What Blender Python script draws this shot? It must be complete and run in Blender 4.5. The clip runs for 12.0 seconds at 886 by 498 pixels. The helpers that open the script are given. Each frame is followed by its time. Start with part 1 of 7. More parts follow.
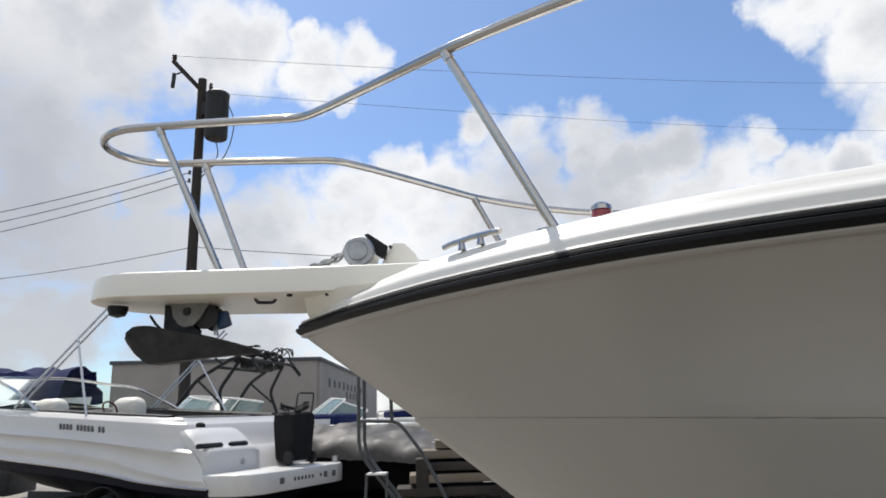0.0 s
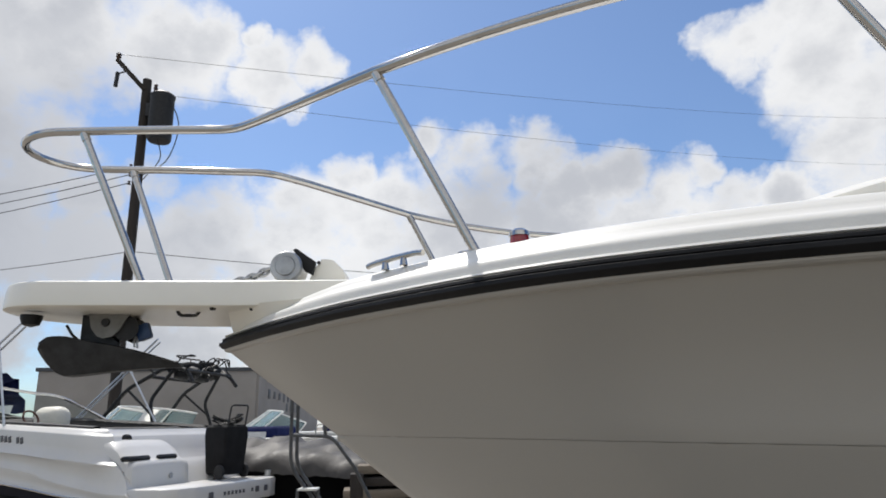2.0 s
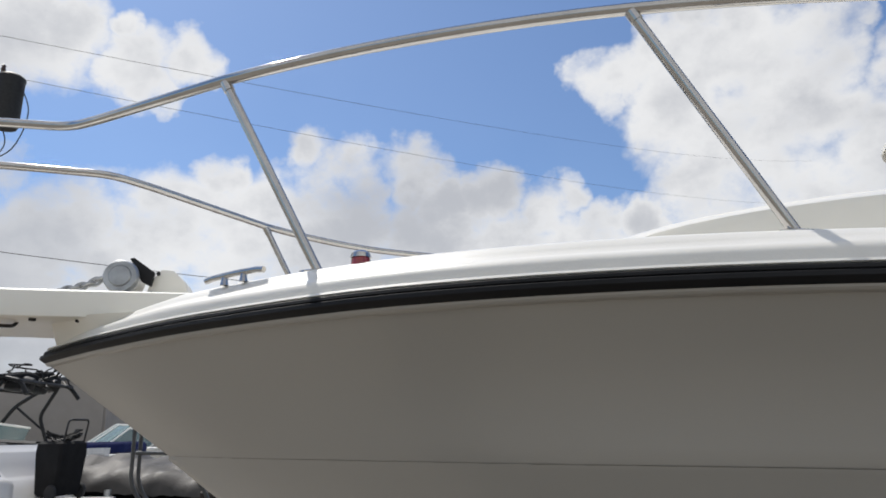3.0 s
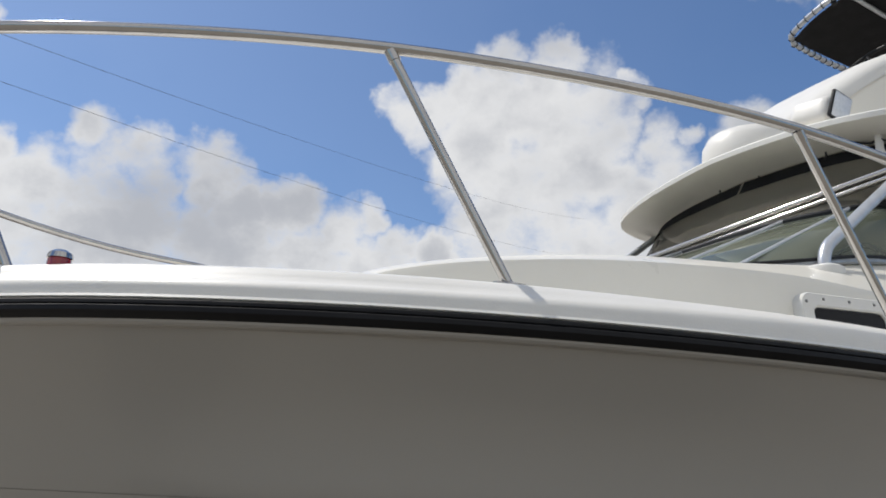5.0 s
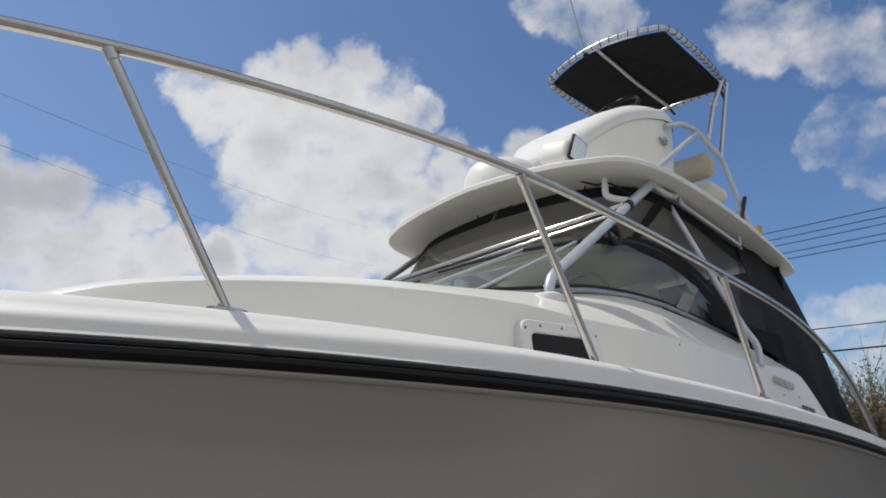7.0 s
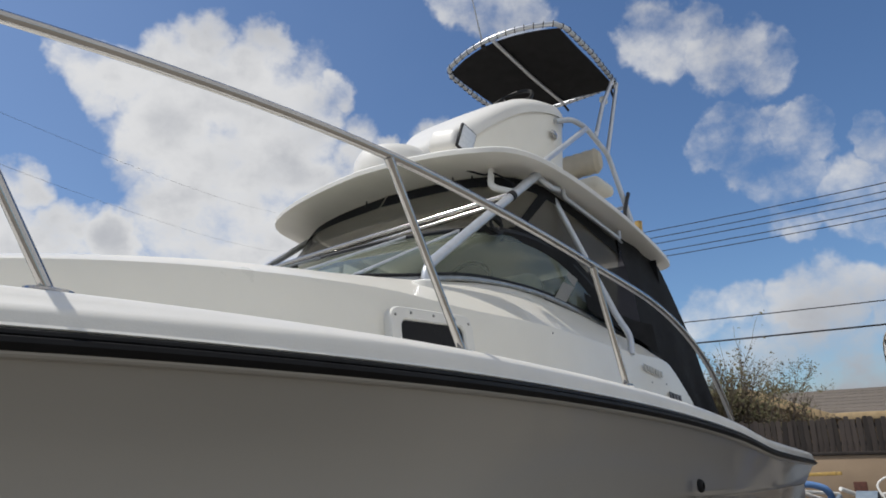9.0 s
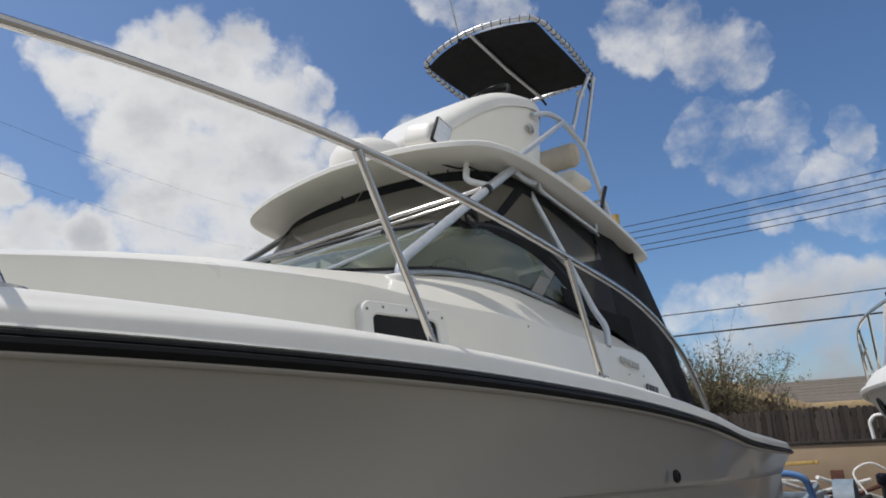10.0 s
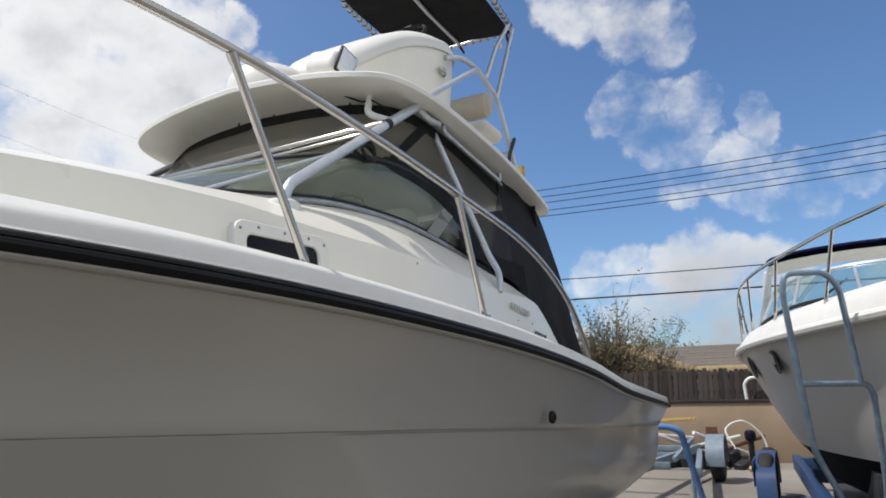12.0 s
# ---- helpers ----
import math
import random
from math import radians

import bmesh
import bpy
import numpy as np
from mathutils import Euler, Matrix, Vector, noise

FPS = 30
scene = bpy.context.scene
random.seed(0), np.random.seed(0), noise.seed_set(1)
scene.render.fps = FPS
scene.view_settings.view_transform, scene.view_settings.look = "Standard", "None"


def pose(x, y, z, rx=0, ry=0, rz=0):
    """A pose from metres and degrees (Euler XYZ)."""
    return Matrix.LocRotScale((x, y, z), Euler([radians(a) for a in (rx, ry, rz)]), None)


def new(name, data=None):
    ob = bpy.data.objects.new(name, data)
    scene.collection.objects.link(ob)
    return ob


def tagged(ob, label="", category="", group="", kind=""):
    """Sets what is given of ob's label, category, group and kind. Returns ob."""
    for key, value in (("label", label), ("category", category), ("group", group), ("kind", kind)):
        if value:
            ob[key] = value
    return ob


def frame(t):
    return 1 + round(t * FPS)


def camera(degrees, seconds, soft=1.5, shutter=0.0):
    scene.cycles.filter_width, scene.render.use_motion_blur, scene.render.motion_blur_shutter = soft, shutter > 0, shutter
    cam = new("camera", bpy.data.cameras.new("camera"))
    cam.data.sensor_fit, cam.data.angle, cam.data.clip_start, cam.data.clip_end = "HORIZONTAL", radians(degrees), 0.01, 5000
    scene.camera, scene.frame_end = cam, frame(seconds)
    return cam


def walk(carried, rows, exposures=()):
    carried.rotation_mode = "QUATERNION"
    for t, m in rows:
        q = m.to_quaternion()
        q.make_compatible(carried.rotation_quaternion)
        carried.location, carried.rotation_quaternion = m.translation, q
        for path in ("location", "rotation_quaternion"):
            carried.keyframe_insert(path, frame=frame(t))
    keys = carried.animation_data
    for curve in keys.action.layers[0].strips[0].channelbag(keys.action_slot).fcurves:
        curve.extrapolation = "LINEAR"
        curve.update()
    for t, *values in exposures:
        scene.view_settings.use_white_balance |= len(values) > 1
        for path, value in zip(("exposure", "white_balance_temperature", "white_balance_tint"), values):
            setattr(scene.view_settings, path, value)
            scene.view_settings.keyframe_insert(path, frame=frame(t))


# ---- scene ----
cam = camera(66.6, 12.0, soft=1.8)
PATH = [
    (0, pose(0.768, -2.412, 1.500, 103.55, 1.66, 6.11)),
    (0.5, pose(0.773, -2.417, 1.504, 103.87, 1.79, 6.94)),
    (1, pose(0.787, -2.416, 1.508, 104.14, 1.48, 6.87)),
    (1.5, pose(0.807, -2.409, 1.507, 104.34, 0.81, 4.54)),
    (2, pose(0.837, -2.430, 1.514, 104.55, 0.90, 1.36)),
    (2.5, pose(0.874, -2.439, 1.520, 104.79, 0.70, -3.96)),
    (3, pose(0.922, -2.452, 1.532, 105.43, 1.08, -9.46)),
    (3.2, pose(0.942, -2.462, 1.522, 105.63, 0.30, -12.38)),
    (4.8, pose(1.058, -2.469, 1.554, 106.68, -0.64, -25.87)),
    (5, pose(1.075, -2.472, 1.559, 107.12, -0.99, -28.05)),
    (5.5, pose(1.123, -2.496, 1.585, 107.96, -0.80, -34.27)),
    (6, pose(1.144, -2.527, 1.604, 108.41, 0.38, -38.99)),
    (6.5, pose(1.173, -2.549, 1.604, 108.75, 0.53, -43.29)),
    (7, pose(1.196, -2.569, 1.606, 107.62, 1.32, -45.83)),
    (7.2, pose(1.204, -2.582, 1.607, 107.68, 1.07, -46.91)),
    (8.8, pose(1.286, -2.640, 1.612, 106.54, 2.18, -52.91)),
    (9, pose(1.307, -2.635, 1.603, 106.43, 2.21, -53.85)),
    (9.5, pose(1.333, -2.638, 1.593, 106.27, 2.64, -54.53)),
    (10, pose(1.347, -2.653, 1.596, 106.06, 3.14, -55.11)),
    (10.5, pose(1.361, -2.673, 1.593, 106.53, 2.47, -55.73)),
    (11, pose(1.387, -2.689, 1.580, 106.99, 1.67, -57.63)),
    (11.5, pose(1.431, -2.709, 1.539, 104.58, 1.41, -59.78)),
    (12, pose(1.478, -2.713, 1.511, 102.01, 1.33, -62.73)),
]
walk(cam, PATH, exposures=[(0, 0.06), (3, -0.14), (5, -0.25), (7, -0.33), (9.5, -0.35), (11, -0.29), (11.5, -0.22), (12, -0.04)])

# ---- light: midday sun beyond the starboard bow, sky with broken cumulus ----
SUN = Vector((-0.31, 0.41, 0.86)).normalized()
sun_data = bpy.data.lights.new("sun", "SUN")
sun_data.energy, sun_data.angle, sun_data.color = 4.4, radians(0.6), (1.0, 0.955, 0.89)
sun_ob = new("sun", sun_data)
sun_ob.matrix_world = Matrix.Translation((0, 0, 40)) @ SUN.to_track_quat("Z", "Y").to_matrix().to_4x4()

# clouds as azimuth (to the right of +y), elevation, angular radius in degrees; a fourth number thins a wisp
BOW_CLOUDS = [
    (-39.5, 27.6, 5.4), (-33.0, 28.2, 5.5), (-25.9, 29.7, 4.6), (-22.5, 30.1, 2.6), (-38.7, 21.0, 6.0), (-34.0, 20.5, 4.4), (-36.4, 13.4, 6.2), (-37.2, 7.2, 5.3),
    (-30.0, 18.0, 2.5), (-30.0, 12.2, 4.6), (-24.0, 12.1, 4.9), (-25.3, 19.7, 2.2, 0.25), (-20.5, 15.4, 4.1, 0.5), (-25.9, 6.2, 5.2), (-16.9, 28.4, 2.8), (-12.8, 29.8, 1.9),
    (-18.2, 31.0, 1.2), (-14.8, 26.7, 1.4, 0.2),
]
FORE_CLOUDS = [
    (-10.2, 21.8, 2.0), (-12.8, 16.6, 4.3, 0.5), (-5.7, 18.9, 3.3), (-1.2, 22.9, 2.4), (2.5, 21.3, 2.8), (7.3, 22.2, 3.0), (13.9, 19.8, 2.5), (10.1, 19.1, 2.7),
    (18.6, 17.9, 2.6), (23.6, 16.0, 2.5), (28.0, 15.3, 2.1), (-6.9, 14.6, 5.3), (0.2, 16.2, 5.7), (8.8, 15.1, 5.5), (16.7, 13.7, 4.7), (23.9, 12.3, 4.3),
    (-16.6, 10.8, 5.1), (31.1, 13.5, 2.5), (29.3, 10.6, 4.0),
]
MID_CLOUDS = [
    (23.4, 29.6, 1.7, 0.1), (27.7, 30.2, 1.7, 0.3), (30.4, 27.4, 3.0), (35.3, 28.3, 3.8), (39.6, 25.9, 4.3), (36.0, 22.7, 3.8), (39.2, 19.5, 4.4),
    (36.1, 18.1, 2.7, 0.4),
]
MID_CLOUDS_LOW = [
    (34.1, 32.8, 2.2), (38.5, 32.3, 2.4), (26.9, 29.0, 2.4), (31.5, 28.9, 4.0), (38.4, 27.5, 5.2), (44.6, 30.0, 1.6, 0.4), (29.0, 25.0, 2.8, 0.5),
    (38.4, 22.3, 5.7), (47.6, 24.3, 3.2), (34.8, 18.0, 5.3, 0.6), (44.8, 18.8, 5.2), (54.1, 25.4, 2.2), (23.0, 16.1, 2.3),
]
BEAM_CLOUDS = [
    (32.5, 32.4, 2.3), (28.9, 30.6, 2.4), (24.6, 28.6, 2.2, 0.2), (37.5, 30.9, 2.9), (41.2, 27.7, 3.6), (47.4, 26.1, 2.3), (31.6, 25.9, 5.1),
    (37.5, 21.5, 5.4), (50.0, 26.1, 1.2), (20.8, 19.2, 1.7), (24.0, 17.5, 2.0), (21.3, 15.5, 3.0), (27.3, 16.6, 2.0), (55.8, 35.8, 1.8, 0.15),
    (59.2, 36.1, 2.6, 0.1), (64.0, 35.2, 2.2, 0.1),
]
STERN_CLOUDS = [
    (75.2, 31.1, 2.4, -0.05), (77.8, 32.0, 1.8, -0.1), (79.9, 29.4, 2.8, 0.1), (82.5, 27.6, 2.2, 0.0), (78.8, 23.1, 2.4, -0.2), (82.1, 21.9, 1.9, -0.3), (85.0, 21.9, 1.8, -0.2),
    (80.1, 20.6, 2.1, -0.22), (82.7, 18.7, 2.3, -0.22), (87.1, 16.7, 2.4, 0.0), (89.3, 15.2, 2.0, 0.0), (76.2, 9.4, 2.1, 0.35), (78.4, 9.8, 2.0, 0.35), (82.0, 9.8, 2.1, 0.35),
    (86.2, 10.2, 1.7, 0.35), (79.6, 7.5, 2.9, 0.0), (84.6, 7.7, 3.1, 0.1), (89.0, 8.4, 2.5, 0.35),
]
STERN_CLOUDS_LOW = [
    (88.7, 16.0, 2.6, -0.1), (92.9, 14.9, 2.2, -0.1), (96.8, 15.2, 1.8, 0.0), (90.0, 20.3, 1.5, -0.25), (88.3, 9.5, 2.1, 0.35), (84.2, 9.4, 2.6, 0.35), (83.1, 15.9, 1.8, -0.25), (98.9, 7.4, 3.2, 0.1),
    (102.1, 15.8, 2.3, -0.1),
]
HORIZON_CLOUDS = [(-45, 1, 9, 0.6), (-20, 1, 9, 0.6), (0, 2, 9), (20, 1, 9), (45, 3, 9), (70, 1, 6), (86, 0, 6), (100, 0, 6)]
# clouds out of view; the last five are added to fill the port side's shade
UNSEEN_FILL_CLOUDS = [(-62, 30, 16), (-75, 12, 14), (130, 25, 14), (170, 15, 14), (-130, 25, 16), (-160, 40, 14), (120, 50, 10), (-100, 50, 10), (150, 45, 22), (-170, 22, 20), (100, 62, 16), (-135, 58, 18), (178, 62, 20)]
CLOUDS = BOW_CLOUDS + FORE_CLOUDS + MID_CLOUDS + MID_CLOUDS_LOW + BEAM_CLOUDS + STERN_CLOUDS + STERN_CLOUDS_LOW + HORIZON_CLOUDS + UNSEEN_FILL_CLOUDS


def build_sky():
    world = bpy.data.worlds.new("sky")
    scene.world = world
    world.use_nodes = True
    nt = world.node_tree
    nt.nodes.clear()
    add, wire = nt.nodes.new, nt.links.new

    def math(op, a, b=None, clamp=False):
        n = add("ShaderNodeMath")
        n.operation, n.use_clamp = op, clamp
        for k, v in enumerate((a, b)):
            if v is None:
                continue
            if isinstance(v, (int, float)):
                n.inputs[k].default_value = v
            else:
                wire(v, n.inputs[k])
        return n.outputs[0]

    out = add("ShaderNodeOutputWorld")
    sky = add("ShaderNodeTexSky")
    sky.sky_type, sky.sun_disc = "NISHITA", False
    sky.sun_elevation, sky.sun_rotation = math_asin(SUN.z), math_atan(SUN.x, SUN.y)
    sky.air_density, sky.dust_density, sky.ozone_density = 1.0, 0.7, 3.5
    blue = add("ShaderNodeBackground")
    blue.inputs[1].default_value = 0.125
    hue = add("ShaderNodeMix")
    hue.data_type, hue.blend_type = "RGBA", "MULTIPLY"
    hue.inputs["Factor"].default_value = 1.0
    hue.inputs["B"].default_value = (0.83, 0.98, 1.13, 1)
    wire(sky.outputs[0], hue.inputs["A"])
    wire(hue.outputs["Result"], blue.inputs[0])
    coord = add("ShaderNodeTexCoord")
    way = coord.outputs["Generated"]
    # the outlines wander, so that no cloud is a disc
    stir = add("ShaderNodeTexNoise")
    stir.inputs["Scale"].default_value, stir.inputs["Detail"].default_value, stir.inputs["Roughness"].default_value = 7.0, 5.0, 0.62
    wire(way, stir.inputs["Vector"])
    centred, bent = add("ShaderNodeVectorMath"), add("ShaderNodeVectorMath")
    centred.operation, bent.operation = "SUBTRACT", "MULTIPLY_ADD"
    wire(stir.outputs["Color"], centred.inputs[0])
    centred.inputs[1].default_value = (0.5, 0.5, 0.5)
    wire(centred.outputs[0], bent.inputs[0])
    bent.inputs[1].default_value = (0.13, 0.13, 0.11)
    wire(way, bent.inputs[2])
    unit = add("ShaderNodeVectorMath")
    unit.operation = "NORMALIZE"
    wire(bent.outputs[0], unit.inputs[0])
    field = None
    for az, el, r, *top in CLOUDS:
        a, e = radians(az), radians(el)
        dot = add("ShaderNodeVectorMath")
        dot.operation = "DOT_PRODUCT"
        wire(unit.outputs[0], dot.inputs[0])
        dot.inputs[1].default_value = (math_sin(a) * math_cos(e), math_cos(a) * math_cos(e), math_sin(e))
        c = math_cos(radians(r))
        n = add("ShaderNodeMath")
        n.operation = "MULTIPLY_ADD"
        wire(dot.outputs["Value"], n.inputs[0])
        n.inputs[1].default_value, n.inputs[2].default_value = 1 / (1 - c), -c / (1 - c)
        v = math("MINIMUM", n.outputs[0], top[0]) if top else n.outputs[0]
        field = v if field is None else math("MAXIMUM", field, v)
    field = math("MINIMUM", math("MAXIMUM", field, -1.5), 0.9)

    def moved(offset):
        m = add("ShaderNodeMapping")
        m.inputs["Location"].default_value = offset
        m.inputs["Scale"].default_value = (1, 1, 1.2)
        wire(way, m.inputs[0])
        return m.outputs[0]

    def noise_at(scale, detail, rough, offset=(0, 0, 0), distort=0.0):
        n = add("ShaderNodeTexNoise")
        n.inputs["Scale"].default_value, n.inputs["Detail"].default_value = scale, detail
        n.inputs["Roughness"].default_value, n.inputs["Distortion"].default_value = rough, distort
        wire(moved(offset), n.inputs["Vector"])
        return n.outputs["Fac"]

    def billow_at(scale, detail, offset=(0, 0, 0)):
        """Round heads, as on a cumulus: high in the middle of each cell, with smaller ones on them."""
        n = add("ShaderNodeTexVoronoi")
        n.feature = "F1"
        n.normalize = True
        n.inputs["Scale"].default_value, n.inputs["Detail"].default_value = scale, detail
        n.inputs["Roughness"].default_value, n.inputs["Lacunarity"].default_value = 0.55, 2.2
        wire(moved(offset), n.inputs["Vector"])
        return math("SUBTRACT", 0.42, n.outputs["Distance"])

    lumps = billow_at(17.0, 3.0)
    rough = noise_at(8.0, 8, 0.60)
    mass = math("ADD", field, math("ADD", math("MULTIPLY", lumps, 1.2), math("MULTIPLY", math("SUBTRACT", rough, 0.5), 3.4)))
    cover = add("ShaderNodeMapRange")
    cover.interpolation_type = "SMOOTHSTEP"
    for k, v in ((1, -0.50), (2, 0.95)):
        cover.inputs[k].default_value = v
    wire(mass, cover.inputs[0])
    # shade: heads are bright on the side of the sun, hollows and thick parts are greyer
    shift = tuple(0.03 * v for v in SUN)
    relief = math("SUBTRACT", billow_at(17.0, 1.0), billow_at(17.0, 1.0, shift))
    soft = noise_at(4.5, 3, 0.5, (0.0, 0.0, 0.09), 0.2)
    depth = add("ShaderNodeMapRange")
    depth.interpolation_type = "SMOOTHSTEP"
    for k, v in ((1, 0.3), (2, 1.9), (3, 0.0), (4, 0.26)):
        depth.inputs[k].default_value = v
    wire(mass, depth.inputs[0])
    body = add("ShaderNodeMapRange")
    body.interpolation_type = "SMOOTHSTEP"
    for k, v in ((1, 0.40), (2, 0.88), (3, 1.0), (4, 0.22)):
        body.inputs[k].default_value = v
    wire(math("ADD", math("SUBTRACT", soft, math("MULTIPLY", relief, 0.13)), depth.outputs[0]), body.inputs[0])
    # the low cloud beyond the bow is thick and grey
    dot = add("ShaderNodeVectorMath")
    dot.operation = "DOT_PRODUCT"
    wire(way, dot.inputs[0])
    a, e = radians(-42), radians(6)
    dot.inputs[1].default_value = (math_sin(a) * math_cos(e), math_cos(a) * math_cos(e), math_sin(e))
    thick = add("ShaderNodeMapRange")
    thick.interpolation_type = "SMOOTHSTEP"
    for k, v in ((1, math_cos(radians(30))), (2, math_cos(radians(8))), (3, 1.0), (4, 0.22)):
        thick.inputs[k].default_value = v
    wire(dot.outputs["Value"], thick.inputs[0])
    tint = add("ShaderNodeMix")
    tint.data_type = "RGBA"
    tint.inputs["A"].default_value = (0.48, 0.50, 0.55, 1)
    tint.inputs["B"].default_value = (1.0, 1.0, 1.0, 1)
    # so is the bank low over the fence
    dot = add("ShaderNodeVectorMath")
    dot.operation = "DOT_PRODUCT"
    wire(way, dot.inputs[0])
    a, e = radians(86), radians(-14)
    dot.inputs[1].default_value = (math_sin(a) * math_cos(e), math_cos(a) * math_cos(e), math_sin(e))
    bank = add("ShaderNodeMapRange")
    bank.interpolation_type = "SMOOTHSTEP"
    for k, v in ((1, math_cos(radians(25))), (2, math_cos(radians(17))), (3, 1.0), (4, 0.05)):
        bank.inputs[k].default_value = v
    wire(dot.outputs["Value"], bank.inputs[0])
    wire(math("MULTIPLY", body.outputs[0], math("MULTIPLY", thick.outputs[0], bank.outputs[0])), tint.inputs["Factor"])
    white = add("ShaderNodeBackground")
    white.inputs[1].default_value = 0.95
    wire(tint.outputs["Result"], white.inputs[0])
    mix = add("ShaderNodeMixShader")
    # a thin high veil on the side of the bow
    dot = add("ShaderNodeVectorMath")
    dot.operation = "DOT_PRODUCT"
    wire(way, dot.inputs[0])
    dot.inputs[1].default_value = (math_sin(radians(-25)), math_cos(radians(-25)), 0.0)
    veil = add("ShaderNodeMapRange")
    veil.interpolation_type = "SMOOTHSTEP"
    for k, v in ((1, -0.3), (2, 0.95), (3, 0.0), (4, 0.06)):
        veil.inputs[k].default_value = v
    wire(dot.outputs["Value"], veil.inputs[0])
    wire(math("MAXIMUM", math("MULTIPLY", cover.outputs[0], 0.96), veil.outputs[0]), mix.inputs[0])
    wire(blue.outputs[0], mix.inputs[1])
    wire(white.outputs[0], mix.inputs[2])
    wire(mix.outputs[0], out.inputs[0])


math_sin, math_cos, math_asin, math_atan = math.sin, math.cos, math.asin, math.atan2
build_sky()


# ---- materials ----
def material(name, color, rough=0.5, metal=0.0, spot=0.0, scale=6.0, bump=0.0, bump_scale=60.0, coat=0.0, color2=None, detail=6.0,
             stretch=(1, 1, 1), per_object=0.0, rough_var=0.08, spec=0.5):
    """A principled surface with broad stains (spot), fine grain (bump) and, for repeated pieces, a random tone."""
    m = bpy.data.materials.new(name)
    m.use_nodes = True
    nt = m.node_tree
    add, wire = nt.nodes.new, nt.links.new
    bsdf = nt.nodes["Principled BSDF"]
    bsdf.inputs["Metallic"].default_value = metal
    bsdf.inputs["Coat Weight"].default_value = coat
    bsdf.inputs["Coat Roughness"].default_value = 0.06
    bsdf.inputs["Specular IOR Level"].default_value = spec
    coord = add("ShaderNodeTexCoord")
    mp = add("ShaderNodeMapping")
    mp.inputs["Scale"].default_value = stretch
    wire(coord.outputs["Object"], mp.inputs[0])
    n1 = add("ShaderNodeTexNoise")
    n1.inputs["Scale"].default_value, n1.inputs["Detail"].default_value, n1.inputs["Roughness"].default_value = scale, detail, 0.6
    wire(mp.outputs[0], n1.inputs["Vector"])
    n2 = add("ShaderNodeTexNoise")
    n2.inputs["Scale"].default_value, n2.inputs["Detail"].default_value = bump_scale, 3.0
    wire(mp.outputs[0], n2.inputs["Vector"])
    c2 = color2 or tuple(v * (1 - spot) for v in color)
    mix = add("ShaderNodeMix")
    mix.data_type = "RGBA"
    mix.inputs["A"].default_value, mix.inputs["B"].default_value = (*color, 1), (*c2, 1)
    ramp = add("ShaderNodeMapRange")
    for k, v in ((1, 0.35), (2, 0.68)):
        ramp.inputs[k].default_value = v
    wire(n1.outputs["Fac"], ramp.inputs[0])
    wire(ramp.outputs[0], mix.inputs["Factor"])
    result = mix.outputs["Result"]
    if per_object:
        info = add("ShaderNodeObjectInfo")
        hsv = add("ShaderNodeHueSaturation")
        rr = add("ShaderNodeMapRange")
        rr.inputs[3].default_value, rr.inputs[4].default_value = 1 - per_object, 1 + per_object
        wire(info.outputs["Random"], rr.inputs[0])
        wire(rr.outputs[0], hsv.inputs["Value"])
        wire(result, hsv.inputs["Color"])
        result = hsv.outputs[0]
    wire(result, bsdf.inputs["Base Color"])
    rv = add("ShaderNodeMapRange")
    rv.inputs[3].default_value, rv.inputs[4].default_value = max(0.02, rough - rough_var), min(1.0, rough + rough_var)
    wire(n1.outputs["Fac"], rv.inputs[0])
    wire(rv.outputs[0], bsdf.inputs["Roughness"])
    if bump:
        b = add("ShaderNodeBump")
        b.inputs["Strength"].default_value, b.inputs["Distance"].default_value = bump, 0.01
        wire(n2.outputs["Fac"], b.inputs["Height"])
        wire(b.outputs[0], bsdf.inputs["Normal"])
    return m


def clear_sheet(name, tint, gloss_rough, shine=1.0, haze=(0.5, 0.5, 0.5), haze_amount=0.1, wrinkle=0.0, ior=1.5):
    """Thin glass or vinyl: mostly see-through, with a sharp reflection and a little haze."""
    m = bpy.data.materials.new(name)
    m.use_nodes = True
    nt = m.node_tree
    nt.nodes.clear()
    add, wire = nt.nodes.new, nt.links.new
    out, tr, gl, df = add("ShaderNodeOutputMaterial"), add("ShaderNodeBsdfTransparent"), add("ShaderNodeBsdfGlossy"), add("ShaderNodeBsdfDiffuse")
    tr.inputs[0].default_value = (*tint, 1)
    gl.inputs[0].default_value, gl.inputs[1].default_value = (shine, shine, shine, 1), gloss_rough
    df.inputs[0].default_value = (*haze, 1)
    fr = add("ShaderNodeFresnel")
    fr.inputs[0].default_value = ior
    a, b = add("ShaderNodeMixShader"), add("ShaderNodeMixShader")
    a.inputs[0].default_value = haze_amount
    wire(tr.outputs[0], a.inputs[1])
    wire(df.outputs[0], a.inputs[2])
    wire(fr.outputs[0], b.inputs[0])
    wire(a.outputs[0], b.inputs[1])
    wire(gl.outputs[0], b.inputs[2])
    wire(b.outputs[0], out.inputs[0])
    if wrinkle:
        coord, n, bp = add("ShaderNodeTexCoord"), add("ShaderNodeTexNoise"), add("ShaderNodeBump")
        n.inputs["Scale"].default_value = 4.0
        wire(coord.outputs["Object"], n.inputs["Vector"])
        bp.inputs["Strength"].default_value, bp.inputs["Distance"].default_value = wrinkle, 0.05
        wire(n.outputs["Fac"], bp.inputs["Height"])
        wire(bp.outputs[0], gl.inputs["Normal"])
    return m


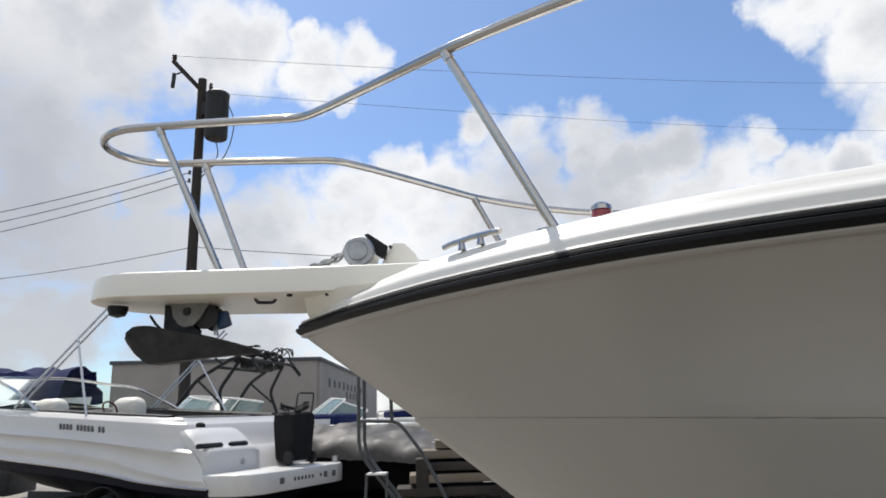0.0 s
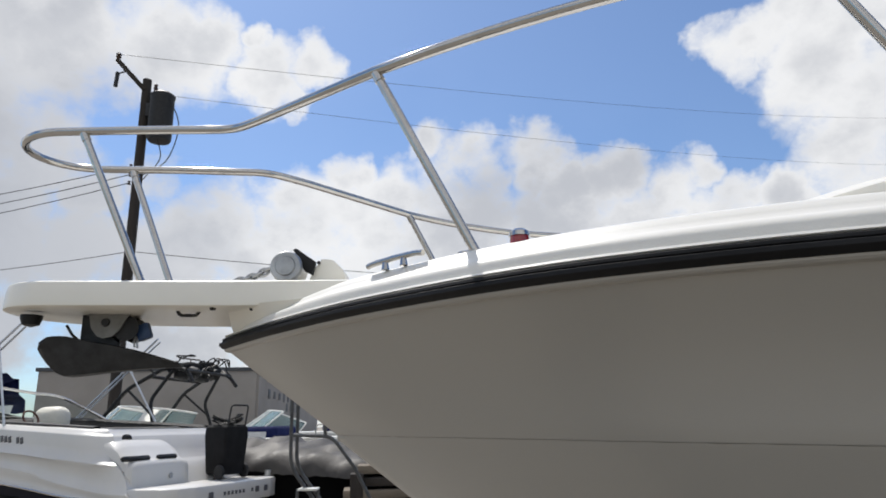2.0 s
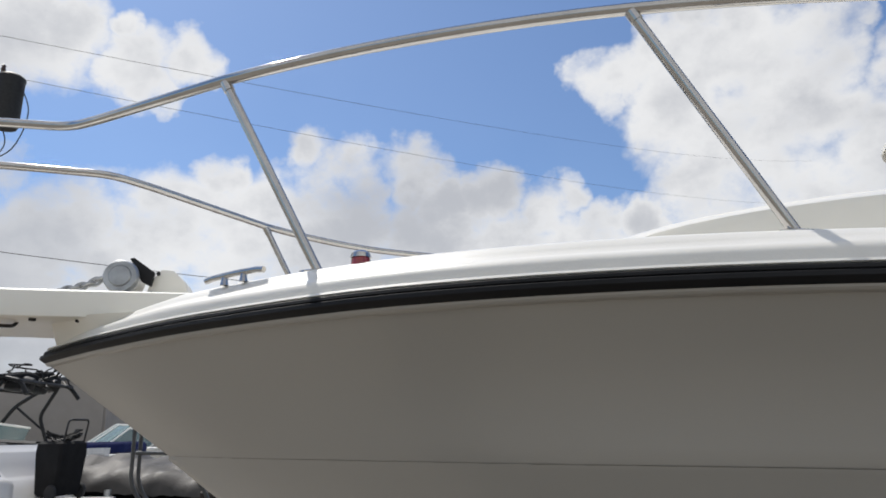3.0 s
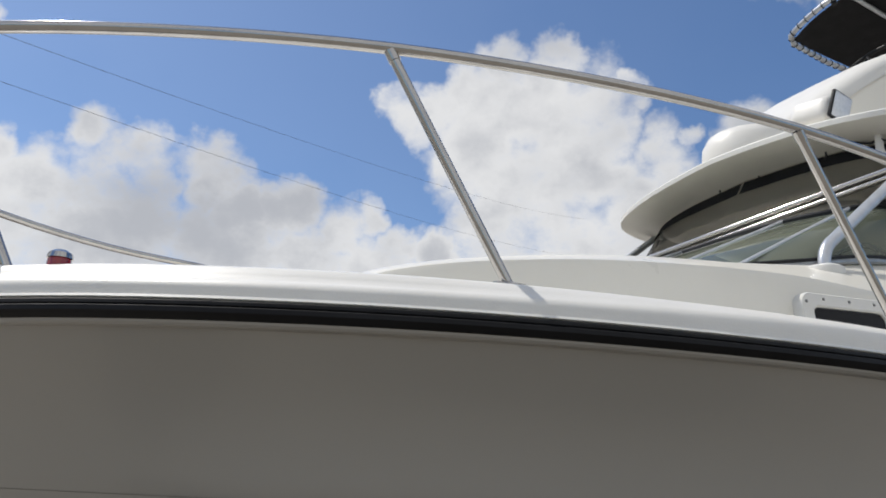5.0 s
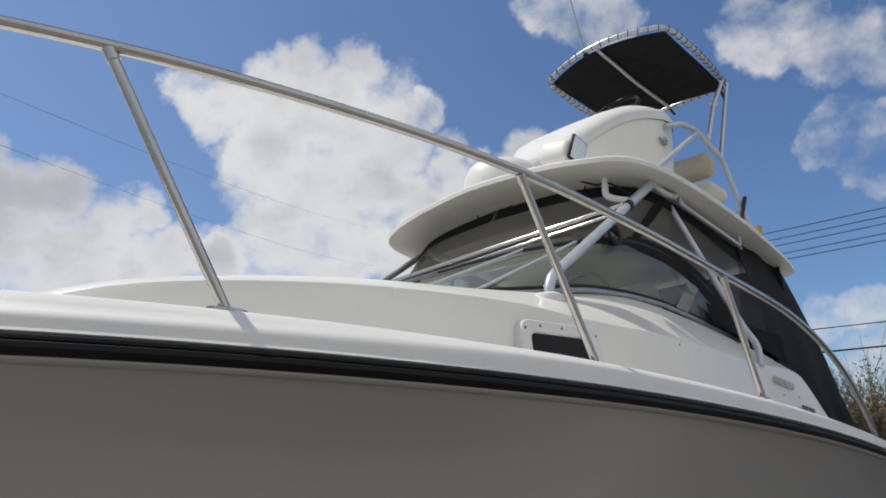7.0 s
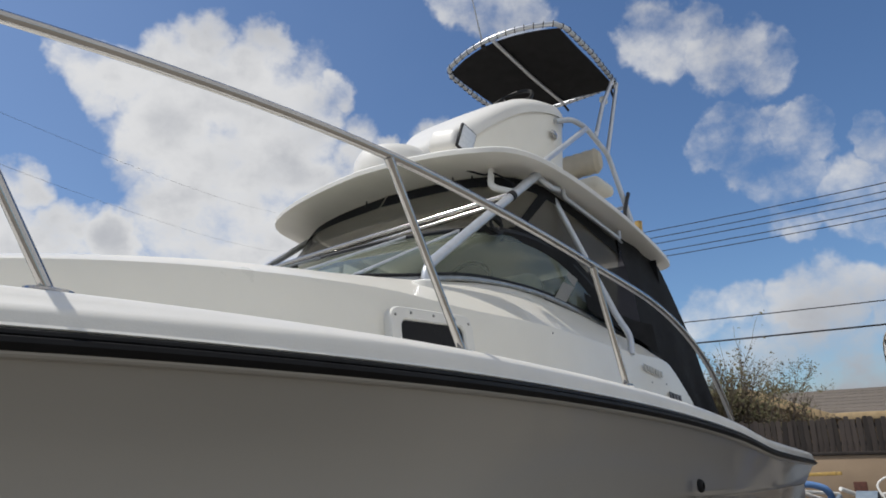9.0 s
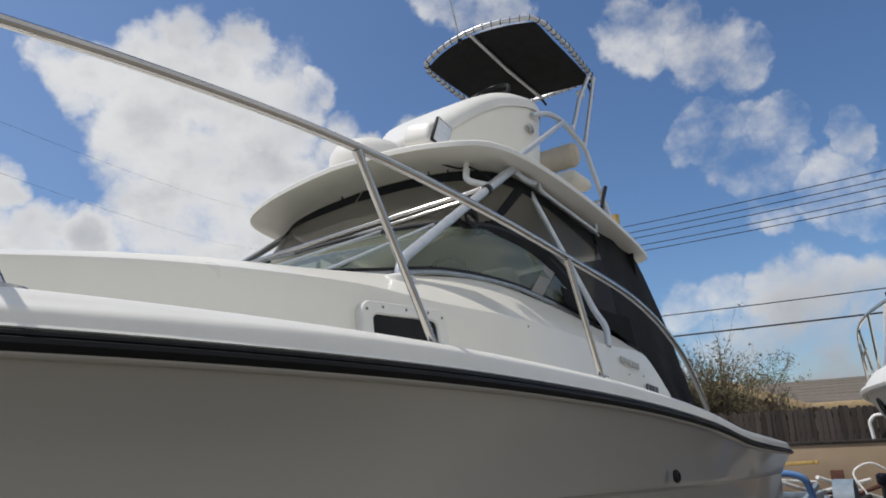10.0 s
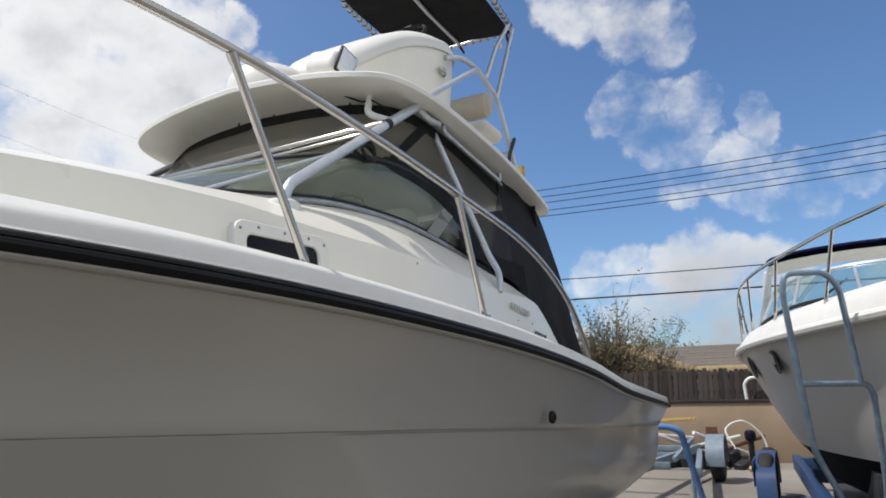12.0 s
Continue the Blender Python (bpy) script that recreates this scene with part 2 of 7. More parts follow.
GEL = material("gelcoat_cream", (0.84, 0.805, 0.715), 0.30, spot=0.07, scale=1.7, coat=0.15, bump=0.02, bump_scale=3.0)
GEL_TOP = material("gelcoat_white", (0.76, 0.74, 0.69), 0.42, spot=0.08, scale=3.0, coat=0.08, bump=0.05, bump_scale=180.0)
# cream darkened well below GEL: the hull side's shade is in its colour
GEL_HULL_SHADED = material("gelcoat_hull_shaded", (0.335, 0.318, 0.285), 0.30, spot=0.06, scale=0.7, coat=0.35, bump=0.02, bump_scale=1.6)
# the cruiser's white, greyed against its deck to carry the side's shade
GEL_CRUISER_GREYED = material("gelcoat_cruiser_greyed", (0.60, 0.575, 0.53), 0.42, spot=0.06, scale=1.2, coat=0.05)
CHEEK = material("dull_zinc", (0.24, 0.235, 0.22), 0.6, 0.3, spot=0.35, scale=16)
COVER_DARK = material("dark_boat_cover", (0.07, 0.064, 0.058), 0.55, spot=0.4, scale=4, bump=0.3, bump_scale=40, spec=0.3)
# white taken darker than the PVC foredeck, shade of the side included
GEL_RUNABOUT_GREYED = material("gelcoat_runabout_greyed", (0.60, 0.585, 0.56), 0.35, spot=0.05, scale=2.0, coat=0.15)
SEAM = material("hull_seam", (0.25, 0.24, 0.215), 0.6, spot=0.2)
RUBBER = material("black_rubber", (0.009, 0.009, 0.010), 0.55, spot=0.4, scale=9, bump=0.05, bump_scale=90, spec=0.22)
BLACK = material("black_plastic", (0.013, 0.013, 0.014), 0.5, spot=0.3, scale=12, bump=0.05, spec=0.25)
STEEL = material("polished_stainless", (0.50, 0.485, 0.465), 0.11, 1.0, spot=0.12, scale=14, rough_var=0.06)
ALU = material("anodised_aluminium", (0.58, 0.60, 0.63), 0.34, 0.6, spot=0.15, scale=20, bump=0.04, bump_scale=300)
ALU_DULL = material("dull_aluminium", (0.45, 0.46, 0.47), 0.45, 0.9, spot=0.3, scale=18)
GALV = material("galvanised_iron", (0.045, 0.047, 0.05), 0.55, 0.6, spot=0.4, scale=20, bump=0.12, bump_scale=160)
CANVAS = material("black_canvas", (0.014, 0.014, 0.015), 0.85, spot=0.3, scale=10, bump=0.25, bump_scale=420, spec=0.2)
CANVAS_BLUE = material("navy_canvas", (0.012, 0.018, 0.075), 0.8, spot=0.4, scale=5, bump=0.3, bump_scale=260, spec=0.1)
CANVAS_GREY = material("grey_boat_cover", (0.07, 0.066, 0.062), 0.8, spot=0.35, scale=4, bump=0.25, bump_scale=60)
GLASS = clear_sheet("tinted_glass", (0.60, 0.67, 0.57), 0.02, haze=(0.34, 0.38, 0.29), haze_amount=0.30, ior=1.28)
GLASS_FAR = clear_sheet("pale_windscreen_glass", (0.45, 0.60, 0.62), 0.03, haze=(0.28, 0.42, 0.44), haze_amount=0.25)
GLASS_CLEAR = clear_sheet("clear_windscreen_glass", (0.80, 0.86, 0.86), 0.03, haze=(0.3, 0.36, 0.38), haze_amount=0.02, ior=1.12)
VINYL = clear_sheet("clear_vinyl", (0.78, 0.76, 0.72), 0.08, shine=0.4, haze=(0.40, 0.38, 0.33), haze_amount=0.12, wrinkle=0.3, ior=1.28)
SMOKED = clear_sheet("smoked_vinyl", (0.30, 0.30, 0.34), 0.10, shine=0.15, haze=(0.16, 0.16, 0.19), haze_amount=0.25, wrinkle=0.2, ior=1.12)
DARK_GLASS = material("dark_glass", (0.008, 0.008, 0.009), 0.12, spot=0.2, spec=0.15)
RED = material("red_lens", (0.30, 0.012, 0.018), 0.12, spot=0.2, coat=0.8)
LENS = material("lamp_reflector", (0.85, 0.86, 0.88), 0.25, 0.4, spot=0.25, scale=60, bump=0.5, bump_scale=140)
WOOD_GOLD = material("varnished_wood", (0.55, 0.36, 0.11), 0.4, spot=0.3, scale=14)
CONCRETE = material("yard_concrete", (0.26, 0.235, 0.20), 0.85, spot=0.35, scale=0.5, bump=0.25, bump_scale=40)
POLE_WOOD = material("creosoted_wood", (0.035, 0.027, 0.022), 0.85, spot=0.5, scale=4, bump=0.5, bump_scale=40, stretch=(1, 1, 0.08))
IRON_DARK = material("dark_iron", (0.03, 0.03, 0.032), 0.6, 0.3, spot=0.3, scale=12)
PORCELAIN = material("brown_insulator", (0.05, 0.03, 0.025), 0.25, spot=0.2)
WALL_GREY = material("painted_block_wall", (0.30, 0.275, 0.25), 0.9, spot=0.14, scale=0.5, bump=0.15, bump_scale=8)
BOARD_TAN = material("weathered_tan_board", (0.20, 0.165, 0.125), 0.85, spot=0.4, scale=5, bump=0.3, bump_scale=50, stretch=(0.15, 1, 1))
TRIM_DARK = material("dark_metal_coping", (0.07, 0.075, 0.085), 0.6, 0.2, spot=0.2)
STUCCO = material("tan_block_wall", (0.34, 0.25, 0.165), 0.92, spot=0.2, scale=1.2, bump=0.3, bump_scale=50)
FENCE = material("weathered_fence_wood", (0.062, 0.049, 0.042), 0.9, spot=0.6, scale=5, bump=0.5, bump_scale=60, stretch=(1, 1, 0.1), per_object=0.5)
SHINGLE = material("asphalt_shingles", (0.15, 0.125, 0.10), 0.95, spot=0.35, scale=9, bump=0.5, bump_scale=40, per_object=0.12)
FASCIA = material("tan_fascia", (0.55, 0.40, 0.22), 0.8, spot=0.2)
BARK = material("twig_bark", (0.15, 0.115, 0.085), 0.9, spot=0.4, scale=12)
# boarding ladder's grey, darkened in colour for its shadow side
LADDER_SHADED = material("shaded_grey_steel", (0.10, 0.105, 0.11), 0.5, 0.5, spot=0.35, scale=16)
LEAF = material("dry_green_leaf", (0.075, 0.08, 0.028), 0.75, color2=(0.13, 0.095, 0.045), scale=3)
TYRE = material("tyre_rubber", (0.02, 0.02, 0.021), 0.8, spot=0.3, scale=10, bump=0.3)
BLUE_PAINT = material("pale_blue_trailer_paint", (0.12, 0.25, 0.52), 0.42, spot=0.25, scale=8)
GREY_PAINT = material("grey_blue_trailer_paint", (0.20, 0.25, 0.30), 0.5, spot=0.3, scale=8)
NAVY_PAINT = material("blue_trailer_paint", (0.03, 0.07, 0.17), 0.45, spot=0.3, scale=8)
LADDER_PAINT = material("blue_grey_steel", (0.24, 0.32, 0.40), 0.42, 0.3, spot=0.35, scale=16)
RUST = material("rusty_iron", (0.12, 0.045, 0.03), 0.85, spot=0.5, scale=18, bump=0.3)
PVC = material("white_plastic", (0.75, 0.74, 0.70), 0.45, spot=0.12, scale=8)
VINYL_SEAT = material("cream_vinyl", (0.72, 0.68, 0.58), 0.5, spot=0.1, scale=10, bump=0.15, bump_scale=150)
SEAT_TAN = material("beige_quilted_vinyl", (0.55, 0.48, 0.36), 0.55, spot=0.15, scale=10, bump=0.15, bump_scale=150)
INTERIOR = material("cabin_interior", (0.10, 0.095, 0.08), 0.7, spot=0.3)
LETTER = material("grey_lettering", (0.10, 0.10, 0.11), 0.5, spot=0.2)
RED_LETTER = material("red_lettering", (0.55, 0.04, 0.03), 0.5, spot=0.1)
BOTTOM_BLACK = material("black_bottom_paint", (0.008, 0.008, 0.009), 0.85, spot=0.3, scale=3, spec=0.08)
NAVY_GEL = material("navy_gelcoat", (0.005, 0.006, 0.014), 0.5, spot=0.2, spec=0.15)
PALE_GREY = material("pale_grey", (0.50, 0.485, 0.45), 0.35, spot=0.06)


# ---- mesh helpers ----
def part(name, bm, mat, parent=None, label="", angle=38.0):
    """Links a bmesh as one mesh object, in the space of its thing."""
    mesh = bpy.data.meshes.new(name)
    bmesh.ops.recalc_face_normals(bm, faces=bm.faces)
    bm.to_mesh(mesh)
    bm.free()
    for m in (mat if isinstance(mat, (list, tuple)) else [mat]):
        mesh.materials.append(m)
    mesh.polygons.foreach_set("use_smooth", [True] * len(mesh.polygons))
    mesh.set_sharp_from_angle(angle=radians(angle))
    ob = new(name, mesh)
    if parent is not None:
        ob.parent = parent
    if label:
        tagged(ob, label)
    return ob


def thing(name, m, label, category, group="", kind=""):
    ob = new(name)
    ob.empty_display_size = 0.2
    ob.matrix_world = m
    return tagged(ob, label, category, group, kind)


def shared(name, mesh, parent, m):
    """One more piece on a mesh that alike pieces share."""
    ob = new(name, mesh)
    ob.parent = parent
    ob.matrix_basis = m
    return ob


def glide(pts, n=6):
    """A smooth line through the points."""
    pts = [Vector(p) for p in pts]
    ext = [2 * pts[0] - pts[1], *pts, 2 * pts[-1] - pts[-2]]
    out = []
    for i in range(1, len(ext) - 2):
        a, b, c, d = ext[i - 1:i + 3]
        for k in range(n):
            u = k / n
            out.append(0.5 * (2 * b + (c - a) * u + (2 * a - 5 * b + 4 * c - d) * u * u + (3 * b - a - 3 * c + d) * u ** 3))
    return [*out, pts[-1]]


def rounded(pts, r=0.06, n=5):
    """A bent line: straight runs with rounded corners."""
    pts = [Vector(p) for p in pts]
    out = [pts[0]]
    for a, b, c in zip(pts, pts[1:], pts[2:]):
        da, dc = (a - b), (c - b)
        ra = min(r, da.length * 0.45, dc.length * 0.45)
        p, q = b + da.normalized() * ra, b + dc.normalized() * ra
        for k in range(n + 1):
            u = k / n
            out.append((1 - u) ** 2 * p + 2 * u * (1 - u) * b + u * u * q)
    return [*out, pts[-1]]


def tube(pts, r, seg=10, bm=None, closed=False, r2=None):
    bm = bm or bmesh.new()
    pts = [Vector(p) for p in pts]
    n = len(pts)
    up = Vector((0.31, 0.2, 0.93))
    rings = []
    for i, p in enumerate(pts):
        if closed:
            d = pts[(i + 1) % n] - pts[i - 1]
        else:
            d = pts[min(i + 1, n - 1)] - pts[max(i - 1, 0)]
        d.normalize()
        up = (up - d * up.dot(d))
        if up.length < 1e-4:
            up = d.orthogonal()
        up.normalize()
        side = d.cross(up)
        rr = r if r2 is None else r + (r2 - r) * i / (n - 1)
        rings.append([bm.verts.new(p + (up * math_cos(t) + side * math_sin(t)) * rr) for t in (k * math.tau / seg for k in range(seg))])
    for i in range(n if closed else n - 1):
        a, b = rings[i], rings[(i + 1) % n]
        for k in range(seg):
            bm.faces.new((a[k], a[(k + 1) % seg], b[(k + 1) % seg], b[k]))
    if not closed:
        bm.faces.new(rings[0])
        bm.faces.new(rings[-1])
    return bm


def loft(rows, bm=None, closed=False, caps=False):
    """A skin over rows of points, all of one length; closed: each row is a ring."""
    bm = bm or bmesh.new()
    rings = [[bm.verts.new(p) for p in row] for row in rows]
    m = len(rings[0])
    for a, b in zip(rings, rings[1:]):
        for k in range(m if closed else m - 1):
            bm.faces.new((a[k], a[(k + 1) % m], b[(k + 1) % m], b[k]))
    if caps and closed:
        bm.faces.new(rings[0])
        bm.faces.new(rings[-1])
    return bm


def box(c, s, bevel=0.01, m=None, bm=None, seg=2):
    one = bmesh.new()
    bmesh.ops.create_cube(one, size=1.0)
    for v in one.verts:
        v.co = Vector((v.co.x * s[0], v.co.y * s[1], v.co.z * s[2]))
    if bevel:
        bmesh.ops.bevel(one, geom=list(one.edges), offset=min(bevel, min(s) * 0.45), segments=seg, affect="EDGES", profile=0.5)
    mm = Matrix.Translation(c) @ (m or Matrix())
    bmesh.ops.transform(one, matrix=mm, verts=one.verts)
    return join(bm, one)


def join(bm, one):
    if bm is None:
        return one
    lut = {v: bm.verts.new(v.co) for v in one.verts}
    for f in one.faces:
        bm.faces.new([lut[v] for v in f.verts])
    one.free()
    return bm


def lathe(profile, m=None, seg=20, bm=None):
    """A turned body: profile of (radius, height)."""
    one = bmesh.new()
    rings = [[one.verts.new((r * math_cos(k * math.tau / seg), r * math_sin(k * math.tau / seg), z)) for k in range(seg)] for r, z in profile]
    for a, b in zip(rings, rings[1:]):
        for k in range(seg):
            one.faces.new((a[k], a[(k + 1) % seg], b[(k + 1) % seg], b[k]))
    one.faces.new(rings[0])
    one.faces.new(rings[-1])
    bmesh.ops.transform(one, matrix=m or Matrix(), verts=one.verts)
    return join(bm, one)


def prism(outline, depth, m=None, bevel=0.0, bm=None):
    """An outline in x, y, drawn out along z by depth, centred."""
    one = bmesh.new()
    lo = [one.verts.new((x, y, -depth / 2)) for x, y in outline]
    hi = [one.verts.new((x, y, depth / 2)) for x, y in outline]
    n = len(lo)
    one.faces.new(lo[::-1])
    one.faces.new(hi)
    for k in range(n):
        one.faces.new((lo[k], lo[(k + 1) % n], hi[(k + 1) % n], hi[k]))
    if bevel:
        bmesh.ops.bevel(one, geom=list(one.edges), offset=bevel, segments=2, affect="EDGES", profile=0.5)
    bmesh.ops.transform(one, matrix=m or Matrix(), verts=one.verts)
    return join(bm, one)


def slab(rows, t):
    """A skin over rows of points with thickness t along its normals."""
    bm = loft(rows)
    bmesh.ops.recalc_face_normals(bm, faces=bm.faces)
    bmesh.ops.solidify(bm, geom=list(bm.faces), thickness=t)
    return bm


def curve_at(xs, vs, x):
    """A smooth curve through knots."""
    if x <= xs[0]:
        return vs[0]
    if x >= xs[-1]:
        return vs[-1]
    i = max(k for k in range(len(xs) - 1) if xs[k] <= x)

    def slope(k):
        a, b = max(k - 1, 0), min(k + 1, len(xs) - 1)
        return (vs[b] - vs[a]) / (xs[b] - xs[a])
    h = xs[i + 1] - xs[i]
    u = (x - xs[i]) / h
    return ((2 * u ** 3 - 3 * u * u + 1) * vs[i] + (u ** 3 - 2 * u * u + u) * h * slope(i)
            + (3 * u * u - 2 * u ** 3) * vs[i + 1] + (u ** 3 - u * u) * h * slope(i + 1))


def mirror(pts):
    return [(p[0], -p[1], p[2]) for p in pts]


# ---- ground ----
def build_ground():
    bm = bmesh.new()
    n, size = 60, 900.0
    def grid(i):
        u = i / n * 2 - 1
        return size * (0.04 * u + 0.96 * u ** 5)
    vs = [[bm.verts.new((grid(i) + 6, grid(j), 0.012 * noise.noise((grid(i) * 0.3, grid(j) * 0.3, 0)))) for j in range(n + 1)] for i in range(n + 1)]
    for i in range(n):
        for j in range(n):
            bm.faces.new((vs[i][j], vs[i + 1][j], vs[i + 1][j + 1], vs[i][j + 1]))
    tagged(part("ground", bm, CONCRETE), "worn grey-tan concrete boat yard with stains", "ground", kind="structure")


build_ground()

# ---- the fishing boat: x runs aft from the stem, port side is -y ----
KX = [0.0, 0.25, 0.6, 1.1, 1.8, 2.6, 3.5, 4.5, 5.5, 6.5, 7.3, 8.2, 9.3]
KB = [0.0, 0.318, 0.638, 1.004, 1.309, 1.545, 1.610, 1.645, 1.655, 1.615, 1.579, 1.521, 1.441]
KU = [1.828, 1.832, 1.845, 1.848, 1.838, 1.806, 1.772, 1.711, 1.620, 1.510, 1.451, 1.399, 1.338]
LEN = 9.3


def beam(x):
    return curve_at(KX, KB, x)


def sheer(x):
    return curve_at(KX, KU, x)


def knuckle(x):
    """Half breadth and height of the hull's knuckle line."""
    return 0.92 * beam(max(0.0, (x - 0.41) * 1.046)), curve_at([0.41, 1.0, 2.05, 3.24, 3.94, 5.6, 9.3], [1.482, 1.472, 1.447, 1.40, 1.368, 1.283, 1.12], x)


def spread(a, b, n, power=1.6):
    return [a + (b - a) * (k / n) ** power for k in range(n + 1)]


boat = thing("fishing_boat", Matrix(), "large cream sport fishing boat with hardtop and fly bridge", "boat")


def build_hull():
    n = 60
    # port topside from rub rail down to the knuckle, slightly hollow
    def side(sign):
        grid = []
        for j in range(9):
            v = j / 8
            x0 = 0.012 + 0.398 * v
            pts = []
            for x in spread(x0, LEN, n):
                f = (x - x0) / (LEN - x0)
                xt, xk = 0.012 + (LEN - 0.012) * f, 0.41 + (LEN - 0.41) * f
                yt, zt = beam(xt) - 0.02, sheer(xt) - 0.05
                yk, zk = knuckle(xk)
                hollow = 0.05 * math_sin(math.pi * v) * min(1.0, xt / 1.2) * max(0.0, 1 - xt / 7)
                y = yt + (yk - yt) * v - hollow
                pts.append((xt + (xk - xt) * v, sign * max(y, 0.0), zt + (zk - zt) * v))
            grid.append(pts)
        # a small step at the knuckle, then the lower side, chine and bottom
        def lower(x0, k, z0, z1, inset=0.0):
            pts = []
            for x in spread(x0, LEN, n):
                f = (x - x0) / (LEN - x0)
                y = k * beam(max(0.0, (x - x0) * LEN / (LEN - x0))) - inset * min(1.0, (x - x0) * 3)
                pts.append((x, sign * max(y, 0.0), z0 + (z1 - z0) * f ** 0.7))
            return pts
        kn = [(x, sign * max(0.0, knuckle(x)[0] - 0.012 * min(1, (x - 0.41) * 4)), knuckle(x)[1] - 0.012) for x in spread(0.41, LEN, n)]
        grid.append(kn)
        grid.append(lower(0.80, 0.90, 1.17, 0.93))
        grid.append(lower(1.25, 0.87, 0.86, 0.72))
        grid.append(lower(1.55, 0.80, 0.70, 0.62))
        grid.append([(x, 0.0, 0.62 - 0.22 * ((x - 1.75) / (LEN - 1.75)) ** 0.6) for x in spread(1.75, LEN, n)])
        return grid
    port, star = side(-1), side(1)
    bm = loft(port[12:])
    loft(star[12:], bm)
    loft([[p[-1] for p in port[12:]], [p[-1] for p in star[12:]]], bm)
    part("bottom", bm, BOTTOM_BLACK, boat, "black antifouling bottom")
    bm = loft(port[:13])
    loft(star[:13], bm)
    # transom
    a = [p[-1] for p in port[:13]]
    b = [p[-1] for p in star[:13]]
    loft([a, b], bm)
    bmesh.ops.remove_doubles(bm, verts=bm.verts, dist=0.002)
    part("hull", bm, GEL_HULL_SHADED, boat, "cream gelcoat hull, glossy, its shade darkened into the colour")
    # dark seam under the knuckle
    for sign in (-1, 1):
        top = [(x, sign * (knuckle(x)[0] + 0.002), knuckle(x)[1] + 0.001) for x in spread(0.43, LEN, 60)]
        low = [(x, sign * (knuckle(x)[0] - 0.006), knuckle(x)[1] - 0.004) for x in spread(0.43, LEN, 60)]
        part("knuckle_seam", loft([top, low]), SEAM, boat)


def rail_rows(profile, n=70, lift=0.0, x_end=LEN, x0=0.0):
    """Rows of a moulding along the sheer, both sides, round the stem; profile of (outward, up from the rub rail's top)."""
    rows = []
    xs = spread(x0, x_end, n, 1.8)
    for sign in (-1, 1):
        for x in (xs[::-1] if sign < 0 else xs[1:]):
            e = 0.01
            dx, dy = 2 * e, beam(min(x + e, LEN)) - beam(max(x - e, 0.0))
            if x < 0.02:
                ox, oy = -1.0, 0.0
            else:
                k = math.hypot(dx, dy)
                ox, oy = -dy / k, dx / k
            rows.append([(x + ox * o, sign * (beam(x) + oy * o), sheer(x) + z + lift) for o, z in profile])
    return rows


def build_rub_rail():
    prof = [(-0.03, 0.0), (0.0, 0.003), (0.015, -0.004), (0.017, -0.011), (0.014, -0.014), (0.026, -0.018), (0.028, -0.028), (0.023, -0.032), (0.020, -0.035), (0.010, -0.041), (-0.03, -0.043)]
    part("rub_rail", loft(rail_rows(prof), closed=False), RUBBER, boat, "black rubber rub rail with a ribbed face", angle=25)
    base = [(0.008, -0.040), (0.006, -0.046), (0.000, -0.051), (-0.010, -0.053), (-0.03, -0.053)]
    part("rail_base", loft(rail_rows(base)), GEL_HULL_SHADED, boat, "moulded lip under the rub rail", angle=25)
    lip = [(-0.03, 0.012), (0.004, 0.010), (0.008, 0.004), (0.004, 0.001), (-0.03, 0.0)]
    part("gunwale_lip", loft(rail_rows(lip)), GEL_TOP, boat)


def build_gunwale():
    """The rounded cap above the rub rail, and the deck inside it."""
    def prof(x):
        rise = 0.096 * min(1.0, 0.55 + x / 1.0)
        plain = [(-0.002, 0.10), (-0.004, 0.30), (-0.006, 0.42), (-0.010, 0.56), (-0.016, 0.64), (-0.034, 0.75), (-0.058, 0.87), (-0.095, 0.96), (-0.150, 1.06), (-0.20, 1.08)]
        shoulder = [(-0.002, 0.10), (-0.003, 0.30), (-0.008, 0.42), (-0.022, 0.52), (-0.036, 0.59), (-0.047, 0.72), (-0.058, 0.88), (-0.080, 0.98), (-0.130, 1.05), (-0.20, 1.08)]
        w = max(0.0, min(1.0, (2.7 - x) / 1.2))
        w = w * w * (3 - 2 * w)
        return [(p[0] * (1 - w) + q[0] * w, (p[1] * (1 - w) + q[1] * w) * rise) for p, q in zip(plain, shoulder)]
    for sign in (-1, 1):
        rows = []
        for x in spread(0.10, LEN, 80, 1.5):
            e = 0.02
            dy = beam(min(x + e, LEN)) - beam(max(x - e, 0.0))
            k = math.hypot(2 * e, dy)
            ox, oy = -dy / k, 2 * e / k
            rows.append([(x + ox * o, sign * max(0.02, beam(x) + oy * o), sheer(x) + z) for o, z in prof(x)])
        part("gunwale", loft(rows), GEL_TOP, boat, "white gelcoat gunwale with a soft crease", angle=50)
    rows = []
    for x in spread(0.30, 6.2, 40, 1.2):
        w = max(0.05, beam(x) - 0.17)
        z = sheer(x) + 0.098
        rows.append([(x, w * k / 8, z + 0.035 * (1 - (k / 8) ** 2)) for k in range(-8, 9)])
    part("foredeck", loft(rows), GEL_TOP, boat, "white non-skid foredeck")
    rows = [[(x, (beam(x) - 0.2) * k / 4, 0.95) for k in range(-4, 5)] for x in (6.0, 7.0, 8.0, 9.25)]
    part("cockpit_floor", loft(rows), GEL_TOP, boat)
    for sign in (-1, 1):
        rows = [[(x, sign * (beam(x) - 0.19), z) for z in (0.95, sheer(x) + 0.09)] for x in (6.0, 7.0, 8.0, 9.28)]
        part("cockpit_side", slab(rows, 0.02), GEL_TOP, boat)


